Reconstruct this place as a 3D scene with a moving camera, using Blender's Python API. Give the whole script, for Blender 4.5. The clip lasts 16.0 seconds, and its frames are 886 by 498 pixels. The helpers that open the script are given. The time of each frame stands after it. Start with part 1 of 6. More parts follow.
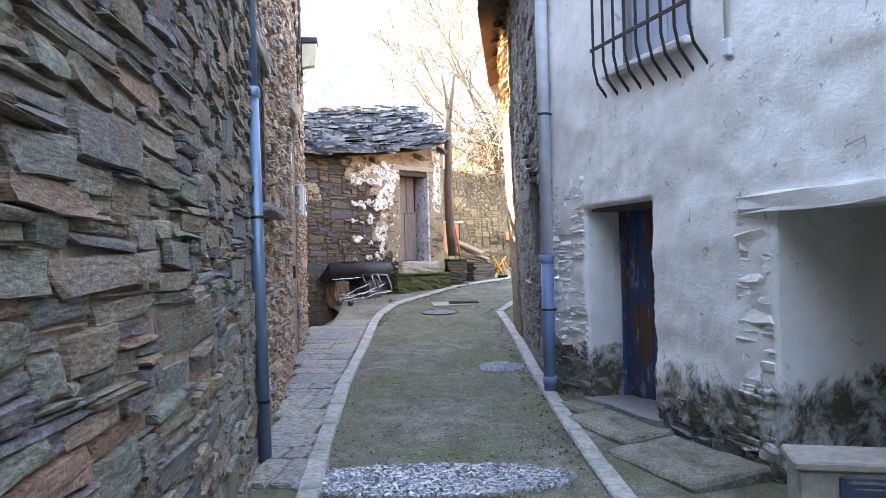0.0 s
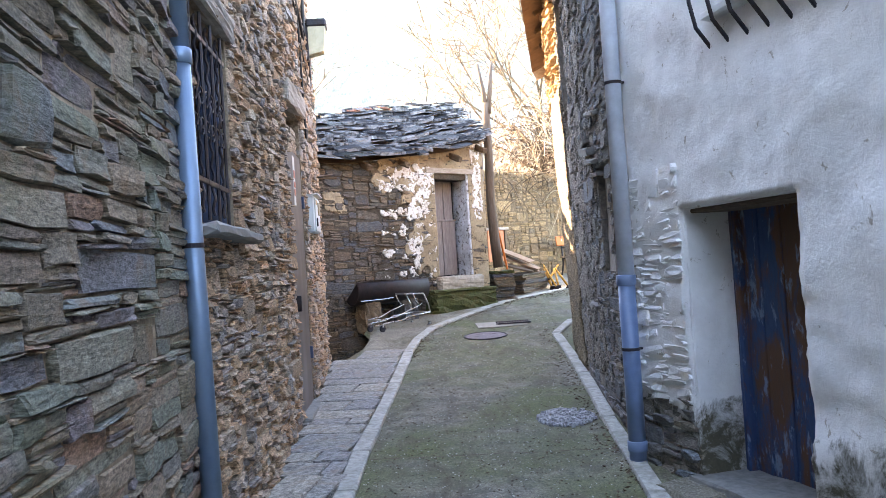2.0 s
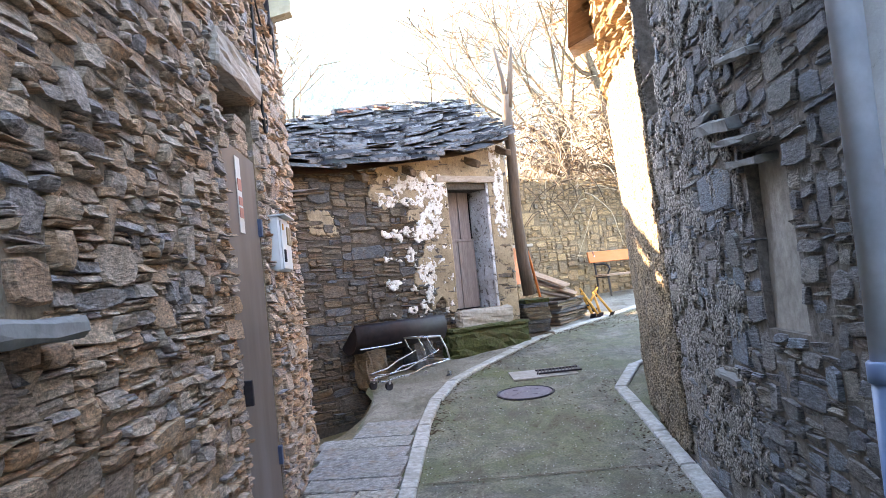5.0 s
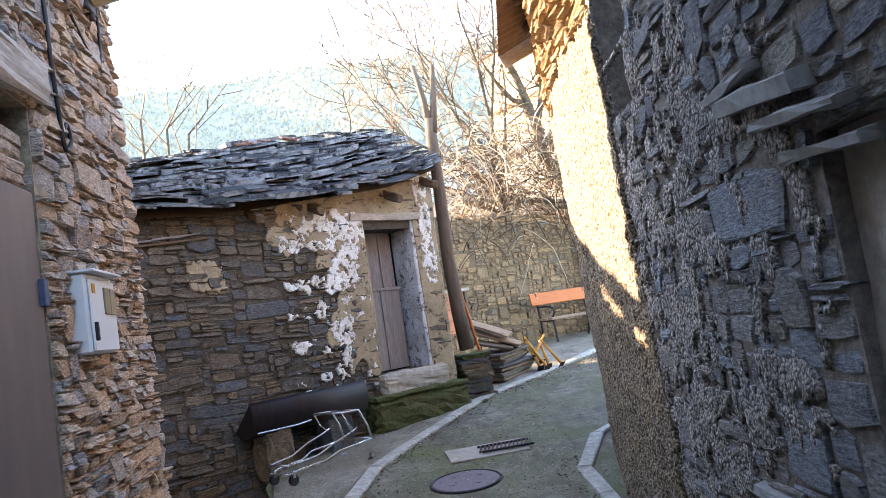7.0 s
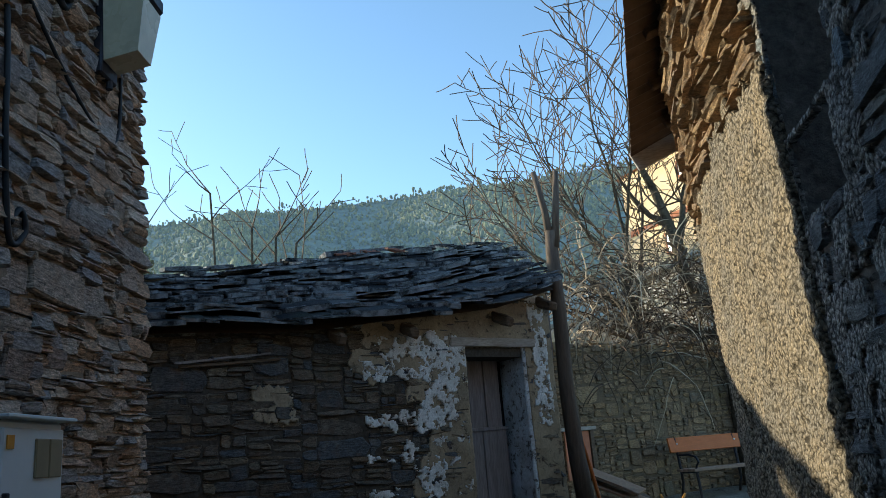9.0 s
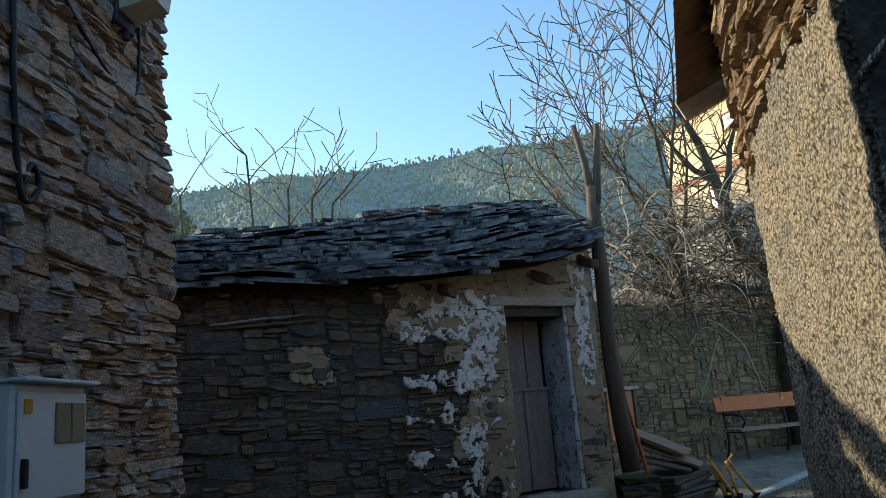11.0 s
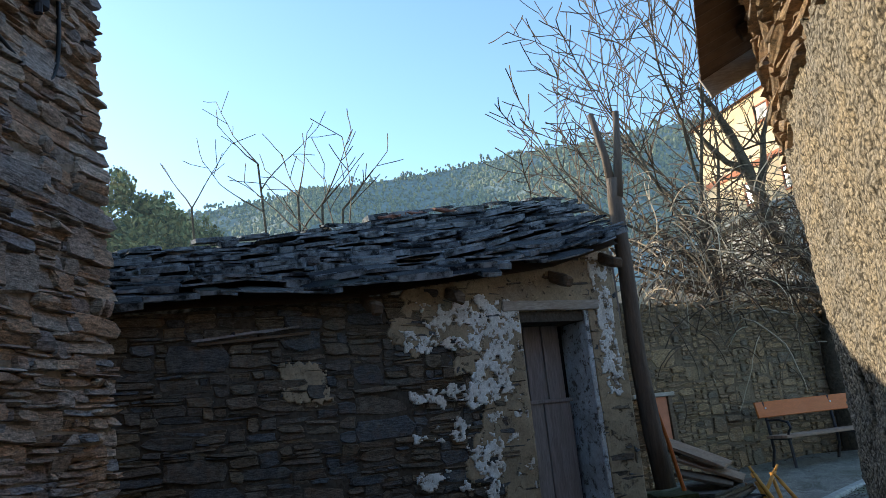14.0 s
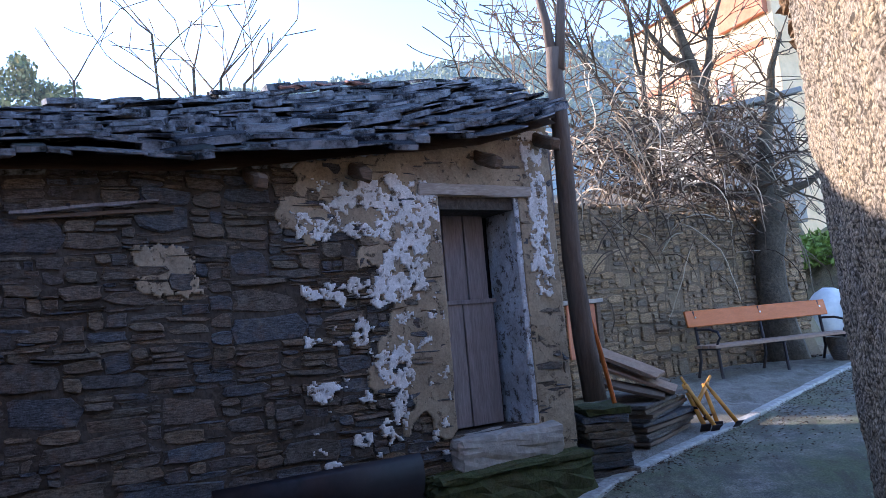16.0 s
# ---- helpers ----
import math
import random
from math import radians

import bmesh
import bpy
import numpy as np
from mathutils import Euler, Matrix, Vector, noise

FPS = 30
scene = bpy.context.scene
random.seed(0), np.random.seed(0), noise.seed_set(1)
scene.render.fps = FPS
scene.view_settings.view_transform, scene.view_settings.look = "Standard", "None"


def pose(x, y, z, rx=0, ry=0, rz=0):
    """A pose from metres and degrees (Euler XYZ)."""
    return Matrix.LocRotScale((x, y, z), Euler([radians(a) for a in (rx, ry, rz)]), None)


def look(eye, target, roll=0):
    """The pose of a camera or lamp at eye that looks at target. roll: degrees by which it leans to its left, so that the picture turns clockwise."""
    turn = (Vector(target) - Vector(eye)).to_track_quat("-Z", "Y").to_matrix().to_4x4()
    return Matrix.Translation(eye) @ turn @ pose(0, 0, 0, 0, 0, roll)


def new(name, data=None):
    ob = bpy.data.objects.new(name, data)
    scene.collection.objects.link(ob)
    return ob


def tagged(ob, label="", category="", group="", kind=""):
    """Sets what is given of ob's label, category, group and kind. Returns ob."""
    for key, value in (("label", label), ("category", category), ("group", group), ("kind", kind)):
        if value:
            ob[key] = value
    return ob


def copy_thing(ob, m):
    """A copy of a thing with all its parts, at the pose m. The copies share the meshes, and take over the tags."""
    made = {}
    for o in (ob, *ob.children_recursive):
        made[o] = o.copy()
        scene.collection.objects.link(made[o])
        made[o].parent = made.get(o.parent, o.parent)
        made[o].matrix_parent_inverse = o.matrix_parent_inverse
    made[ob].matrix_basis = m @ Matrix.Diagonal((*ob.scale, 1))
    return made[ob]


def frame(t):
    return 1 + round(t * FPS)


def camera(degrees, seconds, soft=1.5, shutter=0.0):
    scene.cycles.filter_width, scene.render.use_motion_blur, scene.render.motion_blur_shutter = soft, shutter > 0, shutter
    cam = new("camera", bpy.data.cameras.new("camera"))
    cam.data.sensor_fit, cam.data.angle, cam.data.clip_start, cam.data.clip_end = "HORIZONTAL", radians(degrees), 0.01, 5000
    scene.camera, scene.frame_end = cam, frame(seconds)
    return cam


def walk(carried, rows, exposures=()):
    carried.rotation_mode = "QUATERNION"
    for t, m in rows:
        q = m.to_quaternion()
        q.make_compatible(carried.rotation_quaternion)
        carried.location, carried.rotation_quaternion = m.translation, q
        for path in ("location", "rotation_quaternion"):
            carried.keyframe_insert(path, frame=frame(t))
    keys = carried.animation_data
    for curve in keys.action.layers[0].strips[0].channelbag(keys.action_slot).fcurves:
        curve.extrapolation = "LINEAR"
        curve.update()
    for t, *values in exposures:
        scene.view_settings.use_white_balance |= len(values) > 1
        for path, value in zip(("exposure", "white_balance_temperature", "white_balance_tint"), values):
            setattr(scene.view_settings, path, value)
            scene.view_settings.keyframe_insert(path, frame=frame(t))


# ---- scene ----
LENS, LEAN = 59.6, -1.35
cam = camera(LENS, 16.0, soft=0.8)
PATH = [
    (0, (0.010, 0.042, 1.311), (0.008, 1.802, 1.337), -2.7),
    (0.5, (0.048, 0.444, 1.336), (-0.031, 2.203, 1.348), -2.7),
    (1, (0.021, 0.907, 1.380), (-0.080, 2.664, 1.390), -3.4),
    (1.5, (0.083, 1.409, 1.421), (-0.046, 3.164, 1.445), -4.0),
    (2, (0.060, 1.841, 1.457), (-0.046, 3.597, 1.502), -5.0),
    (2.5, (0.005, 2.218, 1.514), (-0.063, 3.976, 1.571), -6.5),
    (3, (0.020, 2.637, 1.553), (-0.070, 4.394, 1.606), -7.1),
    (3.5, (-0.042, 3.040, 1.567), (-0.153, 4.796, 1.622), -6.9),
    (3.7, (-0.082, 3.201, 1.607), (-0.186, 4.957, 1.668), -7.0),
    (5.8, (-0.261, 5.162, 1.771), (-0.419, 6.912, 1.870), -7.7),
    (6, (-0.248, 5.307, 1.797), (-0.440, 7.053, 1.910), -8.0),
    (6.5, (-0.209, 5.770, 1.814), (-0.324, 7.520, 1.954), -9.0),
    (7, (-0.109, 6.153, 1.839), (-0.071, 7.906, 1.994), -9.9),
    (7.5, (0.001, 6.478, 1.908), (0.042, 8.224, 2.118), -8.7),
    (8, (0.013, 6.836, 1.958), (0.062, 8.566, 2.276), -7.4),
    (8.5, (0.060, 7.165, 1.994), (0.010, 8.877, 2.399), -7.7),
    (9, (0.100, 7.498, 2.068), (-0.121, 9.183, 2.526), -6.1),
    (9.5, (0.084, 7.616, 2.070), (-0.203, 9.297, 2.503), -5.8),
    (9.7, (0.073, 7.633, 2.066), (-0.224, 9.317, 2.487), -6.1),
    (11.8, (0.129, 7.709, 2.090), (-0.205, 9.394, 2.470), -5.9),
    (12, (0.146, 7.703, 2.081), (-0.191, 9.388, 2.462), -5.9),
    (12.5, (0.166, 7.778, 2.064), (-0.171, 9.465, 2.432), -5.8),
    (13, (0.081, 7.956, 2.097), (-0.251, 9.644, 2.470), -5.5),
    (13.5, (0.073, 8.100, 2.114), (-0.269, 9.781, 2.507), -6.0),
    (14, (0.194, 8.323, 2.145), (-0.197, 9.991, 2.551), -7.4),
    (14.5, (0.255, 8.520, 2.135), (-0.147, 10.192, 2.510), -8.4),
    (15, (0.170, 8.771, 2.143), (-0.163, 10.470, 2.458), -8.9),
    (15.5, (0.062, 9.133, 2.138), (-0.172, 10.857, 2.398), -8.8),
    (16, (0.074, 9.464, 2.089), (-0.190, 11.193, 2.278), -6.4),
]

walk(cam, [(t, pose(0, 0, 0, 0, LEAN, 0) @ look(eye, target, roll)) for t, eye, target, roll in PATH],
     exposures=[(0, 4.45, 8000, 22), (3.7, 4.5, 8000, 22), (5.8, 4.15, 7500, 20), (6.5, 3.8, 7400, 20), (7.0, 3.75, 7300, 21), (7.5, 3.35, 7100, 18),
                (8.0, 2.45, 6400, 9), (8.5, 1.6, 6000, 3), (9.0, 1.1, 5700, -1), (9.7, 1.1, 5700, -1), (12.5, 1.3, 5750, 3), (14.5, 1.35, 5650, 4),
                (15.2, 1.7, 5500, 17), (16.0, 2.3, 5300, 24)])

# ---- world and sun ----
SUN_DIR = Vector((-0.90, 0.28, 0.0)).normalized()   # towards the sun, on plan
SUN_UP = radians(14.8)
world = bpy.data.worlds.new("sky")
scene.world = world
world.use_nodes = True
wn = world.node_tree.nodes
sky = wn.new("ShaderNodeTexSky")
sky.sky_type = "NISHITA"
sky.sun_disc = False
sky.sun_elevation = SUN_UP
sky.sun_rotation = math.atan2(SUN_DIR.x, SUN_DIR.y)
sky.altitude, sky.air_density, sky.dust_density, sky.ozone_density = 500, 1.0, 0.6, 1.2
wn["Background"].inputs["Strength"].default_value = 0.15
world.node_tree.links.new(sky.outputs["Color"], wn["Background"].inputs["Color"])
sun = new("sun", bpy.data.lights.new("sun", "SUN"))
sun.data.energy, sun.data.angle, sun.data.color = 3.2, radians(0.6), (1.0, 0.80, 0.55)
to_sun = Vector((SUN_DIR.x * math.cos(SUN_UP), SUN_DIR.y * math.cos(SUN_UP), math.sin(SUN_UP)))
sun.matrix_world = look(to_sun * 60, (0, 0, 0))


# ---- materials ----
class Nodes:
    """A material's node tree, with short ways to add to it."""

    def __init__(self, name, rough=0.8, metal=0.0, spec=0.3):
        self.m = bpy.data.materials.new(name)
        self.m.use_nodes = True
        self.t = self.m.node_tree
        self.b = self.t.nodes["Principled BSDF"]
        self.b.inputs["Roughness"].default_value = rough
        self.b.inputs["Metallic"].default_value = metal
        self.b.inputs["Specular IOR Level"].default_value = spec

    def n(self, kind, **sets):
        node = self.t.nodes.new(kind)
        for k, v in sets.items():
            node.inputs[k.replace("_", " ")].default_value = v
        return node

    def link(self, a, b):
        self.t.links.new(a, b)
        return self

    def coord(self, world_space=True, scale=(1, 1, 1)):
        src = self.n("ShaderNodeNewGeometry").outputs["Position"] if world_space else self.n("ShaderNodeTexCoord").outputs["Object"]
        mp = self.n("ShaderNodeMapping", Scale=scale)
        self.link(src, mp.inputs["Vector"])
        return mp.outputs["Vector"]

    def noise(self, vec, scale, detail=6.0, rough=0.6, distort=0.0):
        nz = self.n("ShaderNodeTexNoise", Scale=scale, Detail=detail, Roughness=rough, Distortion=distort)
        self.link(vec, nz.inputs["Vector"])
        return nz.outputs["Fac"]

    def ramp(self, fac, stops, interp="LINEAR"):
        r = self.n("ShaderNodeValToRGB")
        r.color_ramp.interpolation = interp
        e = r.color_ramp.elements
        e[0].position, e[0].color = stops[0][0], (*stops[0][1], 1)
        e[1].position, e[1].color = stops[-1][0], (*stops[-1][1], 1)
        for p, c in stops[1:-1]:
            x = e.new(p)
            x.color = (*c, 1)
        self.link(fac, r.inputs["Fac"])
        return r.outputs["Color"]

    def mix(self, fac, a, b, mode="MIX"):
        mx = self.n("ShaderNodeMix")
        mx.data_type, mx.blend_type = "RGBA", mode
        for s, v in ((0, fac), (6, a), (7, b)):
            if hasattr(v, "links"):
                self.link(v, mx.inputs[s])
            elif s == 0:
                mx.inputs[0].default_value = v
            else:
                mx.inputs[s].default_value = (*v, 1)
        return mx.outputs[2]

    def math(self, op, a, b=0.0):
        mt = self.n("ShaderNodeMath")
        mt.operation = op
        for i, v in enumerate((a, b)):
            if hasattr(v, "links"):
                self.link(v, mt.inputs[i])
            else:
                mt.inputs[i].default_value = v
        return mt.outputs[0]

    def piece_random(self):
        a = self.n("ShaderNodeObjectInfo").outputs["Random"]
        b = self.n("ShaderNodeNewGeometry").outputs["Random Per Island"]
        return self.math("FRACT", self.math("ADD", a, b))

    def bump(self, height, strength=0.4, dist=0.01):
        bp = self.n("ShaderNodeBump", Strength=strength, Distance=dist)
        self.link(height, bp.inputs["Height"])
        self.link(bp.outputs["Normal"], self.b.inputs["Normal"])
        return self

    def done(self, color=None, rough=None):
        if color is not None:
            if hasattr(color, "links"):
                self.link(color, self.b.inputs["Base Color"])
            else:
                self.b.inputs["Base Color"].default_value = (*color, 1)
        if rough is not None:
            self.link(rough, self.b.inputs["Roughness"])
        return self.m


def grey_ramp(k, f, lo, hi, a=0.35, b=0.65):
    return k.ramp(f, [(a, (lo,) * 3), (b, (hi,) * 3)])


def stone_material(name, palette, moss=0.0, moss_col=(0.13, 0.15, 0.05), pale=0.25, rough=0.8, edge=None, spec=0.25, rusty=0.5):
    k = Nodes(name, rough, spec=spec)
    r = k.piece_random()
    n_ = len(palette)
    col = k.ramp(r, [((i + 0.5) / n_, c) for i, c in enumerate(palette)])
    v = k.coord(True)
    big = k.noise(v, 3.0, 5, 0.65)
    fine = k.noise(k.coord(True, (1, 1, 4.5)), 24.0, 8, 0.7)
    col = k.mix(1.0, col, grey_ramp(k, fine, 0.34, 1.6, 0.36, 0.64), "MULTIPLY")
    grit_ = k.noise(v, 110.0, 4, 0.8)
    col = k.mix(1.0, col, grey_ramp(k, grit_, 0.6, 1.35, 0.35, 0.65), "MULTIPLY")
    rust = k.noise(v, 7.0, 4, 0.6, 0.4)
    col = k.mix(grey_ramp(k, rust, 0.0, rusty, 0.52, 0.72), col, (0.27, 0.15, 0.075))
    dust = k.noise(v, 11.0, 6, 0.7)
    col = k.mix(grey_ramp(k, dust, 0.0, pale, 0.5, 0.75), col, (0.42, 0.38, 0.31))
    if moss:
        mm = k.noise(v, 1.6, 7, 0.72, 0.3)
        col = k.mix(grey_ramp(k, mm, 0.0, moss, 0.5, 0.66), col, moss_col)
    if edge:   # pale broken edges of split slates
        sep = k.n("ShaderNodeSeparateXYZ")
        k.link(k.n("ShaderNodeNewGeometry").outputs["True Normal"], sep.inputs[0])
        side = grey_ramp(k, sep.outputs["Z"], 1.0, 0.0, 0.45, 0.75)
        worn = grey_ramp(k, k.noise(v, 5.0, 6, 0.7), 0.0, 0.9, 0.42, 0.6)
        col = k.mix(k.math("MULTIPLY", side, worn), col, edge)
    h = k.math("ADD", k.math("MULTIPLY", fine, 0.7), k.math("MULTIPLY", big, 0.5))
    k.bump(h, 0.95, 0.018)
    return k.done(col, grey_ramp(k, fine, rough - 0.18, rough + 0.12))


def plain_material(name, col, rough=0.7, metal=0.0, vary=0.25, scale=14.0, bump=0.25, dist=0.004, grain=(1, 1, 1), second=None, amount=0.6, spec=0.3, local=False):
    k = Nodes(name, rough, metal, spec)
    v = k.coord(not local, grain)
    a, b = k.noise(v, scale, 7, 0.65), k.noise(v, scale * 0.17, 4, 0.6, 0.3)
    c = k.mix(1.0, col, grey_ramp(k, a, 1 - vary, 1 + vary, 0.3, 0.7), "MULTIPLY")
    c = k.mix(grey_ramp(k, b, 0.0, amount, 0.45, 0.7), c, second or tuple(x * 0.7 for x in col))
    k.bump(a, bump, dist)
    return k.done(c, grey_ramp(k, b, max(rough - 0.12, 0.05), min(rough + 0.1, 1)))


M = {}
M["slate_near"] = stone_material("slate_rubble_green_brown", [(0.20, 0.17, 0.13), (0.28, 0.23, 0.17), (0.15, 0.15, 0.155), (0.32, 0.24, 0.175), (0.22, 0.22, 0.175), (0.19, 0.16, 0.168), (0.15, 0.165, 0.178), (0.19, 0.21, 0.165), (0.27, 0.25, 0.20), (0.30, 0.19, 0.14)], 0.5, (0.20, 0.23, 0.15), pale=0.2)
M["slate_house"] = stone_material("rubble_brown", [(0.46, 0.30, 0.19), (0.55, 0.40, 0.28), (0.29, 0.28, 0.28), (0.50, 0.32, 0.19), (0.37, 0.31, 0.26), (0.56, 0.43, 0.32), (0.27, 0.25, 0.25), (0.42, 0.26, 0.16)], 0.0, pale=0.5, rusty=0.35)
M["slate_grey"] = stone_material("rubble_grey", [(0.15, 0.155, 0.168), (0.21, 0.20, 0.19), (0.105, 0.115, 0.13), (0.26, 0.235, 0.195), (0.165, 0.165, 0.165), (0.125, 0.132, 0.15), (0.19, 0.22, 0.245)], 0.15, (0.12, 0.125, 0.075), pale=0.3, rusty=0.15)
M["slate_shed"] = stone_material("rubble_shed", [(0.13, 0.10, 0.075), (0.075, 0.07, 0.068), (0.17, 0.13, 0.09), (0.06, 0.062, 0.07), (0.12, 0.10, 0.075), (0.16, 0.12, 0.08), (0.075, 0.075, 0.08), (0.09, 0.10, 0.115)], 0.2, (0.08, 0.08, 0.04), pale=0.25, rusty=0.3)
M["slate_back"] = stone_material("rubble_back_wall", [(0.29, 0.19, 0.105), (0.21, 0.145, 0.09), (0.34, 0.23, 0.125), (0.15, 0.12, 0.09), (0.29, 0.19, 0.10)], 0.25, (0.12, 0.105, 0.04), pale=0.3)
M["roof_slate"] = stone_material("roof_slate", [(0.010, 0.011, 0.015), (0.02, 0.022, 0.027), (0.013, 0.014, 0.017), (0.06, 0.062, 0.066), (0.012, 0.013, 0.017), (0.03, 0.032, 0.036), (0.11, 0.11, 0.112)], 0.22, (0.05, 0.065, 0.025), pale=0.06, rough=0.88, edge=(0.30, 0.31, 0.33), spec=0.06, rusty=0.06)
M["mortar_brown"] = plain_material("earth_mortar", (0.30, 0.235, 0.17), 0.95, vary=0.45, scale=30, bump=0.8, dist=0.015)
M["mortar_grey"] = plain_material("grey_lime_mortar", (0.19, 0.17, 0.15), 0.95, vary=0.5, scale=30, bump=0.9, dist=0.015)
M["mortar_dark"] = plain_material("dark_joint_earth", (0.075, 0.062, 0.05), 0.95, vary=0.5, scale=30, bump=0.8, dist=0.015)
M["mortar_warm"] = plain_material("warm_lime_mortar", (0.17, 0.122, 0.078), 0.95, vary=0.4, scale=34, bump=0.9, dist=0.015)


def ground_material(name, base, second, green, green_amt):
    k = Nodes(name, 0.85, spec=0.3)
    v = k.coord(True)
    a, b, c = k.noise(v, 0.9, 6, 0.65, 0.4), k.noise(v, 60.0, 4, 0.7), k.noise(v, 4.0, 9, 0.75)
    col = k.mix(grey_ramp(k, c, 0, 1, 0.42, 0.58), base, second)
    col = k.mix(grey_ramp(k, a, 0.0, green_amt, 0.4, 0.62), col, green)
    col = k.mix(1.0, col, grey_ramp(k, b, 0.55, 1.4, 0.35, 0.65), "MULTIPLY")
    dirt = k.noise(k.coord(True, (1.6, 0.6, 1)), 2.4, 9, 0.78, 0.6)
    col = k.mix(grey_ramp(k, dirt, 0.0, 0.75, 0.5, 0.62), col, (0.085, 0.07, 0.045))
    flecks = k.noise(v, 150.0, 2, 0.8)
    col = k.mix(grey_ramp(k, flecks, 0.0, 0.8, 0.58, 0.66), col, (0.04, 0.035, 0.025))
    vor = k.n("ShaderNodeTexVoronoi", Scale=38.0)
    k.link(v, vor.inputs["Vector"])
    spk = grey_ramp(k, vor.outputs["Distance"], 1.0, 0.0, 0.10, 0.17)
    msk = grey_ramp(k, k.noise(v, 2.2, 3), 0.0, 0.7, 0.45, 0.6)
    col = k.mix(k.math("MULTIPLY", spk, msk), col, (0.42, 0.41, 0.37))
    k.bump(k.math("ADD", b, k.math("MULTIPLY", c, 1.5)), 0.45, 0.008)
    return k.done(col, grey_ramp(k, c, 0.72, 0.95))


M["road"] = ground_material("worn_concrete_road", (0.115, 0.11, 0.09), (0.26, 0.24, 0.195), (0.11, 0.125, 0.05), 0.9)
M["pave"] = ground_material("concrete_pavement", (0.20, 0.18, 0.15), (0.31, 0.285, 0.24), (0.15, 0.14, 0.09), 0.6)
M["flag"] = stone_material("flagstone", [(0.27, 0.26, 0.25), (0.33, 0.31, 0.28), (0.23, 0.23, 0.24), (0.36, 0.33, 0.29)], 0.3, (0.2, 0.2, 0.13), pale=0.4, rough=0.7)
M["kerb"] = plain_material("pale_kerb_concrete", (0.40, 0.39, 0.36), 0.85, vary=0.4, scale=22, bump=0.6, second=(0.24, 0.235, 0.19), amount=0.85)


# ---- mesh helpers ----
def mesh_object(name, verts, faces, material, parent=None, smooth=False):
    me = bpy.data.meshes.new(name)
    me.from_pydata([tuple(v) for v in verts], [], faces)
    me.materials.append(material)
    if smooth:
        me.polygons.foreach_set("use_smooth", [True] * len(me.polygons))
    me.update()
    ob = new(name, me)
    if parent:
        ob.parent = parent
    return ob


def part(name, bm, material, parent=None, label="", smooth=False):
    """Links a bmesh as one mesh object under a thing or under a part."""
    bmesh.ops.recalc_face_normals(bm, faces=bm.faces)
    me = bpy.data.meshes.new(name)
    bm.to_mesh(me)
    bm.free()
    me.materials.append(material)
    if smooth:
        me.polygons.foreach_set("use_smooth", [True] * len(me.polygons))
    ob = new(name, me)
    if parent:
        ob.parent = parent
    return tagged(ob, label) if label else ob


def thing(name, label, category, group="", at=(0, 0, 0), rz=0.0, kind=""):
    ob = tagged(new(name), label, category, group, kind)
    ob.matrix_basis = pose(*at, 0, 0, rz)
    return ob


def box(bm, c, size, rot=None, bevel=0.0, segs=1):
    """Adds a box of that size at c to bm."""
    m = Matrix.Translation(c) @ (rot.to_4x4() if rot else Matrix()) @ Matrix.Diagonal((*size, 1))
    vs = bmesh.ops.create_cube(bm, size=1, matrix=m)["verts"]
    if bevel:
        es = list({e for v in vs for e in v.link_edges})
        bmesh.ops.bevel(bm, geom=es, offset=bevel, segments=segs, affect="EDGES", profile=0.6)
    return bm


def boxes(*items, bevel=0.004):
    bm = bmesh.new()
    for it in items:
        box(bm, *it, bevel=bevel)
    return bm


def rough_box(size, seed=0, jit=0.006, cuts=3, bevel=0.01):
    """A worn box: bevelled, cut and shaken."""
    rnd = random.Random(seed)
    bm = bmesh.new()
    box(bm, (0, 0, 0), size, bevel=bevel)
    bmesh.ops.subdivide_edges(bm, edges=[e for e in bm.edges if e.calc_length() > 0.08], cuts=cuts, use_grid_fill=True)
    for v in bm.verts:
        v.co += Vector((rnd.uniform(-1, 1), rnd.uniform(-1, 1), rnd.uniform(-1, 1))) * jit
    return bm


def tube(bm, pts, radius, sides=8, radii=None, cap=True):
    """Sweeps a round section along pts."""
    pts = [Vector(p) for p in pts]
    rings, side = [], None
    for i, p in enumerate(pts):
        d = (pts[min(i + 1, len(pts) - 1)] - pts[max(i - 1, 0)]).normalized()
        if side is None:
            side = d.orthogonal().normalized()
        side = (side - d * side.dot(d)).normalized()
        up = d.cross(side)
        r = radii[i] if radii else radius
        rings.append([bm.verts.new(p + (side * math.cos(2 * math.pi * j / sides) + up * math.sin(2 * math.pi * j / sides)) * r) for j in range(sides)])
    for a, b in zip(rings, rings[1:]):
        for j in range(sides):
            bm.faces.new((a[j], a[(j + 1) % sides], b[(j + 1) % sides], b[j]))
    if cap:
        bm.faces.new(rings[0][::-1])
        bm.faces.new(rings[-1])
    return bm


def interp(x, xs, ys):
    return float(np.interp(x, xs, ys))


GROUND_Y = [-6, 0, 4.4, 7.0, 8.8, 9.7, 10.6, 12.8, 14.1, 15.9, 19.4, 26, 50]
GROUND_Z = [-0.30, -0.14, 0, 0.10, 0.16, 0.207, 0.273, 0.458, 0.60, 0.757, 0.97, 1.3, 2.3]


def ground_z(y):
    return interp(y, GROUND_Y, GROUND_Z)


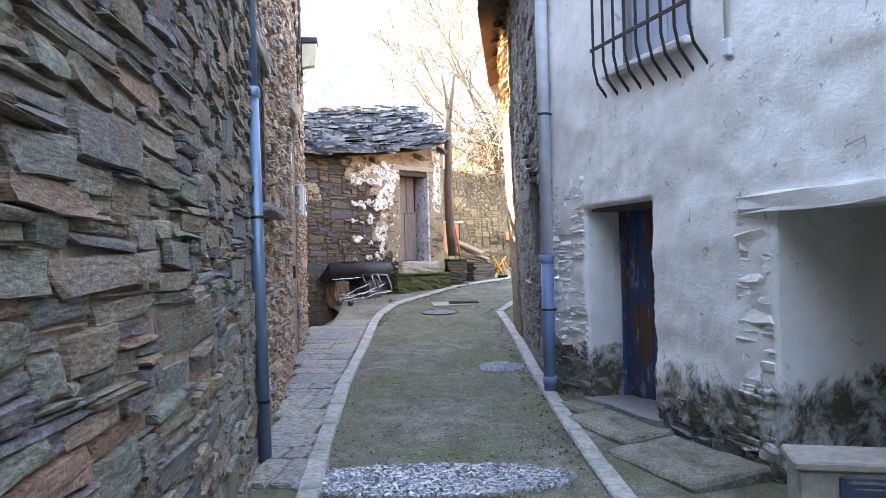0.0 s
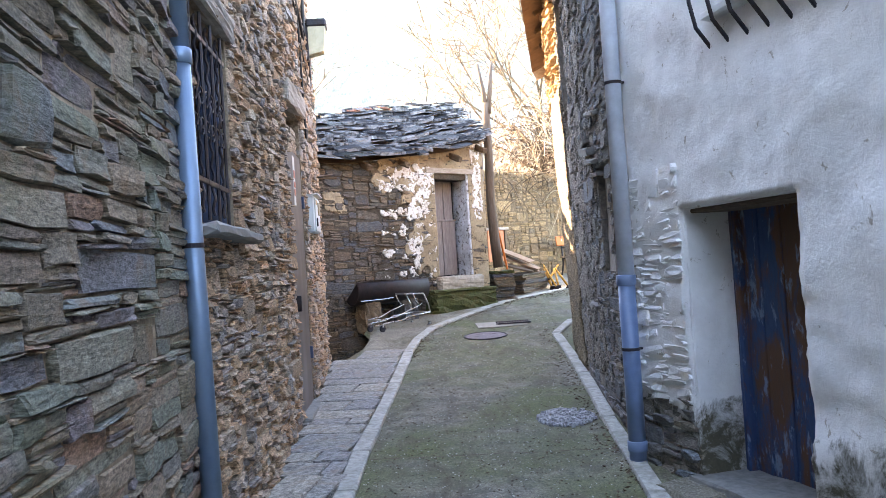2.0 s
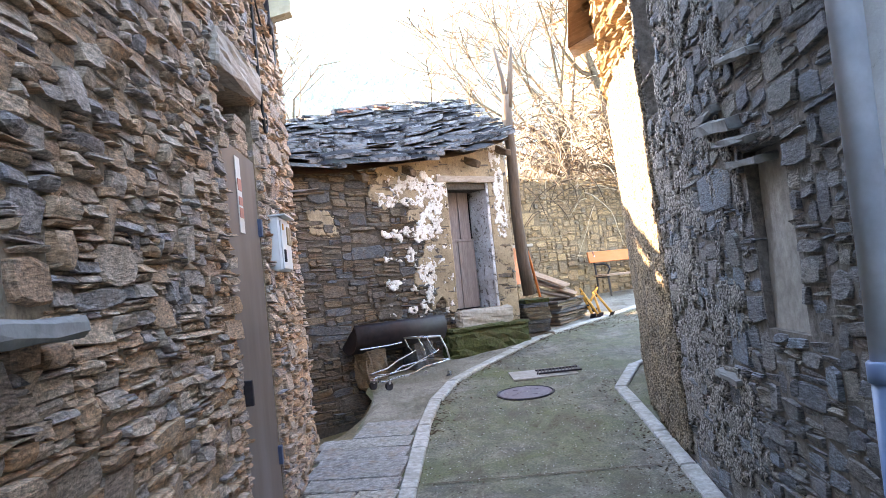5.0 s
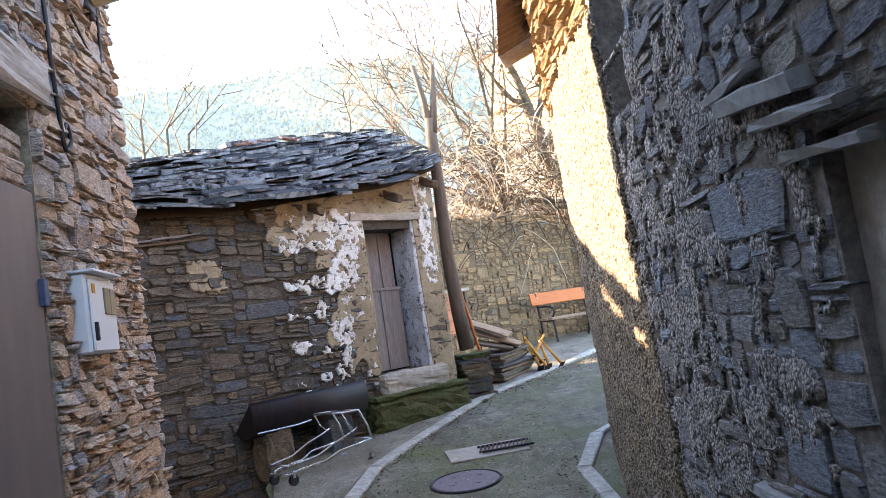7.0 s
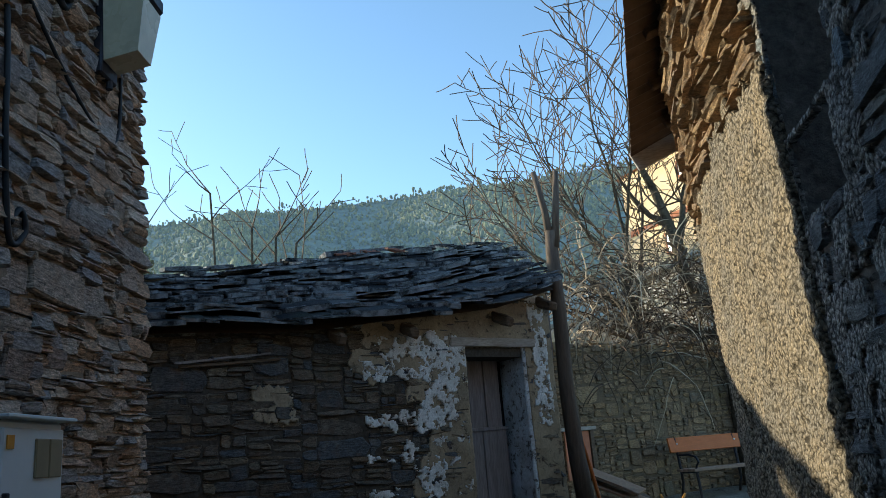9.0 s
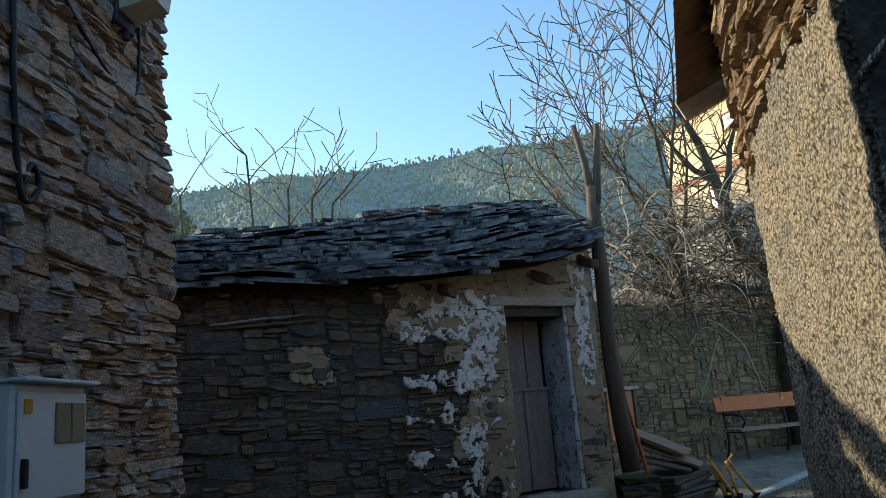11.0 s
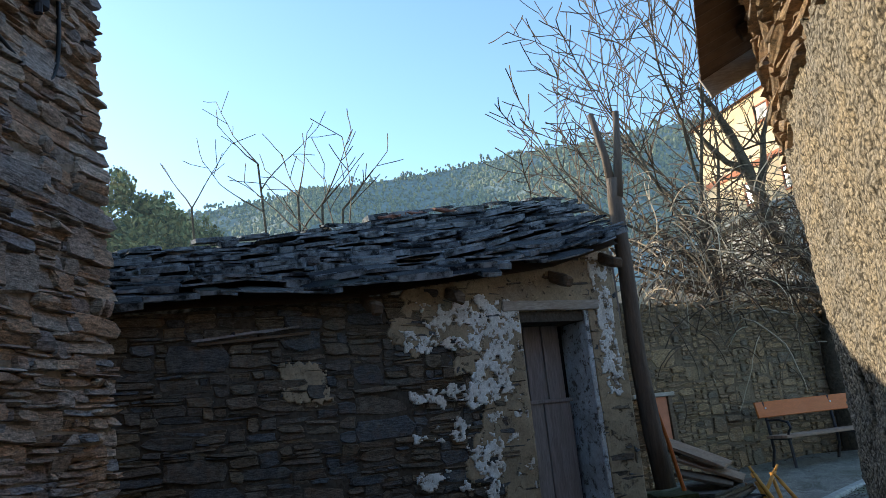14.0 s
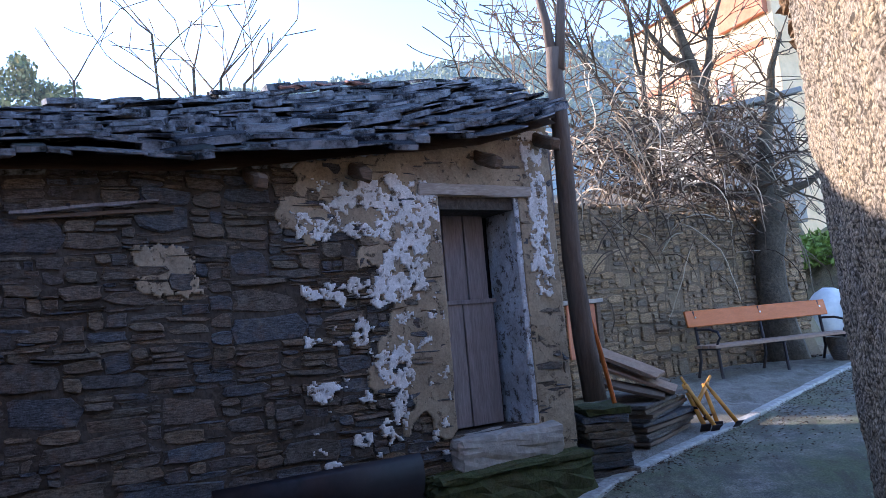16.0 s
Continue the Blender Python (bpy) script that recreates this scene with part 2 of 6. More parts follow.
# ---- rubble masonry ----
class Line:
    """A wall's face along a line on plan: at(u, v, out) gives the place u along it, at height v, out metres in front of it."""

    def __init__(self, pts, lean=0.0, taper=None):
        self.p = [Vector((*q, 0)) for q in pts]
        self.s = [0.0]
        for a, b in zip(self.p, self.p[1:]):
            self.s.append(self.s[-1] + (b - a).length)
        self.length, self.lean, self.taper = self.s[-1], lean, taper

    def frame_at(self, u):
        i = max(0, min(len(self.p) - 2, int(np.searchsorted(self.s, u)) - 1))
        d = (self.p[i + 1] - self.p[i]).normalized()
        return self.p[i] + d * (u - self.s[i]), d, Vector((d.y, -d.x, 0))

    def at(self, u, v, out=0.0):
        if self.taper and u > self.taper[0]:   # an end that leans back as it rises
            u -= self.taper[1] * v * (u - self.taper[0]) / (self.length - self.taper[0])
        q, d, n = self.frame_at(u)
        return q + n * (out + self.lean * v) + Vector((0, 0, v))

    def u_at_y(self, y):
        for i in range(len(self.p) - 1):
            a, b = self.p[i], self.p[i + 1]
            if min(a.y, b.y) <= y <= max(a.y, b.y):
                return self.s[i] + (y - a.y) / (b.y - a.y) * (self.s[i + 1] - self.s[i])


def unit_stones(count, seed, sides=8, flat=0.3, corner=0.26):
    """Rough stones within a unit block, x along, z up, -y the front."""
    rnd = random.Random(seed)
    out = []
    for _ in range(count):
        n = sides
        ring = []
        base = [(-0.5, -0.5), (-0.02, -0.5), (0.5, -0.5), (0.5, 0.0), (0.5, 0.5), (0.02, 0.5), (-0.5, 0.5), (-0.5, 0.0)]
        for i, (x, z) in enumerate(base):
            k = corner if i % 2 == 0 else 0.08
            ring.append((x * (1 - rnd.uniform(-0.03, k)) + rnd.uniform(-0.06, 0.06) * (i % 2), z * (1 - rnd.uniform(-0.06, k * 1.5)) + rnd.uniform(-0.05, 0.05)))
        tx, tz = rnd.uniform(-flat, flat), rnd.uniform(-flat, flat)
        vs = [(x, 0.5, z) for x, z in ring]
        vs += [(x, -0.36 + tx * x + tz * z + rnd.uniform(-0.1, 0.1), z) for x, z in ring]
        f = rnd.uniform(0.86, 0.95)
        vs += [(x * f + rnd.uniform(-0.03, 0.03), -0.5 + tx * x + tz * z + rnd.uniform(-0.08, 0.08), z * f + rnd.uniform(-0.05, 0.05)) for x, z in ring]
        fs = []
        for j in range(n):
            k = (j + 1) % n
            fs.append((j, k, n + k, n + j))
            fs.append((n + j, n + k, 2 * n + k, 2 * n + j))
        fs.append(tuple(range(2 * n, 3 * n)))
        out.append((np.array(vs), fs))
    return out


def pack(u0, u1, v0, v1, widths, heights, seed, holes=(), joint=0.008, big=0.06, big_scale=2.2):
    """Fills a face with interlocking stones: rectangles (u, v, w, h), laid from the bottom up."""
    rnd = random.Random(seed)
    sky_line = [[u0, u1, v0]]
    out = []
    while True:
        i = min(range(len(sky_line)), key=lambda q: sky_line[q][2])
        a, b, v = sky_line[i]
        if v >= v1:
            break
        left = sky_line[i - 1][2] if i else 1e9
        right = sky_line[i + 1][2] if i + 1 < len(sky_line) else 1e9
        room = b - a
        sc = big_scale if rnd.random() < big else 1.0
        w = rnd.uniform(*widths) * sc
        h = min(heights[0] + (heights[1] - heights[0]) * rnd.random() ** 2.0 * 1.0, heights[1]) * sc
        h = min(h, w * 0.85)
        if room - w < widths[0] * 0.7:
            w = room
        near = min(left, right) - v
        if near < 1e8 and (abs(near - h) < 0.025 or room < widths[0]):
            h = min(near, heights[1] * 1.8)
        if w > widths[1] * 2.4:
            w = room * 0.5
        h = max(h, heights[0] * 0.8)
        side = rnd.random() < 0.5
        ua = a if side else b - w
        out.append((ua, v, w, h))
        new_seg = [ua, ua + w, v + h]
        rest = [[a, ua, v], [ua + w, b, v]]
        segs = [s for s in (rest[0], new_seg, rest[1]) if s[1] - s[0] > 1e-4]
        sky_line[i:i + 1] = segs
        j = 0
        while j + 1 < len(sky_line):
            if abs(sky_line[j][2] - sky_line[j + 1][2]) < 0.004:
                sky_line[j][1] = sky_line[j + 1][1]
                sky_line[j + 1:j + 2] = []
            else:
                j += 1
    kept = []
    for u, v, w, h in out:
        if v + h > v1 + 0.05:
            h = v1 + 0.03 - v
        r = [u, u + w, v, v + h]
        for a, b, c, d in holes:
            if r[0] < b and r[1] > a and r[2] < d and r[3] > c:
                cuts = [(b - r[0], 0, b), (r[1] - a, 1, a), (d - r[2], 2, d), (r[3] - c, 3, c)]
                _, k, val = min(cuts)
                r[k] = val
        if r[1] - r[0] > 0.02 and r[3] - r[2] > 0.01:
            kept.append((r[0] + joint / 2, r[2] + joint / 2, r[1] - r[0] - joint, r[3] - r[2] - joint))
    return kept


def masonry(wall, line, rects, stones, material, proud=(0.012, 0.05), depth=0.05, near=(0, 0), wave=0.03, seed=0, tilt=2.0, piece="stone", limit=300, out=0.0):
    """Lays stones on a wall: single pieces within the stretch near, the rest joined."""
    rnd = random.Random(seed)
    meshes = []
    for vs, fs in stones:
        me = bpy.data.meshes.new(piece)
        me.from_pydata([tuple(v) for v in vs], [], fs)
        me.materials.append(material)
        meshes.append(me)
    all_v, all_f, count, singles = [], [], 0, 0
    for u, v, w, h in rects:
        uc, vc = u + w / 2, v + h / 2
        wob = wave * noise.noise(Vector((uc * 0.9, vc * 1.7, seed)))
        slope = wave * 26 * noise.noise(Vector((uc * 0.7, vc * 1.1, seed + 9)))
        q, d, n = line.frame_at(uc)
        p = rnd.uniform(*proud)
        y_size = depth + p
        c = line.at(uc, vc + wob, out + p - y_size / 2)
        rot = Matrix((d, -n, Vector((0, 0, 1)))).transposed()
        m = Matrix.Translation(c) @ (rot @ Euler((0, radians(rnd.uniform(-tilt, tilt) + slope), 0)).to_matrix()).to_4x4() @ Matrix.Diagonal((w, y_size, h, 1))
        i = rnd.randrange(len(stones))
        if near[0] <= uc <= near[1] and singles < limit and near[2] <= vc <= near[3]:
            ob = new(piece, meshes[i])
            ob.parent = wall
            ob.matrix_basis = m
            singles += 1
        else:
            a = np.array(m)
            vs = stones[i][0] @ a[:3, :3].T + a[:3, 3]
            all_v.append(vs)
            all_f += [tuple(k + count for k in f) for f in stones[i][1]]
            count += len(vs)
    if all_v:
        rest = mesh_object("stonework", np.vstack(all_v), all_f, material, wall)
        tagged(rest, kind="stuff")
    return singles


def slab(name, line, u0, u1, v0, v1, back, material, holes=(), front=0.0, cuts=(), label="", category="wall", v1b=None):
    """A wall with thickness and real openings, along a line. v1b: its height at the far end."""
    us = sorted({u0, u1, *[s for s in line.s if u0 < s < u1], *[x for h in holes for x in h[:2] if u0 < x < u1], *cuts})
    vs = sorted({v0, v1, *[x for h in holes for x in h[2:] if v0 < x < v1]})
    solid = {}
    for i in range(len(us) - 1):
        for j in range(len(vs) - 1):
            cu, cv = (us[i] + us[i + 1]) / 2, (vs[j] + vs[j + 1]) / 2
            solid[i, j] = not any(a < cu < b and c < cv < d for a, b, c, d in holes)
    bm = bmesh.new()
    made = {}

    def vert(i, j, k):
        key = (i, j, k)
        if key not in made:
            v = vs[j]
            if v1b is not None and j == len(vs) - 1:
                v = v1 + (v1b - v1) * (us[i] - u0) / (u1 - u0)
            made[key] = bm.verts.new(line.at(us[i], v, front if k == 0 else -back))
        return made[key]

    for (i, j), s in solid.items():
        if not s:
            continue
        bm.faces.new([vert(i, j, 0), vert(i + 1, j, 0), vert(i + 1, j + 1, 0), vert(i, j + 1, 0)])
        bm.faces.new([vert(i, j, 1), vert(i, j + 1, 1), vert(i + 1, j + 1, 1), vert(i + 1, j, 1)])
        for di, dj, e in ((-1, 0, ((i, j), (i, j + 1))), (1, 0, ((i + 1, j), (i + 1, j + 1))), (0, -1, ((i, j), (i + 1, j))), (0, 1, ((i, j + 1), (i + 1, j + 1)))):
            if not solid.get((i + di, j + dj), False):
                (a, b), (c, d) = e
                bm.faces.new([vert(a, b, 0), vert(c, d, 0), vert(c, d, 1), vert(a, b, 1)])
    return tagged(part(name, bm, material), label, category, kind="structure")


# ---- plan ----
L_HOUSE = Line([(-0.50, -4.0), (-0.61, 0.4), (-0.83, 2.5), (-1.30, 5.15), (-2.05, 11.35)], taper=(14.2, 0.085))
R_HOUSE = Line([(0.99, 7.1), (1.0, 9.5), (1.0, 10.9), (1.05, 11.7), (1.16, 12.5), (1.36, 13.3), (1.75, 14.1), (2.5, 14.8), (5.5, 16.2)][::-1], lean=0.03)
W_HOUSE = Line([(1.95 + 0.336 * 7, 4.2 - 7), (1.95, 4.2), (0.97, 7.12)][::-1])
SHED_P, SHED_D, SHED_N = Vector((-2.41, 13.83, 0)), Vector((0.749, 0.662, 0)), Vector((0.662, -0.749, 0))


# ---- ground ----
def ribbon(name, ys, left, right, material, lift=0.0, step=0.22, rough=0.006, label="", category="ground", holes=()):
    """A sheet over the lane between left(y) and right(y)."""
    bm = bmesh.new()
    rows = []
    n = 26
    for y in np.arange(ys[0], ys[1] + 1e-6, step):
        a, b = left(y), right(y)
        rows.append([bm.verts.new((a + (b - a) * i / n, y, ground_z(y) + lift + rough * noise.noise(Vector((a + (b - a) * i / n, y, 0)) * 1.3))) for i in range(n + 1)])
    for r, s in zip(rows, rows[1:]):
        for i in range(n):
            bm.faces.new((r[i], r[i + 1], s[i + 1], s[i]))
    return tagged(part(name, bm, material, smooth=True), label, category, kind="structure")


KERB_L = [(-0.62, 2.0), (-0.86, 4.93), (-1.03, 7.64), (-1.08, 9.74), (-1.12, 12.0), (-1.10, 12.6), (-1.03, 13.25), (-0.84, 13.8), (-0.47, 14.5), (-0.05, 15.4), (0.30, 16.1), (1.0, 17.05), (1.79, 18.14), (3.3, 20.5), (4.9, 23.0), (7.5, 27.0)]
KERB_R = [(0.95, 3.0), (0.90, 5.0), (0.885, 6.5), (0.90, 8.5), (0.93, 9.64), (0.90, 11.67), (0.86, 12.5), (0.86, 13.0), (0.96, 13.3), (1.16, 13.55), (1.5, 13.95), (2.3, 14.65)]
kl_y, kl_x = [p[1] for p in KERB_L], [p[0] for p in KERB_L]

M["earth"] = ground_material("earth_and_grass", (0.15, 0.11, 0.07), (0.22, 0.165, 0.10), (0.12, 0.14, 0.05), 0.45)


def far_height(x, y):
    """The land away from the lane: a terrace behind the stone wall, then a valley and a wooded hillside."""
    lane = ground_z(min(y, 30)) - 0.05
    if y > 12 and x < -1.9:
        lane -= 0.5 * min(1.0, (-1.9 - x) * 4) * max(0.0, min(1.0, (y - 11.3) * 4))
    if y > 23.0:
        side = min(1.0, max(0.0, (4.4 + (y - 23) * 0.06 + max(0.0, y - 29) * 0.4 - x) / 1.0))
        lane += side * min(1.0, (y - 23.0) / 1.0) * (2.4 + min(4.0, (y - 23) * 0.18))
    if y > 45:
        lane += (y - 45) * 0.02
    return lane


gx = [-700, -400, -200, -100, -50, -25, -12, -7, -4, -3, -2.5, -2.2, -2.0, -1.8, -1.0, 0, 1, 2, 3, 3.6, 4, 4.4, 4.8, 5.2, 5.5, 6, 6.5, 7, 8, 9, 10, 12, 16, 25, 50, 100, 200, 400, 700]
gy = [-700, -300, -100, -40, -15, -6, 0, 4.4, 7, 8.8, 9.7, 10.6, 11.3, 11.6, 12.8, 14.1, 15.9, 17.5, 19.4, 21, 22.9, 23.2, 24, 26, 30, 36, 45, 60, 100, 200, 400, 700]
verts = [(x, y, far_height(x, y)) for y in gy for x in gx]
nx = len(gx)
faces = [(j * nx + i, j * nx + i + 1, (j + 1) * nx + i + 1, (j + 1) * nx + i) for j in range(len(gy) - 1) for i in range(nx - 1)]
ground = mesh_object("ground", verts, faces, M["earth"])
tagged(ground, "brown earth with patchy winter grass", "ground", kind="structure")

road = ribbon("road", (-5, 30), lambda y: interp(y, [-5, 5, 11.3, 11.45, 13.0, 13.6, 14.6, 16, 17, 22.6, 23.2, 30], [-0.9, -1.4, -2.15, -1.78, -1.8, -2.0, -1.6, -0.2, 0.1, 0.1, 5.0, 9.0]),
              lambda y: interp(y, [-5, 4, 7, 12, 13.3, 14.1, 14.8, 16.2, 18, 30], [4.5, 2.2, 1.3, 1.25, 1.5, 1.9, 2.7, 5.7, 13, 30]), M["road"], label="worn grey-green concrete lane with mossy stains", category="road")


def strip(name, pts, width, height, material, label, category, length=0.9, seed=1, piece="kerbstone", sink=0.05):
    """A row of kerbstones along pts."""
    rnd = random.Random(seed)
    owner = tagged(new(name), label, category, kind="structure")
    ln = Line(pts)
    u = 0.0
    while u < ln.length - 0.1:
        l = min(length * rnd.uniform(0.75, 1.25), ln.length - u)
        a, b = ln.at(u + 0.004, 0), ln.at(u + l - 0.004, 0)
        za, zb = ground_z(a.y), ground_z(b.y)
        d = Vector((b.x - a.x, b.y - a.y, zb - za))
        m = Matrix.Translation((a + b) / 2 + Vector((0, 0, (za + zb) / 2 + height / 2 - sink / 2 + rnd.uniform(-0.004, 0.004)))) @ d.to_track_quat("X", "Z").to_matrix().to_4x4()
        bm = bmesh.new()
        box(bm, (0, 0, 0), (d.length, width * rnd.uniform(0.94, 1.06), height + sink), bevel=0.012)
        for v in bm.verts:
            v.co += Vector((rnd.uniform(-1, 1), rnd.uniform(-1, 1), rnd.uniform(-1, 1))) * 0.004
        ob = part(piece, bm, material, owner)
        ob.matrix_basis = m
        u += l
    return owner


strip("kerb_left", KERB_L, 0.13, 0.035, M["kerb"], "pale worn concrete kerb strip along the lane", "kerb", seed=3)
strip("kerb_right", KERB_R, 0.12, 0.03, M["kerb"], "pale worn concrete kerb strip below the stone house", "kerb", seed=4)

# ---- the left house ----
U = L_HOUSE.u_at_y
WIN = (U(5.28), U(6.18), 1.74, 2.84)
DOOR_L = (U(8.55), U(9.54), -0.2, 3.04)
L_TOP = 5.7
wall_left = slab("wall_left", L_HOUSE, 0, L_HOUSE.length, -0.6, L_TOP, 0.45, M["mortar_brown"], holes=[WIN, DOOR_L], label="rough slate rubble house wall with earthen joints", category="wall")
# its end wall and back, to close it
L_END = Line([(-2.05, 11.35), (-7.5, 12.1)], lean=-0.072)
slab("wall_left_end", L_END, 0, L_END.length, -1.0, L_TOP, 0.45, M["mortar_brown"], label="rubble end wall of the house", category="wall")
UA = U(5.12)
near_rects = pack(U(-2.0), UA, -0.4, 3.4, (0.09, 0.46), (0.014, 0.095), 11, joint=0.003, big=0.09, big_scale=1.9)
masonry(wall_left, L_HOUSE, near_rects, unit_stones(30, 5, flat=0.18, corner=0.13), M["slate_near"], (0.004, 0.034), 0.05, (U(1.0), U(3.4), 0.7, 2.2), 0.035, 2, 2.5, limit=420)
up_rects = pack(U(-2.0), UA, 3.4, L_TOP, (0.2, 0.5), (0.06, 0.16), 12, joint=0.01)
masonry(wall_left, L_HOUSE, up_rects, unit_stones(6, 6), M["slate_near"], (0.01, 0.04), 0.05, (0, 0, 0, 0), 0.03, 3)
house_rects = pack(UA, L_HOUSE.length + 0.02, -0.2, 4.9, (0.06, 0.24), (0.022, 0.085), 13, holes=[WIN, DOOR_L], joint=0.006, big=0.07, big_scale=2.0)
masonry(wall_left, L_HOUSE, house_rects, unit_stones(26, 7, corner=0.18), M["slate_house"], (0.002, 0.042), 0.05, (U(6.5), U(8.5), 0.9, 2.4), 0.03, 4, 3.5, limit=320)
masonry(wall_left, L_HOUSE, pack(UA, L_HOUSE.length, 4.9, L_TOP, (0.15, 0.4), (0.05, 0.12), 14, joint=0.012), unit_stones(6, 8), M["slate_house"], (0.004, 0.03), 0.05, (0, 0, 0, 0), 0.03, 5)

# ---- the right stone house ----
UR = R_HOUSE.u_at_y
R_TOP = 4.55
R_HOLES = [(UR(8.2), UR(7.7), 1.35, 2.18), (UR(10.10), UR(9.70), 2.72, 3.0), (UR(10.12), UR(9.60), 3.0, 4.2)]
wall_right = slab("wall_right", R_HOUSE, 0, R_HOUSE.length, -0.4, R_TOP, 0.5, M["mortar_grey"], holes=R_HOLES, label="grey slate rubble wall with a bulging rounded corner", category="wall")
rr = pack(UR(10.2), R_HOUSE.length, -0.1, R_TOP, (0.09, 0.36), (0.03, 0.15), 21, holes=R_HOLES, joint=0.010, big=0.08)
masonry(wall_right, R_HOUSE, rr, unit_stones(26, 9, flat=0.2, corner=0.22), M["slate_grey"], (0.0, 0.020), 0.05, (UR(9.85), UR(8.2), 0.8, 2.3), 0.035, 6, 4.0, limit=320)
rr = pack(UR(14.3), UR(10.16), 3.35, R_TOP, (0.15, 0.5), (0.025, 0.07), 22, joint=0.01, big=0.0)
masonry(wall_right, R_HOUSE, rr, unit_stones(12, 10), M["slate_back"], (0.02, 0.07), 0.06, (UR(13.6), UR(10.9), 3.3, 4.6), 0.03, 7, 3.0, limit=200)

# ---- the white house ----
W_DOOR = (0.67, 1.64, -0.4, 1.71)
W_BAY = (2.84, 4.9, -0.4, 1.56)
W_WIN = (1.12, 2.16, 2.72, 3.95)


def whitewash_material():
    k = Nodes("old_whitewash", 0.85, spec=0.25)
    v = k.coord(True)
    big, mid, fine = k.noise(v, 0.9, 5, 0.6, 0.3), k.noise(v, 5.0, 7, 0.65), k.noise(v, 34.0, 6, 0.7)
    col = k.mix(grey_ramp(k, mid, 0, 1, 0.4, 0.7), (0.83, 0.83, 0.82), (0.72, 0.71, 0.70))
    col = k.mix(grey_ramp(k, big, 0.0, 0.45, 0.5, 0.7), col, (0.58, 0.56, 0.50))
    # mould and bare earth where the whitewash has gone from the foot of the wall, in ragged tongues
    sep = k.n("ShaderNodeSeparateXYZ")
    k.link(v, sep.inputs[0])
    streak = k.noise(k.coord(True, (1, 1, 0.6)), 3.6, 8, 0.72, 0.5)
    edge = k.math("ADD", sep.outputs["Z"], k.math("MULTIPLY", streak, -0.95))
    foot = grey_ramp(k, edge, 1.0, 0.0, -0.25, 0.10)
    patchy = grey_ramp(k, k.noise(v, 4.5, 8, 0.75, 0.5), 0.15, 1.0, 0.36, 0.56)
    col = k.mix(k.math("MULTIPLY", foot, patchy), col, k.mix(fine, (0.05, 0.045, 0.035), (0.14, 0.13, 0.085)))
    chips = grey_ramp(k, k.noise(v, 9.0, 8, 0.75, 0.6), 0.0, 0.8, 0.61, 0.65)
    col = k.mix(chips, col, (0.33, 0.29, 0.23))
    k.bump(k.math("ADD", k.math("MULTIPLY", mid, 0.8), k.math("MULTIPLY", fine, 0.6)), 0.7, 0.014)
    return k.done(col, grey_ramp(k, mid, 0.75, 0.95))


M["whitewash"] = whitewash_material()
white_house = slab("wall_white", W_HOUSE, 0.06, W_HOUSE.length, -0.6, 5.2, 0.5, M["whitewash"], holes=[W_DOOR, W_BAY, W_WIN], label="rubble core of the whitewashed house", category="wall")


def plaster_sheet(name, line, u0, u1, v0, v1, cell, keep, material, thick=0.02, rough=0.012, scale=3.0, out=0.0, holes=(), parent=None, fine=0.0):
    """A coat of plaster on a wall: a finely cut sheet with a lumpy face, kept where keep(u, v) says, with a real edge."""
    nu, nv = int((u1 - u0) / cell), int((v1 - v0) / cell)
    idx, vs, fs = {}, [], []

    def face_out(u, v):
        p = Vector((u * scale, v * scale, 3.0))
        return out + thick + rough * noise.fractal(p, 1.0, 2.0, 4) + (fine * (noise.noise(Vector((u * 24, v * 24, 1))) + 0.7 * noise.noise(Vector((u * 55, v * 55, 4)))) if fine else 0.0)

    cells = [[False] * nv for _ in range(nu)]
    for i in range(nu):
        for j in range(nv):
            u, v = u0 + (i + 0.5) * cell, v0 + (j + 0.5) * cell
            cells[i][j] = keep(u, v) and not any(a < u < b and c < v < d for a, b, c, d in holes)

    def vert(i, j, k):
        key = (i, j, k)
        if key not in idx:
            u, v = u0 + i * cell, v0 + j * cell
            idx[key] = len(vs)
            jit = 0.42 * cell
            u2, v2 = u + jit * noise.noise(Vector((u * 31, v * 31, 5))), v + jit * noise.noise(Vector((u * 31, v * 31, 8)))
            vs.append(line.at(u2, v2, face_out(u, v) if k == 0 else out - 0.01))
        return idx[key]

    for i in range(nu):
        for j in range(nv):
            if not cells[i][j]:
                continue
            fs.append((vert(i, j, 0), vert(i + 1, j, 0), vert(i + 1, j + 1, 0), vert(i, j + 1, 0)))
            for di, dj, a, b in ((-1, 0, (i, j + 1), (i, j)), (1, 0, (i + 1, j), (i + 1, j + 1)), (0, -1, (i, j), (i + 1, j)), (0, 1, (i + 1, j + 1), (i, j + 1))):
                ii, jj = i + di, j + dj
                if not (0 <= ii < nu and 0 <= jj < nv and cells[ii][jj]):
                    fs.append((vert(*a, 1), vert(*b, 1), vert(*b, 0), vert(*a, 0)))
    return mesh_object(name, vs, fs, material, parent, smooth=True)


def fbm(u, v, s, seed):
    return noise.fractal(Vector((u * s, v * s, seed)), 1.0, 2.0, 5)


coat = plaster_sheet("plaster_coat", W_HOUSE, 0.07, 5.6, -0.45, 4.4, 0.035,
                     lambda u, v: not (v < 0.55 + 0.3 * fbm(u, v, 2.2, 4) and u < 0.75) and not (u > 1.6 and v < 0.22 + 0.2 * fbm(u, v, 4, 6)), M["whitewash"], 0.03, 0.026, 2.6, holes=[W_DOOR, W_BAY, W_WIN], parent=white_house, fine=0.003)
tagged(coat, "lumpy peeling whitewashed plaster")

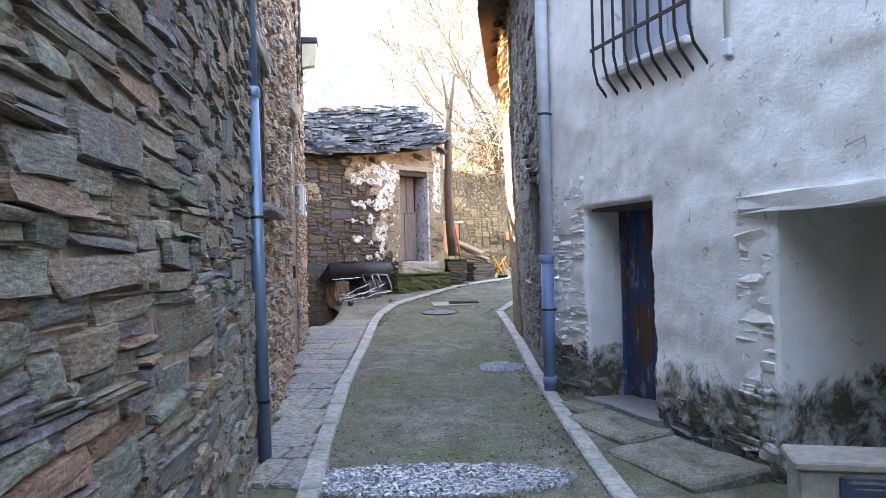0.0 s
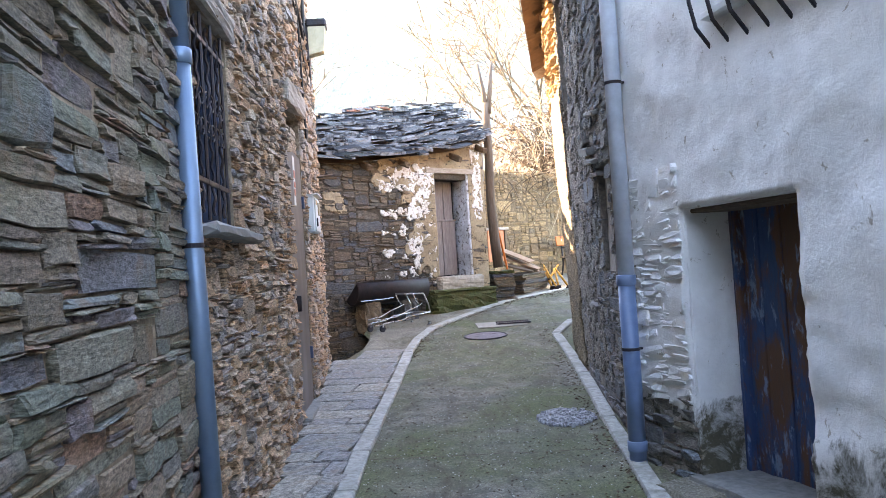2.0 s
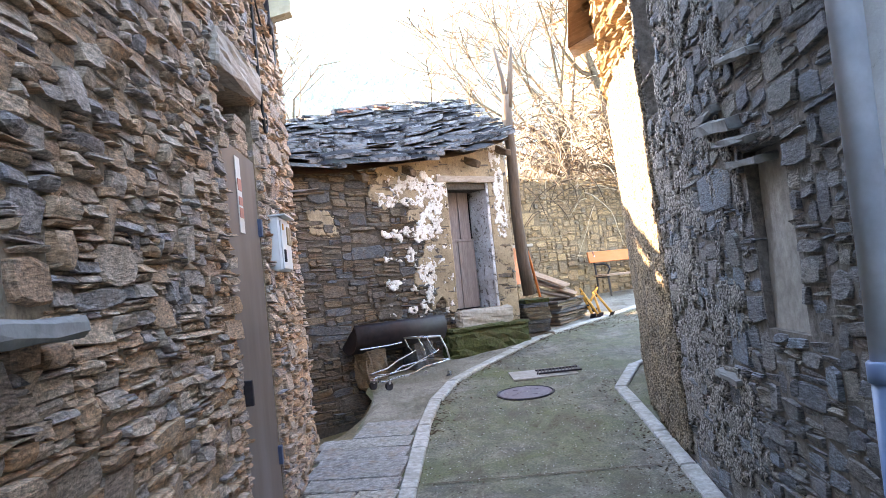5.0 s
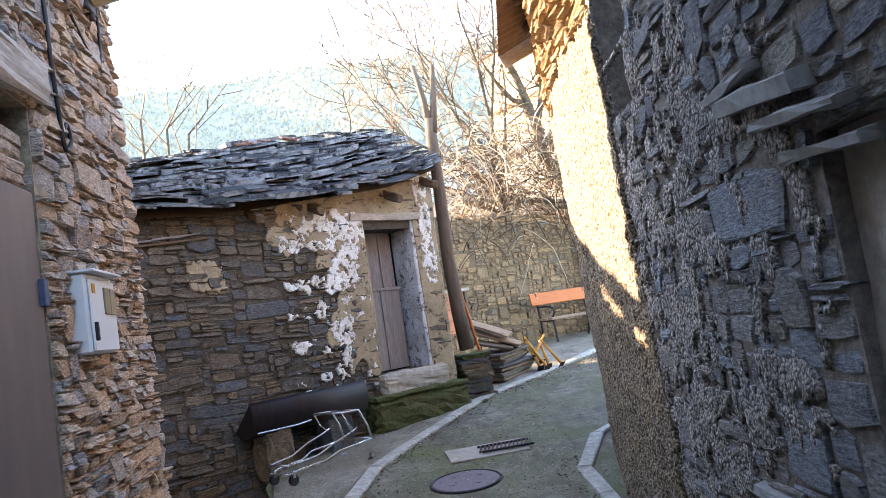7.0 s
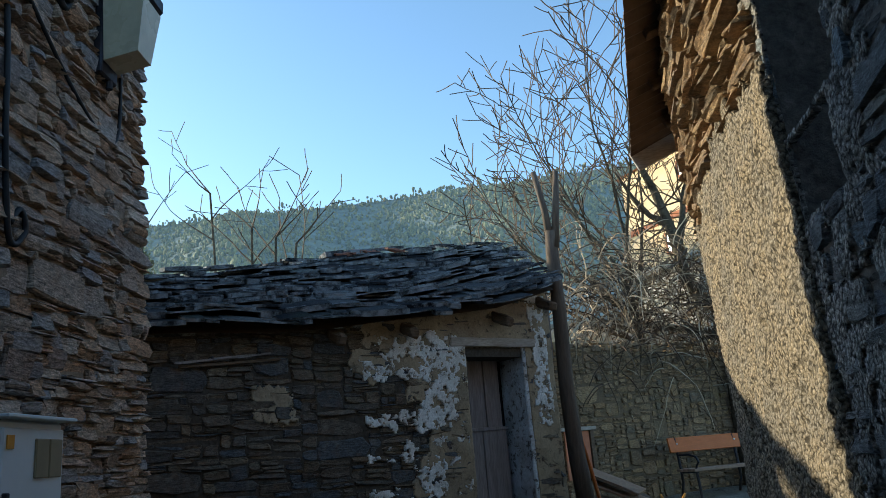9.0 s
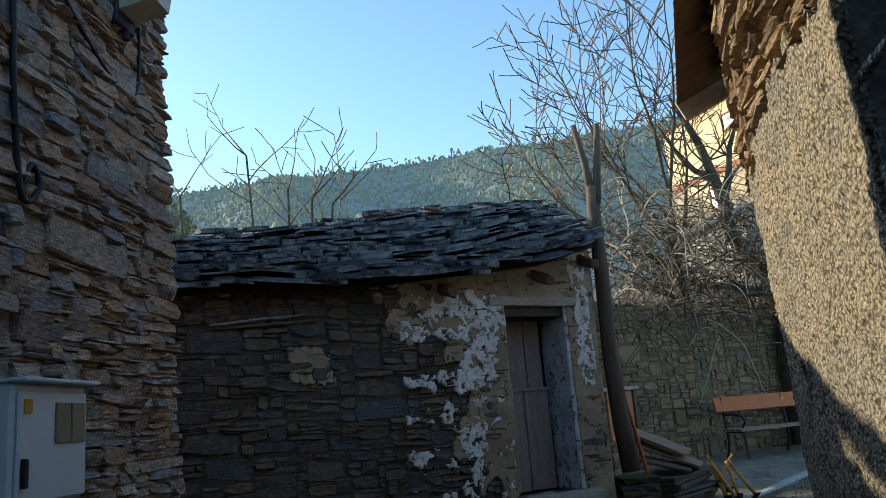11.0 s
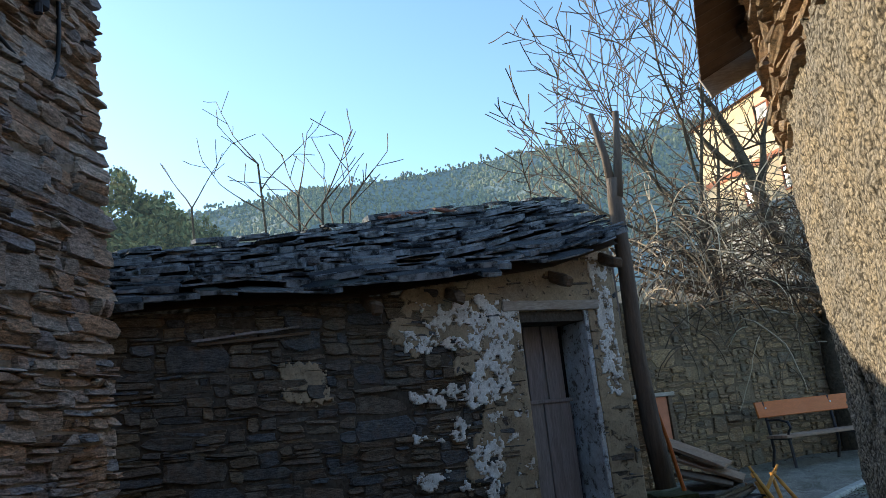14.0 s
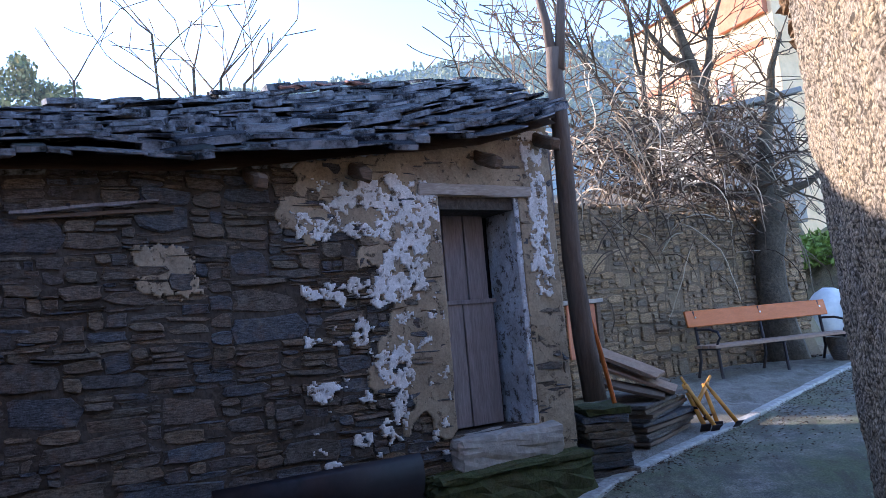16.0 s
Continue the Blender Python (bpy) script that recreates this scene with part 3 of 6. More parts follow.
# ---- the slate-roofed shed ----
SHED = Line([tuple((SHED_P + SHED_D * s)[:2]) for s in (-3.1, 3.17)])
SH = 3.1   # so that u = s + SH
S_DOOR = (2.03 + SH, 2.80 + SH, 1.30, 3.10)
shed_wall = slab("wall_shed", SHED, 0, SHED.length, -0.3, 3.02, 0.4, M["mortar_dark"], holes=[(S_DOOR[0], S_DOOR[1], 1.30, 3.0)], label="dark slate rubble wall of a small shed", category="wall", v1b=3.42)
sr = pack(0.8, SHED.length, 0.1, 3.74, (0.07, 0.40), (0.022, 0.11), 31, holes=[S_DOOR], joint=0.004, big=0.07, big_scale=2.1)
EAVE_S, EAVE_Z = [-2.8, -1.2, 0.03, 0.78, 1.5, 2.35, 3.12], [3.10, 3.15, 3.21, 3.26, 3.35, 3.48, 3.72]
sr = [r for r in sr if r[1] + r[3] < interp(r[0] + r[2] / 2 - SH, EAVE_S, EAVE_Z) + 0.05]
masonry(shed_wall, SHED, sr, unit_stones(26, 11), M["slate_shed"], (0.0, 0.03), 0.05, (1.6, 4.6, 1.1, 3.1), 0.05, 8, 4.0, limit=320)
SHED_SIDE = Line([tuple((SHED_P + SHED_D * 3.17)[:2]), tuple((SHED_P + SHED_D * 4.1 - SHED_N * 2.0)[:2])])
slab("wall_shed_side", SHED_SIDE, 0.0, SHED_SIDE.length, -0.2, 3.75, 0.4, M["mortar_dark"], label="rubble side wall of the shed", category="wall", v1b=4.6)

RIDGE_S, RIDGE_Z = [-2.8, -1.0, 1.06, 2.3, 3.5, 4.2], [3.95, 4.14, 4.42, 4.64, 4.84, 4.93]


def roof_at(a, w, lift=0.0):
    """A place on the shed's front slope: a along (0 to 1), w from eave to ridge (0 to 1)."""
    s0, s1 = -3.2 + 6.32 * a, -3.2 + 7.4 * a
    p = (SHED_P + SHED_D * s0 + SHED_N * 0.30 + Vector((0, 0, interp(s0, EAVE_S, EAVE_Z)))).lerp(SHED_P + SHED_D * s1 - SHED_N * 2.2 + Vector((0, 0, interp(s1, RIDGE_S, RIDGE_Z))), w)
    sag = 0.06 * noise.noise(Vector((a * 5, w * 3, 2)))
    return p + Vector((0, 0, lift + sag))


shed_roof = tagged(new("shed_roof"), "dark uneven slate roof with moss and bluish sheen", "roof", kind="structure")
bm = bmesh.new()
grid = [[bm.verts.new(roof_at(i / 24, 0.06 + 0.94 * j / 8, -0.03)) for j in range(9)] for i in range(25)]
low = [[bm.verts.new(roof_at(i / 24, 0.06 + 0.94 * j / 8, -0.08)) for j in range(9)] for i in range(25)]
for g in (grid, low):
    for i in range(24):
        for j in range(8):
            bm.faces.new((g[i][j], g[i + 1][j], g[i + 1][j + 1], g[i][j + 1]))
M["old_wood"] = plain_material("weathered_dark_wood", (0.13, 0.09, 0.06), 0.85, vary=0.4, scale=18, grain=(1, 1, 6), bump=0.5)
part("roof_boarding", bm, M["old_wood"], shed_roof)
bm = bmesh.new()
back = [bm.verts.new(roof_at(i / 12, 1.0, -0.02)) for i in range(13)]
back2 = [bm.verts.new(roof_at(i / 12, 1.0, -1.2) - SHED_N * 2.2) for i in range(13)]
for i in range(12):
    bm.faces.new((back[i], back[i + 1], back2[i + 1], back2[i]))
part("back_slope", bm, M["roof_slate"], shed_roof)

slates = []
for vs, fs in unit_stones(18, 41, flat=0.15):
    me = bpy.data.meshes.new("slate")
    me.from_pydata([(x, z, -y) for x, y, z in vs], [], fs)
    me.materials.append(M["roof_slate"])
    slates.append(me)
rnd = random.Random(77)
ROWS_UP = 19
for j in range(ROWS_UP):
    a = 0.05 - rnd.uniform(0, 0.05)
    while a < 1.0:
        wd = rnd.uniform(0.10, 0.55) / 6.8
        if a + wd > 1.03:
            wd = max(0.03, 1.01 - a)
        w = j / (ROWS_UP - 1) * 0.97 + rnd.uniform(-0.02, 0.02)
        c = roof_at(a + wd / 2, w + 0.03, 0.015 + rnd.uniform(0, 0.045))
        along = (roof_at(min(a + wd, 1.0), w) - roof_at(max(a, 0), w)).normalized()
        up = (roof_at(a, min(w + 0.1, 1.0)) - roof_at(a, w - 0.1)).normalized()
        nrm = along.cross(up).normalized()
        rot = Matrix((along, nrm.cross(along), nrm)).transposed() @ Euler((radians(rnd.uniform(-19, -5)), radians(rnd.uniform(-4, 4)), radians(rnd.uniform(-8, 8)))).to_matrix()
        ob = new("slate", slates[rnd.randrange(len(slates))])
        ob.parent = shed_roof
        ob.matrix_basis = Matrix.Translation(c) @ rot.to_4x4() @ Matrix.Diagonal((wd * 6.8 * rnd.uniform(0.94, 1.1), rnd.uniform(0.20, 0.42), rnd.choice((0.014, 0.02, 0.028, 0.036, 0.046, 0.06)), 1))
        a += wd

# ---- the stone wall behind the bench ----
BACK = Line([(-3.5, 19.9), (0.0, 20.4), (2.4, 22.3), (4.0, 23.45), (4.1, 25.2)])
wall_back = slab("wall_back", BACK, 0, BACK.length, 0.3, 4.0, 0.5, M["mortar_warm"], label="old yellowish rubble retaining wall with moss", category="wall", v1b=3.2)
br = pack(2.4, 11.5, 0.8, 3.7, (0.10, 0.34), (0.05, 0.16), 51, joint=0.02)
masonry(wall_back, BACK, br, unit_stones(16, 12), M["slate_back"], (0.005, 0.04), 0.05, (3.4, 6.6, 1.0, 3.0), 0.03, 9, 4.0, limit=250)
# a wall that closes the lane behind the walker
CLOSE = Line([(-6, -5.0), (8, -5.0)][::-1])
slab("wall_behind", CLOSE, 0, CLOSE.length, -0.6, 5.0, 0.4, M["mortar_warm"], label="plain rubble wall closing the lane", category="wall")

# ---- shared materials of the things ----
M["zinc"] = plain_material("blue_grey_painted_zinc", (0.14, 0.225, 0.33), 0.4, 0.45, vary=0.12, scale=9, bump=0.05, second=(0.20, 0.285, 0.37), amount=0.5, spec=0.5)
M["pvc_blue"] = plain_material("blue_plastic_pipe", (0.13, 0.21, 0.36), 0.4, vary=0.12, scale=12, bump=0.05, second=(0.18, 0.25, 0.36), spec=0.5)
M["pvc_pale"] = plain_material("whitewashed_pipe", (0.55, 0.59, 0.66), 0.55, vary=0.15, scale=10, bump=0.1, second=(0.36, 0.42, 0.50))
M["iron"] = plain_material("dark_wrought_iron", (0.035, 0.035, 0.045), 0.55, 0.6, vary=0.3, scale=40, bump=0.2, second=(0.07, 0.045, 0.03))
M["blue_metal"] = plain_material("blue_grey_steel_frame", (0.07, 0.10, 0.17), 0.5, 0.3, vary=0.2, scale=12, bump=0.1)
# real window glass, and the dark of unlit rooms on panels behind doors
M["glass_and_shade"] = plain_material("dark_glass_and_room_shade", (0.02, 0.022, 0.028), 0.12, vary=0.2, scale=5, bump=0.02, spec=0.6)
M["brown_metal"] = plain_material("brown_painted_steel", (0.145, 0.115, 0.105), 0.5, 0.15, vary=0.15, scale=7, grain=(1, 1, 0.3), bump=0.06, second=(0.19, 0.15, 0.135))
M["lintel"] = plain_material("pale_weathered_timber", (0.40, 0.35, 0.30), 0.85, vary=0.3, scale=16, grain=(1, 1, 5), bump=0.5, second=(0.28, 0.23, 0.19))
M["grey_wood"] = plain_material("silver_grey_planks", (0.27, 0.24, 0.235), 0.85, vary=0.3, scale=20, grain=(4, 4, 0.4), bump=0.5, second=(0.19, 0.165, 0.16))
M["white_plastic"] = plain_material("pale_grey_plastic", (0.66, 0.69, 0.70), 0.45, vary=0.06, scale=6, bump=0.04, second=(0.58, 0.61, 0.62))
M["amber_plastic"] = plain_material("brown_smoked_window", (0.28, 0.22, 0.13), 0.3, vary=0.15, scale=9, bump=0.02, spec=0.5)
M["black"] = plain_material("black_cable", (0.02, 0.02, 0.022), 0.5, vary=0.2, scale=20, bump=0.05)
M["lamp_glass"] = plain_material("yellowed_frosted_glass", (0.55, 0.50, 0.36), 0.3, vary=0.1, scale=14, bump=0.05, spec=0.5)
M["slab_grey"] = plain_material("grey_slate_slab", (0.21, 0.21, 0.205), 0.75, vary=0.3, scale=20, bump=0.5, second=(0.28, 0.27, 0.24))
M["moss"] = plain_material("moss_on_stone", (0.055, 0.065, 0.02), 0.95, vary=0.5, scale=26, bump=0.9, dist=0.02, second=(0.10, 0.085, 0.045), amount=0.8)
M["cement"] = plain_material("old_cement", (0.36, 0.33, 0.29), 0.9, vary=0.3, scale=18, bump=0.6, dist=0.01, second=(0.24, 0.22, 0.18))


def flaking_material(name, base, worn, bare, flake=0.55):
    """An old coat: worn in patches, flaked off in specks down to what lies below."""
    k = Nodes(name, 0.92, spec=0.15)
    v = k.coord(True)
    big, mid, fine = k.noise(v, 3.0, 6, 0.65, 0.4), k.noise(v, 13.0, 8, 0.72, 0.3), k.noise(v, 48.0, 6, 0.75)
    col = k.mix(grey_ramp(k, big, 0.0, 0.9, 0.40, 0.62), base, worn)
    col = k.mix(1.0, col, grey_ramp(k, fine, 0.72, 1.18, 0.33, 0.67), "MULTIPLY")
    specks = grey_ramp(k, k.math("ADD", k.math("MULTIPLY", mid, 0.7), k.math("MULTIPLY", fine, 0.3)), 0.0, 0.92, flake, flake + 0.04)
    col = k.mix(specks, col, bare)
    k.bump(k.math("SUBTRACT", k.math("ADD", k.math("MULTIPLY", mid, 0.5), k.math("MULTIPLY", fine, 0.4)), specks), 0.8, 0.010)
    return k.done(col)


M["shed_white"] = flaking_material("flaking_limewash", (0.80, 0.79, 0.78), (0.62, 0.58, 0.53), (0.28, 0.22, 0.155), 0.545)
M["shed_cream"] = flaking_material("ochre_earth_render", (0.40, 0.32, 0.22), (0.27, 0.215, 0.15), (0.12, 0.10, 0.08), 0.555)
M["rust_dark"] = plain_material("dark_rusted_steel", (0.035, 0.028, 0.034), 0.6, 0.3, vary=0.4, scale=14, bump=0.3, second=(0.09, 0.055, 0.045), amount=0.7)
M["trough_black"] = plain_material("near_black_rusted_steel", (0.016, 0.014, 0.018), 0.55, 0.2, vary=0.4, scale=14, bump=0.3, second=(0.05, 0.032, 0.028), amount=0.6)
M["chrome"] = plain_material("dull_chrome_wire", (0.52, 0.53, 0.55), 0.3, 0.9, vary=0.15, scale=20, bump=0.05, second=(0.33, 0.31, 0.30))
M["orange_wood"] = plain_material("varnished_orange_slat", (0.50, 0.13, 0.022), 0.5, vary=0.2, scale=16, grain=(2, 2, 8), bump=0.15, second=(0.40, 0.11, 0.02))
M["yellow_steel"] = plain_material("yellow_painted_prop", (0.62, 0.28, 0.03), 0.5, vary=0.2, scale=20, bump=0.1, second=(0.38, 0.17, 0.05))
M["plank"] = plain_material("old_brown_board", (0.34, 0.22, 0.14), 0.8, vary=0.3, scale=18, grain=(3, 3, 3), bump=0.3, second=(0.20, 0.14, 0.10))
M["bark"] = plain_material("dark_bark", (0.10, 0.08, 0.055), 0.9, vary=0.5, scale=22, bump=0.9, dist=0.02, second=(0.06, 0.05, 0.04))
M["twig"] = plain_material("dry_twigs", (0.13, 0.09, 0.06), 0.85, vary=0.4, scale=6, bump=0.1, second=(0.07, 0.05, 0.04))
M["pole"] = plain_material("dark_weathered_pole", (0.115, 0.085, 0.065), 0.85, vary=0.35, scale=14, grain=(3, 3, 0.4), bump=0.7, dist=0.01, second=(0.19, 0.14, 0.10))
M["house_yellow"] = plain_material("ochre_house_render", (0.78, 0.56, 0.32), 0.9, vary=0.12, scale=3, bump=0.2, second=(0.86, 0.70, 0.48))
M["house_red"] = plain_material("red_brick_render", (0.50, 0.20, 0.11), 0.9, vary=0.2, scale=5, bump=0.3)
M["tile"] = plain_material("clay_roof", (0.36, 0.17, 0.10), 0.9, vary=0.3, scale=5, bump=0.4)
M["sheet_rust"] = plain_material("brown_corrugated_sheet", (0.10, 0.068, 0.05), 0.8, 0.1, vary=0.4, scale=8, bump=0.2, second=(0.17, 0.12, 0.085))
M["paper"] = plain_material("white_notice", (0.72, 0.70, 0.68), 0.7, vary=0.05, scale=9, bump=0.02)
M["red_ink"] = plain_material("faded_red_print", (0.55, 0.24, 0.19), 0.7, vary=0.1, scale=9, bump=0.02)
M["sack"] = plain_material("white_bulk_sack", (0.74, 0.75, 0.74), 0.7, vary=0.1, scale=10, bump=0.3, second=(0.60, 0.62, 0.62))
M["gravel"] = plain_material("wet_pale_gravel", (0.36, 0.37, 0.40), 0.22, vary=0.35, scale=30, bump=0.3, second=(0.22, 0.23, 0.26), spec=0.6)


def on(line, u, v, out=0.0):
    """A pose on a wall: x along it, -y out of it, z up."""
    q, d, n = line.frame_at(u)
    m = Matrix((d, -n, Vector((0, 0, 1)))).transposed().to_4x4()
    m.translation = line.at(u, v, out)
    return m


def placed(ob, m):
    ob.matrix_basis = m
    return ob


# ---- closing the houses above and behind, so that no light falls through them ----
def roof_plate(name, pts, z, thick, material, label):
    bm = bmesh.new()
    low_, top_ = [bm.verts.new((x, y, z)) for x, y in pts], [bm.verts.new((x, y, z + thick)) for x, y in pts]
    bm.faces.new(low_)
    bm.faces.new(top_)
    n_ = len(pts)
    for i in range(n_):
        bm.faces.new((low_[i], low_[(i + 1) % n_], top_[(i + 1) % n_], top_[i]))
    return tagged(part(name, bm, material), label, "roof", kind="structure")


roof_plate("ceiling_left", [(-0.3, -4.2), (-0.45, 0.4), (-0.65, 2.5), (-1.1, 5.15), (-1.85, 11.5), (-7.6, 12.3), (-7.6, -4.2)], L_TOP, 0.25, M["roof_slate"], "slate roof edge of the long house")
slab("wall_left_back", Line([(-7.5, 12.2), (-7.5, -4.0)]), 0, 16.2, -0.6, L_TOP, 0.3, M["mortar_brown"], label="plain back wall of the long house")
slab("wall_left_south", Line([(-7.5, -4.0), (-0.5, -4.0)]), 0, 7.0, -0.6, L_TOP, 0.3, M["mortar_brown"], label="plain end wall of the long house")
roof_plate("ceiling_white", [(0.75, 7.3), (1.75, 4.1), (4.1, -2.9), (9.5, -2.9), (9.5, 7.3)], 5.2, 0.25, M["roof_slate"], "slate roof edge of the white house")
slab("wall_white_back", Line([(4.2, -2.8), (9.4, -2.8), (9.4, 7.1), (1.6, 7.1)][::-1]), 0, 22.9, -0.6, 5.2, 0.3, M["mortar_brown"], label="plain back walls of the white house")
slab("wall_right_back", Line([(5.5, 16.2), (9.4, 13.5), (9.4, 7.3)][::-1]), 0, 10.9, -0.4, 5.6, 0.3, M["mortar_brown"], label="plain back wall of the stone house")
slab("wall_shed_back", Line([tuple((SHED_P + SHED_D * 4.1 - SHED_N * 2.9)[:2]), tuple((SHED_P - SHED_D * 2.7 - SHED_N * 2.9)[:2]), tuple((SHED_P - SHED_D * 2.7)[:2])]), 0, 9.6, -0.6, 3.2, 0.2, M["mortar_dark"], label="plain back wall of the shed")


# ---- left house: downpipe, window, door, meter box, lantern, cables ----
def downpipe(label, x, y, z0, z1, r, lower, upper, split, collars, brackets, wall_out):
    t = thing("downpipe", label, "pipe", at=(x, y, 0))
    bm = bmesh.new()
    tube(bm, [(0, 0, z0), (0, 0, split)], r, 20)
    low_ = part("lower_pipe", bm, lower, t, smooth=True)
    bm = bmesh.new()
    tube(bm, [(0.003, 0, split), (0, 0, (split + z1) / 2), (-0.004, 0, z1)], r * 0.96, 20)
    part("upper_pipe", bm, upper, t, smooth=True)
    for z in collars:
        bm = bmesh.new()
        tube(bm, [(0, 0, z - 0.035), (0, 0, z - 0.03), (0, 0, z + 0.03), (0, 0, z + 0.035)], r, 20, radii=[r + 0.002, r + 0.008, r + 0.008, r + 0.002])
        part("collar", bm, lower if z <= split else upper, t, smooth=True)
    for z in brackets:
        bm = bmesh.new()
        tube(bm, [(0, 0, z - 0.010), (0, 0, z + 0.010)], r + 0.004, 20)
        box(bm, (wall_out[0] * 0.5, wall_out[1] * 0.5, z), (abs(wall_out[0]) + 0.02, 0.02, 0.015))
        part("bracket", bm, M["iron"], t)
    return t


pipe_left = downpipe("blue-grey painted metal downpipe against the slate wall", -1.215, 5.09, 0.02, 6.1, 0.044, M["zinc"], M["zinc"], 2.44, (2.44,), (0.42, 1.62, 3.6), (-0.09, 0))
pipe_left.matrix_basis = pose(-1.215, 5.09, 0, 0, -1.0, 0)
downpipe("pale blue downpipe with a darker blue plastic lower length", 0.90, 6.98, 0.10, 6.0, 0.056, M["pvc_blue"], M["pvc_pale"], 1.30, (1.30, 0.22), (0.85, 2.6, 4.2), (0.12, 0))

wl = thing("window_1", "deep window opening with a blue steel frame", "window", kind="structure")
placed(wl, on(L_HOUSE, (WIN[0] + WIN[1]) / 2, (WIN[2] + WIN[3]) / 2))
ww, wh = WIN[1] - WIN[0], WIN[3] - WIN[2]
part("pane", boxes(((0, 0.30, 0), (ww + 0.1, 0.02, wh + 0.1))), M["glass_and_shade"], wl)
for x in (-1, 1):
    part("window_frame", boxes(((x * (ww / 2 - 0.035), 0.10, 0), (0.07, 0.12, wh))), M["blue_metal"], wl)
    for z in (-0.35, 0.05, 0.4):
        bm = bmesh.new()
        tube(bm, [(x * (ww / 2 - 0.035), 0.045, z), (x * (ww / 2 - 0.035), 0.03, z)], 0.014, 8)
        part("bolt", bm, M["iron"], wl)
part("window_head", boxes(((0, 0.12, wh / 2 - 0.03), (ww, 0.18, 0.06))), M["old_wood"], wl)


def scroll(cx, cz, r, turns, start, y, flip=1):
    pts = []
    for i in range(26):
        a = start + flip * i / 25 * turns * 2 * math.pi
        q = r * (0.25 + 0.75 * i / 25)
        pts.append((cx + q * math.cos(a), y, cz + q * math.sin(a)))
    return pts


gr = thing("window_grille", "black wrought-iron window grille with scrolls and twisted bars", "grille")
placed(gr, on(L_HOUSE, (WIN[0] + WIN[1]) / 2, (WIN[2] + WIN[3]) / 2))
gy_ = 0.0
for z in (wh / 2 - 0.16, -wh / 2 + 0.22):
    part("rail", boxes(((0, gy_, z), (ww - 0.1, 0.012, 0.028)), bevel=0.003), M["iron"], gr)
for i in range(7):
    x = -ww / 2 + 0.12 + i * (ww - 0.24) / 6
    bm = bmesh.new()
    top = wh / 2 - 0.02 - 0.05 * (i % 2)
    if i % 2:
        a = [(x + 0.006 * math.cos(k * 0.9), gy_ + 0.006 * math.sin(k * 0.9), -wh / 2 + 0.06 + k * (top + wh / 2 - 0.06) / 60) for k in range(61)]
        tube(bm, a, 0.008, 6)
    else:
        tube(bm, [(x, gy_, -wh / 2 + 0.03), (x, gy_, top)], 0.009, 6)
    part("bar", bm, M["iron"], gr)
for i in range(3):
    x = -ww / 2 + 0.12 + (i * 2 + 1) * (ww - 0.24) / 6
    for sx, sz in ((1, 1), (-1, 1), (1, -1), (-1, -1)):
        bm = bmesh.new()
        tube(bm, scroll(x + sx * 0.055, 0.02 + sz * 0.07, 0.05, 1.3, math.pi / 2 * (1 - sx), gy_, sx * sz), 0.005, 5)
        part("scroll", bm, M["iron"], gr)
sill = part("window_sill", rough_box((U(6.32) - U(5.18), 0.34, 0.055), 4, 0.007, 5, 0.012), M["slab_grey"])
tagged(sill, "grey slate window sill slab", "sill", kind="structure")
placed(sill, on(L_HOUSE, (U(5.18) + U(6.32)) / 2, 1.70, -0.03))

dl = thing("door_1", "closed brown painted steel door with a paper notice", "door", kind="structure")
placed(dl, on(L_HOUSE, (DOOR_L[0] + DOOR_L[1]) / 2, 0.0))
dw = DOOR_L[1] - DOOR_L[0]
leaf = part("door_leaf", boxes(((0, 0.03, 1.42), (dw - 0.02, 0.05, 2.46)), bevel=0.008), M["brown_metal"], dl)
part("door_step", rough_box((dw + 0.1, 0.30, 0.20), 9, 0.008, 3), M["slab_grey"], dl).matrix_basis = Matrix.Translation((0, 0.06, 0.12))
for x in (-1, 1):
    part("door_frame", boxes(((x * (dw / 2 - 0.02), 0.09, 1.45), (0.05, 0.06, 2.6))), M["blue_metal"], dl)
for z in (0.7, 2.2):
    part("hinge", boxes(((dw / 2 - 0.03, -0.005, z), (0.05, 0.03, 0.12))), M["blue_metal"], dl)
part("door_handle", boxes(((-dw / 2 + 0.09, -0.02, 1.22), (0.03, 0.05, 0.14))), M["iron"], dl)
nt = part("notice", boxes(((-0.08, 0.0, 2.36), (0.13, 0.004, 0.46)), bevel=0.0), M["paper"], leaf, "white paper notice with red print")
for z, hgt in ((2.42, 0.07), (2.32, 0.05), (2.25, 0.06)):
    part("print_bar", boxes(((-0.08, -0.005, z), (0.10, 0.003, hgt)), bevel=0.0), M["red_ink"], leaf)
part("transom_board", boxes(((0, 0.10, 2.80), (dw, 0.03, 0.05))), M["grey_wood"], dl)
# added dark panel: paints the shade of the room above the leaf
part("shade_panel", boxes(((0, 0.34, 1.5), (dw + 0.3, 0.04, 3.2))), M["glass_and_shade"], dl)
for i, (x, w_, z) in enumerate(((0.28, 0.40, 2.70), (0.33, 0.34, 2.76), (0.27, 0.42, 2.82), (0.32, 0.36, 2.88))):
    part("packing_stone", rough_box((w_, 0.22, 0.055), 60 + i, 0.008, 2), M["slate_house"], dl).matrix_basis = Matrix.Translation((x, 0.14, z))
lt = part("lintel", rough_box((U(9.66) - U(8.40), 0.20, 0.20), 17, 0.008, 6, 0.012), M["lintel"])
tagged(lt, "pale weathered timber lintel over the door", "lintel", kind="structure")
placed(lt, on(L_HOUSE, (U(8.40) + U(9.66)) / 2, 3.135, -0.03) @ pose(0, 0, 0, 0, -3.5, 0))
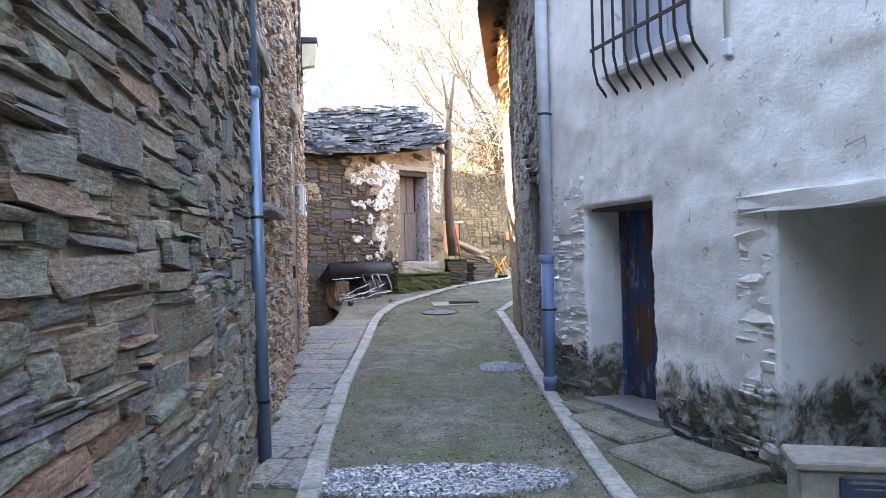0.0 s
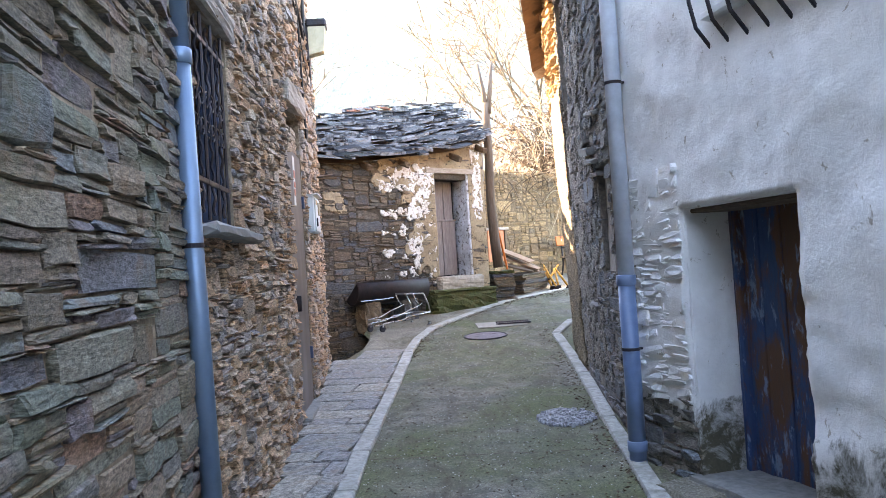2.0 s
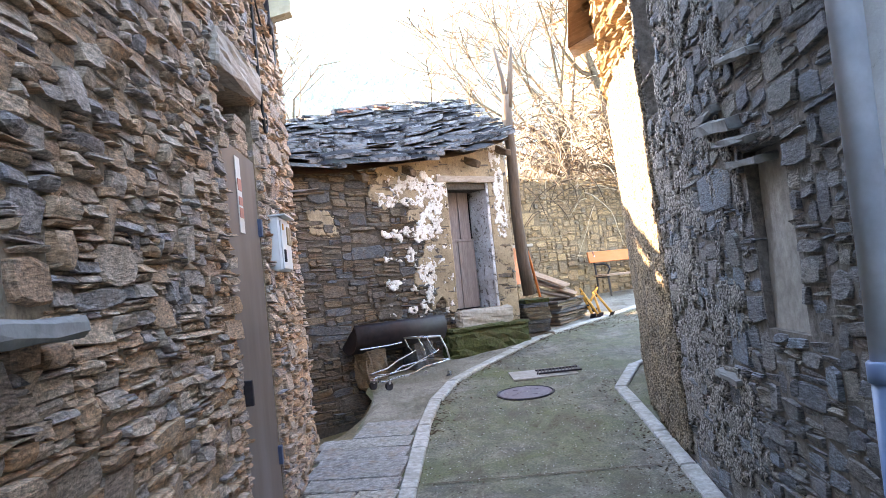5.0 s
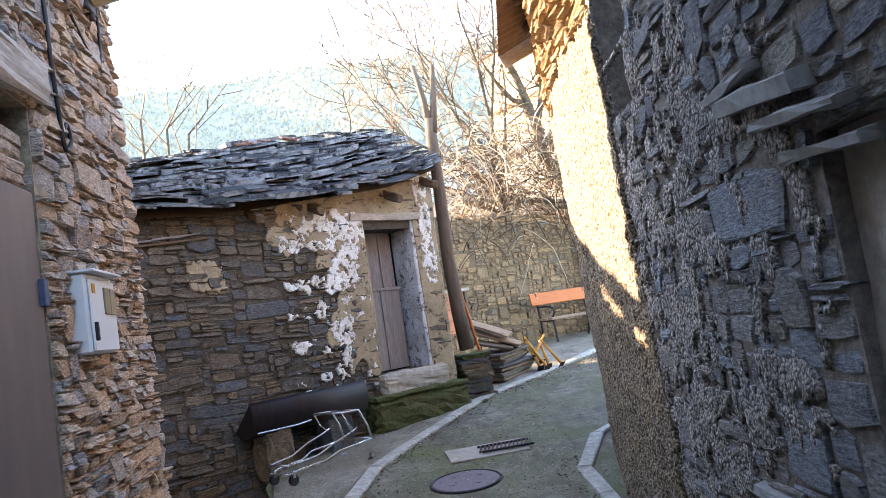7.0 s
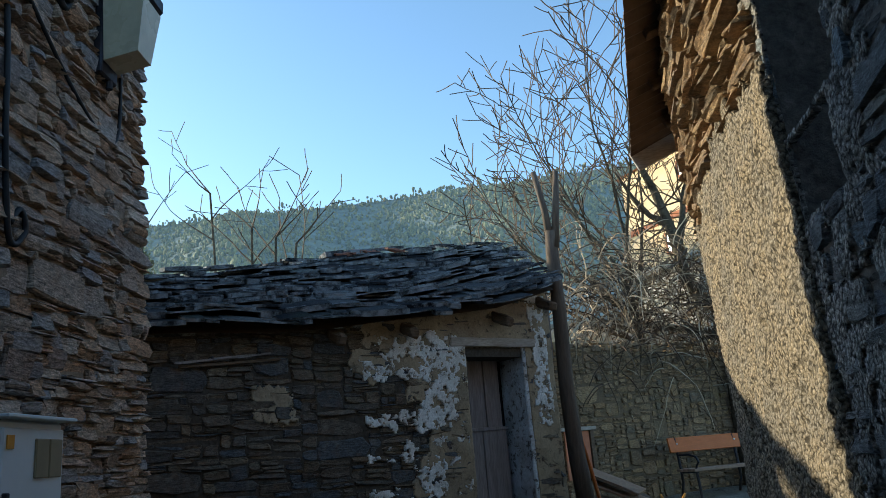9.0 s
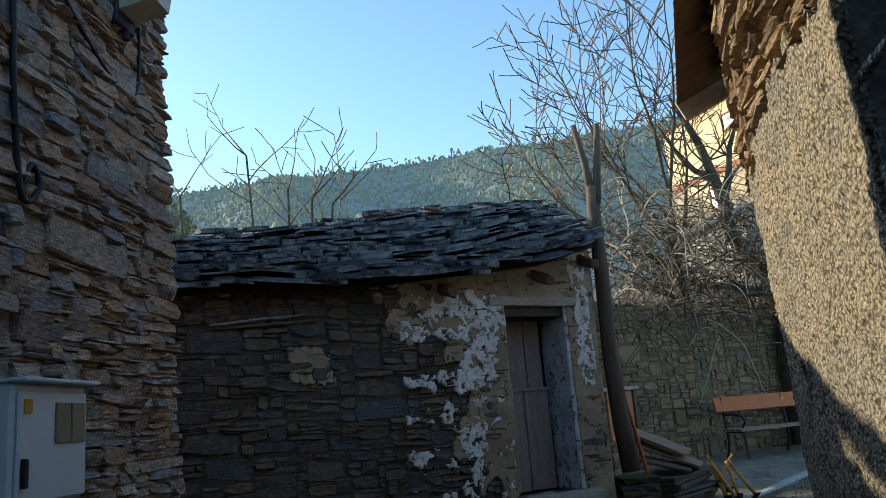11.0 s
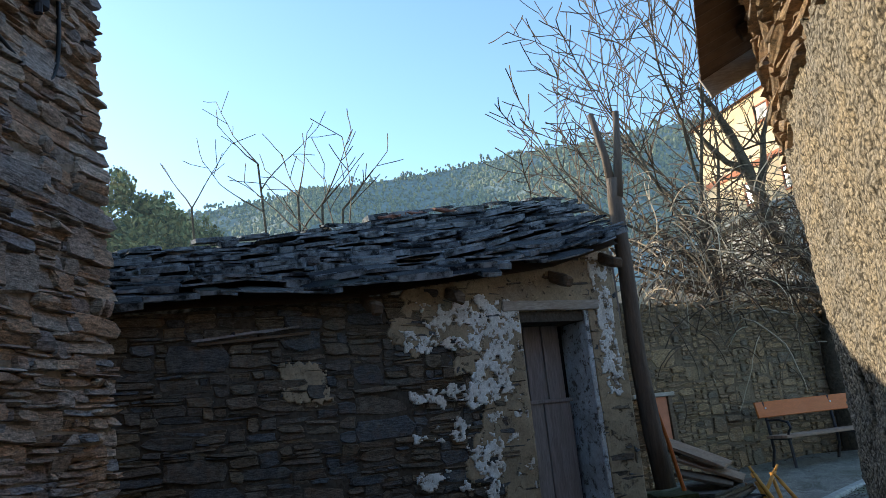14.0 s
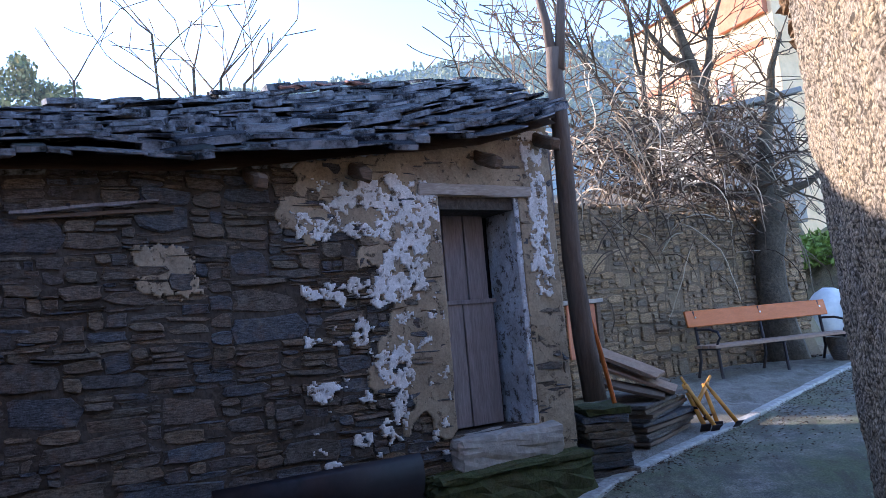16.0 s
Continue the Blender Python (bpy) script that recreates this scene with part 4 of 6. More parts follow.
wlt = part("lintel", rough_box((U(6.26) - U(5.16), 0.22, 0.15), 18, 0.007, 6, 0.012), M["lintel"])
tagged(wlt, "pale weathered timber lintel over the grilled window", "lintel", kind="structure")
placed(wlt, on(L_HOUSE, (U(5.16) + U(6.26)) / 2, WIN[3] + 0.075, -0.06))

mb = thing("meter_box", "pale grey plastic electricity meter box on the house wall", "meter box")
placed(mb, on(L_HOUSE, U(10.02), 2.11, 0.045) @ Matrix.Diagonal((1.0, 1.0, 0.9, 1)))
part("body", boxes(((0, 0.02, 0), (0.42, 0.12, 0.43)), bevel=0.012), M["white_plastic"], mb)
part("door", boxes(((0.0, -0.047, -0.01), (0.39, 0.016, 0.39)), bevel=0.006), M["white_plastic"], mb)
for x in (0.04, 0.13):
    part("meter_window", boxes(((x, -0.058, 0.07), (0.085, 0.012, 0.15)), bevel=0.004), M["amber_plastic"], mb, "smoked brown meter window")
part("rain_lip", boxes(((0, -0.01, 0.222), (0.45, 0.16, 0.014)), bevel=0.003), M["white_plastic"], mb)
part("lock", boxes(((-0.17, -0.06, -0.10), (0.025, 0.02, 0.10)), bevel=0.004), M["iron"], mb)
part("warning_sign", boxes(((-0.155, -0.057, 0.13), (0.04, 0.006, 0.05)), bevel=0.0), M["yellow_steel"], mb)

la = thing("wall_lantern", "dark metal wall lantern with yellowed glass", "lantern")
placed(la, on(L_HOUSE, U(10.74), 4.12, 0.02) @ Matrix.Diagonal((0.85, 0.85, 0.9, 1)))
part("back_plate", boxes(((0, -0.02, 0.02), (0.20, 0.05, 0.50)), bevel=0.01), M["iron"], la)
bm = bmesh.new()
for z, a, b in ((0.30, 0.03, 0.27),):
    box(bm, (0.0, -0.16, 0.24), (0.27, 0.27, 0.10), bevel=0.02)
part("hood", bm, M["iron"], la)
bm = bmesh.new()
vs = [bm.verts.new(p) for p in ((-0.12, -0.28, 0.19), (0.12, -0.28, 0.19), (0.12, -0.05, 0.19), (-0.12, -0.05, 0.19), (-0.09, -0.24, -0.12), (0.09, -0.24, -0.12), (0.09, -0.05, -0.16), (-0.09, -0.05, -0.16))]
for f in ((0, 1, 5, 4), (1, 2, 6, 5), (2, 3, 7, 6), (3, 0, 4, 7), (4, 5, 6, 7), (3, 2, 1, 0)):
    bm.faces.new([vs[i] for i in f])
part("glass", bm, M["lamp_glass"], la, "yellowed frosted lantern glass")
bm = bmesh.new()
tube(bm, [(0.03, -0.03, -0.22), (0.03, -0.03, -0.27)], 0.02, 8)
part("cable_gland", bm, M["iron"], la)


def cable(name, pts, r, label, sides=6, material=None):
    bm = bmesh.new()
    fine = []
    ps = [Vector(p) for p in pts]
    for i in range(len(ps) - 1):
        p0, p1, p2, p3 = ps[max(i - 1, 0)], ps[i], ps[i + 1], ps[min(i + 2, len(ps) - 1)]
        for k in range(6):
            t = k / 6
            fine.append(0.5 * ((2 * p1) + (p2 - p0) * t + (2 * p0 - 5 * p1 + 4 * p2 - p3) * t * t + (3 * p1 - p0 - 3 * p2 + p3) * t ** 3))
    fine.append(ps[-1])
    tube(bm, fine, r, sides)
    return tagged(part(name, bm, material or M["black"], smooth=True), label, "cable")


def lw(y, z, out=0.035):
    return L_HOUSE.at(U(y), z, out)


cable("power_cable", [lw(7.2, 5.0), lw(8.6, 4.55), lw(9.4, 4.25), lw(9.75, 4.05), lw(10.3, 3.74), lw(10.75, 3.62), lw(10.93, 3.72), lw(10.96, 4.08)], 0.009, "black cable drooping along the wall to the lantern")
cable("power_cable", [lw(6.4, 5.3), lw(8.2, 4.85), lw(9.3, 4.40), lw(10.0, 4.16), lw(10.2, 4.06), lw(10.27, 4.16)], 0.016, "thick black cable bundle clipped to the wall")
cable("power_cable", [lw(6.4, 5.36), lw(8.2, 4.9), lw(9.3, 4.43), lw(10.0, 4.20), lw(10.16, 4.12), lw(10.22, 4.22), lw(10.2, 4.9)], 0.012, "black cable turning up the wall")
cable("power_cable", [lw(9.55, 4.30), lw(9.72, 4.1), lw(9.80, 3.7), lw(9.83, 3.3), lw(9.88, 2.98), lw(9.93, 2.93), lw(9.99, 3.0), lw(9.95, 3.07), lw(9.89, 3.0)], 0.012, "black cable hanging down in a loop")
cable("conduit", [lw(10.22, 4.10, 0.045), lw(10.215, 4.6, 0.045), lw(10.21, 5.6, 0.045)], 0.022, "dark conduit rising up the wall")

# ---- white house: door, window, conduit, bay, cabinet ----
wdm = on(W_HOUSE, (W_DOOR[0] + W_DOOR[1]) / 2, 0.0)
wd_w = W_DOOR[1] - W_DOOR[0]


def blue_door_material():
    k = Nodes("peeling_blue_paint_on_wood", 0.7, spec=0.3)
    v = k.coord(True, (1, 1, 0.35))
    a, b, c = k.noise(v, 4.5, 7, 0.7, 0.5), k.noise(v, 11.0, 7, 0.7, 0.3), k.noise(v, 40.0, 5, 0.7)
    wood = k.mix(b, (0.05, 0.035, 0.03), (0.20, 0.095, 0.05))
    blue = k.mix(c, (0.02, 0.045, 0.12), (0.05, 0.10, 0.22))
    col = k.mix(grey_ramp(k, a, 0.0, 1.0, 0.46, 0.56), blue, wood)
    col = k.mix(grey_ramp(k, b, 0.0, 0.8, 0.55, 0.62), col, (0.20, 0.30, 0.45))
    k.bump(k.math("ADD", a, c), 0.5, 0.006)
    return k.done(col, grey_ramp(k, b, 0.55, 0.85))


M["blue_door"] = blue_door_material()
wd = thing("door_2", "old plank door with peeling blue paint and bare brown wood", "door", kind="structure")
placed(wd, wdm)
for i in range(5):
    x = -wd_w / 2 + (i + 0.5) * wd_w / 5
    part("plank", boxes(((x, 0.36, 0.92), (wd_w / 5 - 0.006, 0.035, 1.72)), bevel=0.005), M["blue_door"], wd)
for z in (0.45, 1.4):
    part("ledge", boxes(((0, 0.39, z), (wd_w, 0.03, 0.10))), M["blue_door"], wd)
part("threshold", rough_box((wd_w + 0.1, 0.54, 0.18), 3, 0.01, 4), M["slab_grey"], wd).matrix_basis = Matrix.Translation((0, 0.2, 0.06))
for x in (-1, 1):
    part("door_post", rough_box((0.05, 0.07, 1.75), 23 + x, 0.006, 6), M["blue_door"], wd).matrix_basis = Matrix.Translation((x * (wd_w / 2 - 0.03), 0.32, 0.86))
# added panel closing the doorway, its dark colour replaces indoor shade
part("shade_panel", boxes(((0, 0.52, 0.9), (wd_w + 0.4, 0.04, 2.2))), M["glass_and_shade"], wd)
part("timber_head", rough_box((wd_w + 0.1, 0.46, 0.03), 29, 0.003, 5), M["old_wood"], wd).matrix_basis = Matrix.Translation((0, 0.26, 1.70))
# plastered reveals of the opening
rv = thing("door_reveal", "whitewashed plaster reveals of the low doorway", "wall", kind="structure")
placed(rv, wdm)
for x in (-1, 1):
    part("reveal", rough_box((0.03, 0.46, 1.62), 31 + x, 0.005, 7, 0.005), M["whitewash"], rv).matrix_basis = Matrix.Translation((x * (wd_w / 2 + 0.004), 0.225, 0.95))

# bare whitewashed stones at the corner by the pipe
ws = pack(0.02, 0.66, 0.55, 1.95, (0.08, 0.26), (0.03, 0.09), 61, joint=0.008)
masonry(white_house, W_HOUSE, ws, unit_stones(12, 62), M["whitewash"], (0.02, 0.045), 0.06, (0.0, 0.7, 0.0, 3.0), 0.03, 63, 4.0)
ws = pack(0.02, 0.66, -0.2, 0.55, (0.10, 0.26), (0.04, 0.10), 64, joint=0.008) + pack(1.66, 2.8, -0.4, 0.36, (0.10, 0.30), (0.04, 0.12), 65, joint=0.008)
masonry(white_house, W_HOUSE, ws, unit_stones(12, 66), M["slate_grey"], (0.0, 0.035), 0.06, (0.0, 0.0, 0.0, 0.0), 0.03, 67, 4.0)
ws = pack(2.50, 2.83, -0.2, 1.6, (0.10, 0.26), (0.03, 0.09), 68, joint=0.008)
masonry(white_house, W_HOUSE, ws, unit_stones(12, 69), M["whitewash"], (0.012, 0.045), 0.06, (2.4, 2.9, -1.0, 3.0), 0.03, 70, 4.0)

w2 = thing("window_2", "small window with a grey board behind its bars", "window", kind="structure")
placed(w2, on(W_HOUSE, (W_WIN[0] + W_WIN[1]) / 2, (W_WIN[2] + W_WIN[3]) / 2))
w2w, w2h = W_WIN[1] - W_WIN[0], W_WIN[3] - W_WIN[2]
M["shutter"] = plain_material("pale_blue_grey_shutter", (0.36, 0.41, 0.50), 0.7, vary=0.15, scale=10, grain=(1, 1, 0.4), bump=0.2, second=(0.30, 0.33, 0.38))
for x in (-1, 1):
    part("shutter", boxes(((x * w2w / 4, 0.16, 0), (w2w / 2 - 0.01, 0.03, w2h))), M["shutter"], w2)
    part("window_frame", boxes(((x * (w2w / 2 - 0.03), 0.12, 0), (0.05, 0.06, w2h))), M["grey_wood"], w2)
part("window_sill", rough_box((w2w + 0.04, 0.30, 0.05), 71, 0.006, 5), M["whitewash"], w2).matrix_basis = Matrix.Translation((0, 0.05, -w2h / 2 - 0.01))

g2 = thing("belly_grille", "black iron window grille with bars bent inwards below", "grille")
placed(g2, on(W_HOUSE, (1.05 + 2.30) / 2, 2.5))
for i in range(9):
    x = -0.60 + i * 0.15
    bm = bmesh.new()
    tube(bm, [(x + 0.02, 0.0, 0.0), (x, -0.11, 0.16), (x - 0.004, -0.14, 0.30), (x - 0.004, -0.14, 1.5)], 0.011, 8)
    part("bar", bm, M["iron"], g2)
for z in (0.42, 1.2):
    part("rail", boxes(((0, -0.152, z), (1.26, 0.010, 0.03)), bevel=0.003), M["iron"], g2)
cd = thing("wall_conduit", "white plastic conduit ending in a small box", "pipe")
placed(cd, on(W_HOUSE, 2.52, 2.56, 0.05))
bm = bmesh.new()
tube(bm, [(0, 0, 0.05), (0, 0, 2.4)], 0.018, 10)
part("tube", bm, M["white_plastic"], cd, smooth=True)
part("junction_box", boxes(((0, 0, 0), (0.06, 0.05, 0.10)), bevel=0.006), M["white_plastic"], cd)

# the open bay: whitewashed inside
bay = thing("bay_lining", "whitewashed inside walls of an open bay", "wall", kind="structure")
placed(bay, on(W_HOUSE, (W_BAY[0] + W_BAY[1]) / 2, 0.0))
bw = W_BAY[1] - W_BAY[0]
part("back_wall", boxes(((0, 1.25, 0.6), (bw + 0.6, 0.12, 2.4)), bevel=0.0), M["whitewash"], bay)
for x in (-1, 1):
    part("side_wall", boxes(((x * (bw / 2 + 0.055), 0.80, 0.6), (0.10, 0.86, 2.4)), bevel=0.0), M["whitewash"], bay)
part("soffit", boxes(((0, 0.62, 1.66), (bw + 0.2, 1.2, 0.10)), bevel=0.0), M["old_wood"], bay)
lint2 = part("lintel", rough_box((bw + 0.3, 0.10, 0.10), 81, 0.012, 8), M["whitewash"])
tagged(lint2, "ragged whitewashed lintel over the open bay", "lintel", kind="structure")
placed(lint2, on(W_HOUSE, (W_BAY[0] + W_BAY[1]) / 2 - 0.1, 1.60, 0.03))

cab = thing("utility_cabinet", "grey concrete utility cabinet with a recessed metal door", "cabinet", at=(2.04, 3.80, -0.06), rz=-14)
part("body", boxes(((0, 0, 0.16), (0.75, 0.32, 0.36)), bevel=0.012), M["cement"], cab)
part("top_slab", boxes(((0, -0.01, 0.36), (0.80, 0.36, 0.045)), bevel=0.01), M["cement"], cab)
dd = part("door", boxes(((0.06, -0.166, 0.17), (0.52, 0.014, 0.28)), bevel=0.004), M["blue_metal"], cab)
part("door_rim", boxes(((0.06, -0.175, 0.29), (0.46, 0.006, 0.012)), ((0.06, -0.175, 0.26), (0.40, 0.006, 0.006)), bevel=0.0), M["chrome"], dd)

# sloping doorstep of slabs between lane and door
st = thing("doorstep", "sloping doorstep of worn stone slabs set in cement", "step", kind="structure")
rnd = random.Random(91)
for i, (u, w_, d_) in enumerate(((0.78, 0.42, 0.26), (1.42, 0.84, 0.42), (2.32, 0.92, 0.56))):
    q = W_HOUSE.at(u, 0, d_ / 2 + 0.02)
    ob = part("slab", rough_box((w_, d_, 0.12), 100 + i, 0.006, 5, 0.02), M["pave"], st)
    m = on(W_HOUSE, u, 0)
    m.translation = (q.x, q.y, ground_z(q.y) - 0.012)
    ob.matrix_basis = m @ pose(0, 0, 0, rnd.uniform(3, 5), rnd.uniform(-1, 1), rnd.uniform(-2, 2))

# ---- pavement ----
fp = tagged(new("pavement_left"), "grey slate flagstones laid along the house", "pavement", kind="structure")
rnd = random.Random(93)
y = 4.55
i = 0
while y < 11.9:
    ln = rnd.uniform(0.22, 0.55)
    xa = (-1.30 - (y - 5.15) * 0.121) - 0.01 if y < 11.35 else -1.74
    xb = interp(y, kl_y, kl_x) - 0.075
    cut = xa + (xb - xa) * rnd.uniform(0.4, 0.7)
    spans = [(xa, xb)] if rnd.random() < 0.35 or y > 11.3 else [(xa, cut), (cut, xb)]
    for a, b in spans:
        ob = part("flagstone", rough_box((b - a - 0.012, ln - 0.012, 0.06), 200 + i, 0.005, 2, 0.008), M["flag"], fp)
        ob.matrix_basis = pose((a + b) / 2, y + ln / 2, ground_z(y + ln / 2) + 0.002 + rnd.uniform(-0.003, 0.004), math.degrees(math.atan2(ground_z(y + ln) - ground_z(y), ln)) + rnd.uniform(-0.5, 0.5), rnd.uniform(-0.8, 0.8), -6 + rnd.uniform(-2, 2))
        i += 1
    y += ln


def edge_sheet(name, left, right, ys, lift, material, label):
    return ribbon(name, ys, left, right, material, lift, 0.25, 0.008, label, "pavement")


edge_sheet("pavement_shed", lambda y: interp(y, [11.9, 13.0, 13.8, 14.6, 15.6, 16.0, 17.5, 22.4], [-1.74, -1.78, -1.95, -1.4, -0.3, 0.0, 0.2, 1.6]), lambda y: interp(y, kl_y, kl_x) - 0.06, (11.9, 22.4), 0.022, M["pave"], "cracked concrete pavement beside the shed")


def gravel_patch(label, cx, cy, rx, ry, count, seed, size):
    r = random.Random(seed)
    vs, fs, n_ = [], [], 0
    shapes = unit_stones(6, seed, flat=0.1)
    for _ in range(count):
        a, q = r.uniform(0, 6.28), math.sqrt(r.random())
        x, y = cx + rx * q * math.cos(a), cy + ry * q * math.sin(a)
        s = size * r.uniform(0.5, 1.2)
        m = np.array((pose(x, y, ground_z(y) + 0.006 + s * 0.12, r.uniform(-15, 15), r.uniform(-15, 15), r.uniform(0, 360)) @ Matrix.Diagonal((s, s * 0.5, s * 0.7, 1)) @ pose(0, 0, 0, -90, 0, 0)).to_4x4())
        v, f = shapes[r.randrange(6)]
        vs.append(v @ m[:3, :3].T + m[:3, 3])
        fs += [tuple(k + n_ for k in g_) for g_ in f]
        n_ += len(v)
    return tagged(mesh_object("gravel_patch", np.vstack(vs), fs, M["gravel"]), label, "gravel", kind="stuff")


gravel_patch("wet pale gravel strip across the lane", -0.12, 4.62, 0.85, 0.30, 2300, 5, 0.035)
gravel_patch("small patch of pale gravel in the lane", 0.56, 8.35, 0.24, 0.32, 600, 6, 0.03)

def grit(label, count, seed, size, spot, material):
    """Loose crumbs and dry leaves lying on the ground, at spots that spot(r) gives."""
    r = random.Random(seed)
    vs, fs, n_ = [], [], 0
    for _ in range(count):
        x, y = spot(r)
        s = size * r.uniform(0.4, 1.3)
        m = np.array(pose(x, y, ground_z(y) + 0.012, r.uniform(-20, 20), r.uniform(-20, 20), r.uniform(0, 360)))
        v = np.array([(-s, 0, 0), (0, -s * 0.6, 0.2 * s), (s, 0, 0), (0, s * 0.6, 0.3 * s), (0, 0, -0.3 * s)])
        vs.append(v @ m[:3, :3].T + m[:3, 3])
        fs += [tuple(k + n_ for k in g_) for g_ in ((0, 1, 2, 3), (1, 0, 4), (2, 1, 4), (3, 2, 4), (0, 3, 4))]
        n_ += 5
    return tagged(mesh_object("ground_litter", np.vstack(vs), fs, material), label, "litter", kind="stuff")


M["pale_grit"] = plain_material("pale_crumbs", (0.46, 0.45, 0.40), 0.9, vary=0.3, scale=30)
M["dry_leaf"] = plain_material("dry_leaf_litter", (0.10, 0.07, 0.045), 0.9, vary=0.4, scale=30)
grit("pale stone crumbs scattered over the lane", 3200, 31, 0.009, lambda r: (lambda y: (r.uniform(interp(y, kl_y, kl_x), 0.9), y))(3.5 + 11 * r.random() ** 1.3), M["pale_grit"])
grit("dark dry leaf litter along the kerbs", 1300, 32, 0.016, lambda r: (lambda y: (interp(y, kl_y, kl_x) + abs(r.gauss(0.02, 0.13)), y))(r.uniform(11.5, 17.0)) if r.random() < 0.6 else (r.gauss(0.82, 0.08), r.uniform(5.0, 13.0)), M["dry_leaf"])
grit("dark bits of earth and leaf scattered over the lane", 3800, 35, 0.010, lambda r: (lambda y: (r.uniform(interp(y, kl_y, kl_x), 0.9), y))(3.5 + 12 * r.random() ** 1.2), M["dry_leaf"])
grit("brown leaf litter on the lane by the woodpile", 3000, 36, 0.014, lambda r: (lambda y: (interp(y, kl_y, kl_x) + r.uniform(-0.9, 1.6) * r.random(), y))(r.uniform(16.2, 21.5)), M["dry_leaf"])
grit("dark leaf litter under the bench", 900, 33, 0.03, lambda r: (lambda q: (1.3 + 2.6 * q + r.gauss(0, 0.12), 21.25 + 1.6 * q + abs(r.gauss(0, 0.22))))(r.random()), M["dry_leaf"])
for y_ in (7.35, 10.2):
    bm = bmesh.new()
    pts = [(-1.0 + 1.9 * k / 20, y_ + 0.02 * noise.noise(Vector((k * 0.4, y_, 0)))) for k in range(21)]
    lo, hi = [bm.verts.new((x, y - 0.008, ground_z(y) + 0.010)) for x, y in pts], [bm.verts.new((x, y + 0.008, ground_z(y) + 0.010)) for x, y in pts]
    for k in range(20):
        bm.faces.new((lo[k], lo[k + 1], hi[k + 1], hi[k]))
    tagged(part("road_joint", bm, M["dry_leaf"]), "dark earth-filled joint across the concrete lane", "joint", kind="structure")

mh = thing("manhole_cover", "round purplish iron manhole cover in the lane", "manhole", at=(-0.12, 12.80, ground_z(12.8) + 0.004))
M["cover"] = plain_material("worn_purplish_iron", (0.17, 0.145, 0.165), 0.6, 0.3, vary=0.25, scale=40, bump=0.5, second=(0.23, 0.20, 0.21))
bm = bmesh.new()
tube(bm, [(0, 0, -0.03), (0, 0, 0.006), (0, 0, 0.008)], 0.28, 40, radii=[0.28, 0.28, 0.272])
part("cover", bm, M["cover"], mh)
bm = bmesh.new()
ring = [(0.30 * math.cos(a), 0.30 * math.sin(a), 0.0) for a in np.linspace(0, 2 * math.pi, 41)]
tube(bm, ring, 0.012, 6, cap=False)
part("rim", bm, M["iron"], mh)
for x, y in ((0.12, 0.1), (-0.12, -0.1), (0.1, -0.12), (-0.1, 0.12)):
    part("lift_stud", boxes(((x, y, 0.009), (0.05, 0.018, 0.008)), bevel=0.002), M["cover"], mh)
mh.rotation_euler = (radians(4.4), 0, 0)
gt = thing("drain_grate", "rusty iron drain grate in a cement surround", "grate", at=(0.30, 13.58, ground_z(13.58) + 0.006), rz=8)
part("surround", rough_box((0.75, 0.42, 0.02), 300, 0.003, 4, 0.004), M["cement"], gt).matrix_basis = pose(-0.18, 0.02, 0, 5.5)
part("frame", boxes(((0, -0.11, 0.018), (0.50, 0.02, 0.02)), ((0, 0.11, 0.030), (0.50, 0.02, 0.02)), bevel=0.002), M["rust_dark"], gt)
for i in range(13):
    part("grate_bar", boxes(((-0.24 + i * 0.04, 0, 0.024), (0.014, 0.22, 0.016), Euler((radians(3.5), 0, radians(-14))).to_matrix()), bevel=0.0), M["rust_dark"], gt)

# ---- shed: plaster, ledge, door, trough, trolley ----
u_d0, u_d1 = S_DOOR[0], S_DOOR[1]


def cream_keep(u, v):
    s = u - SH
    f = 0.33 * fbm(u, v, 2.4, 11)
    if v > interp(s, EAVE_S, EAVE_Z) + 0.03:
        return False
    e = 0.05 * fbm(u, v, 9.0, 71) + 0.03 * fbm(u, v, 24.0, 72)
    spots = abs(s - 0.04 + 0.12 * (v - 2.6)) < 0.17 + e and abs(v - 2.6) < 0.15 + e * 1.3
    if spots:
        return True
    return (s > 0.95 + f and v > 2.86 + 0.35 * fbm(u, v, 2.0, 2) - 0.10 * (s - 0.8)) or (1.5 + f < s < 2.1 and v > 1.35 + f) or (s > 2.62 and v > 0.95 + 0.3 * f)


def white_keep(u, v):
    s = u - SH
    if v > interp(s, EAVE_S, EAVE_Z) + 0.04:
        return False
    f = fbm(u, v, 3.0, 21) * 0.36 + fbm(u, v, 9.0, 5) * 0.10
    left = abs(s - (1.66 + 0.28 * min(1, max(0, (v - 2.2)))) + 0.1) < 0.07 + 0.14 * (v - 2.0) + f and v > 1.35 + f and v < 3.16 + 0.3 * f and s < 2.03
    wide = 1.0 + f < s < 2.03 and 2.75 - 0.2 * f < v < 3.2 + 0.3 * f and fbm(u, v, 5.0, 33) > -0.12
    right = 2.90 + 0.25 * f < s < 3.10 + 0.1 * f and v > 2.35 + f and v < 3.66
    if fbm(u, v, 10.0, 61) + 0.6 * fbm(u, v, 24.0, 62) < -0.22:
        return False
    low_ = 0.9 < s < 2.0 and 1.2 < v < 2.6 and fbm(u, v, 6.0, 44) > 0.34
    return left or wide or right or low_


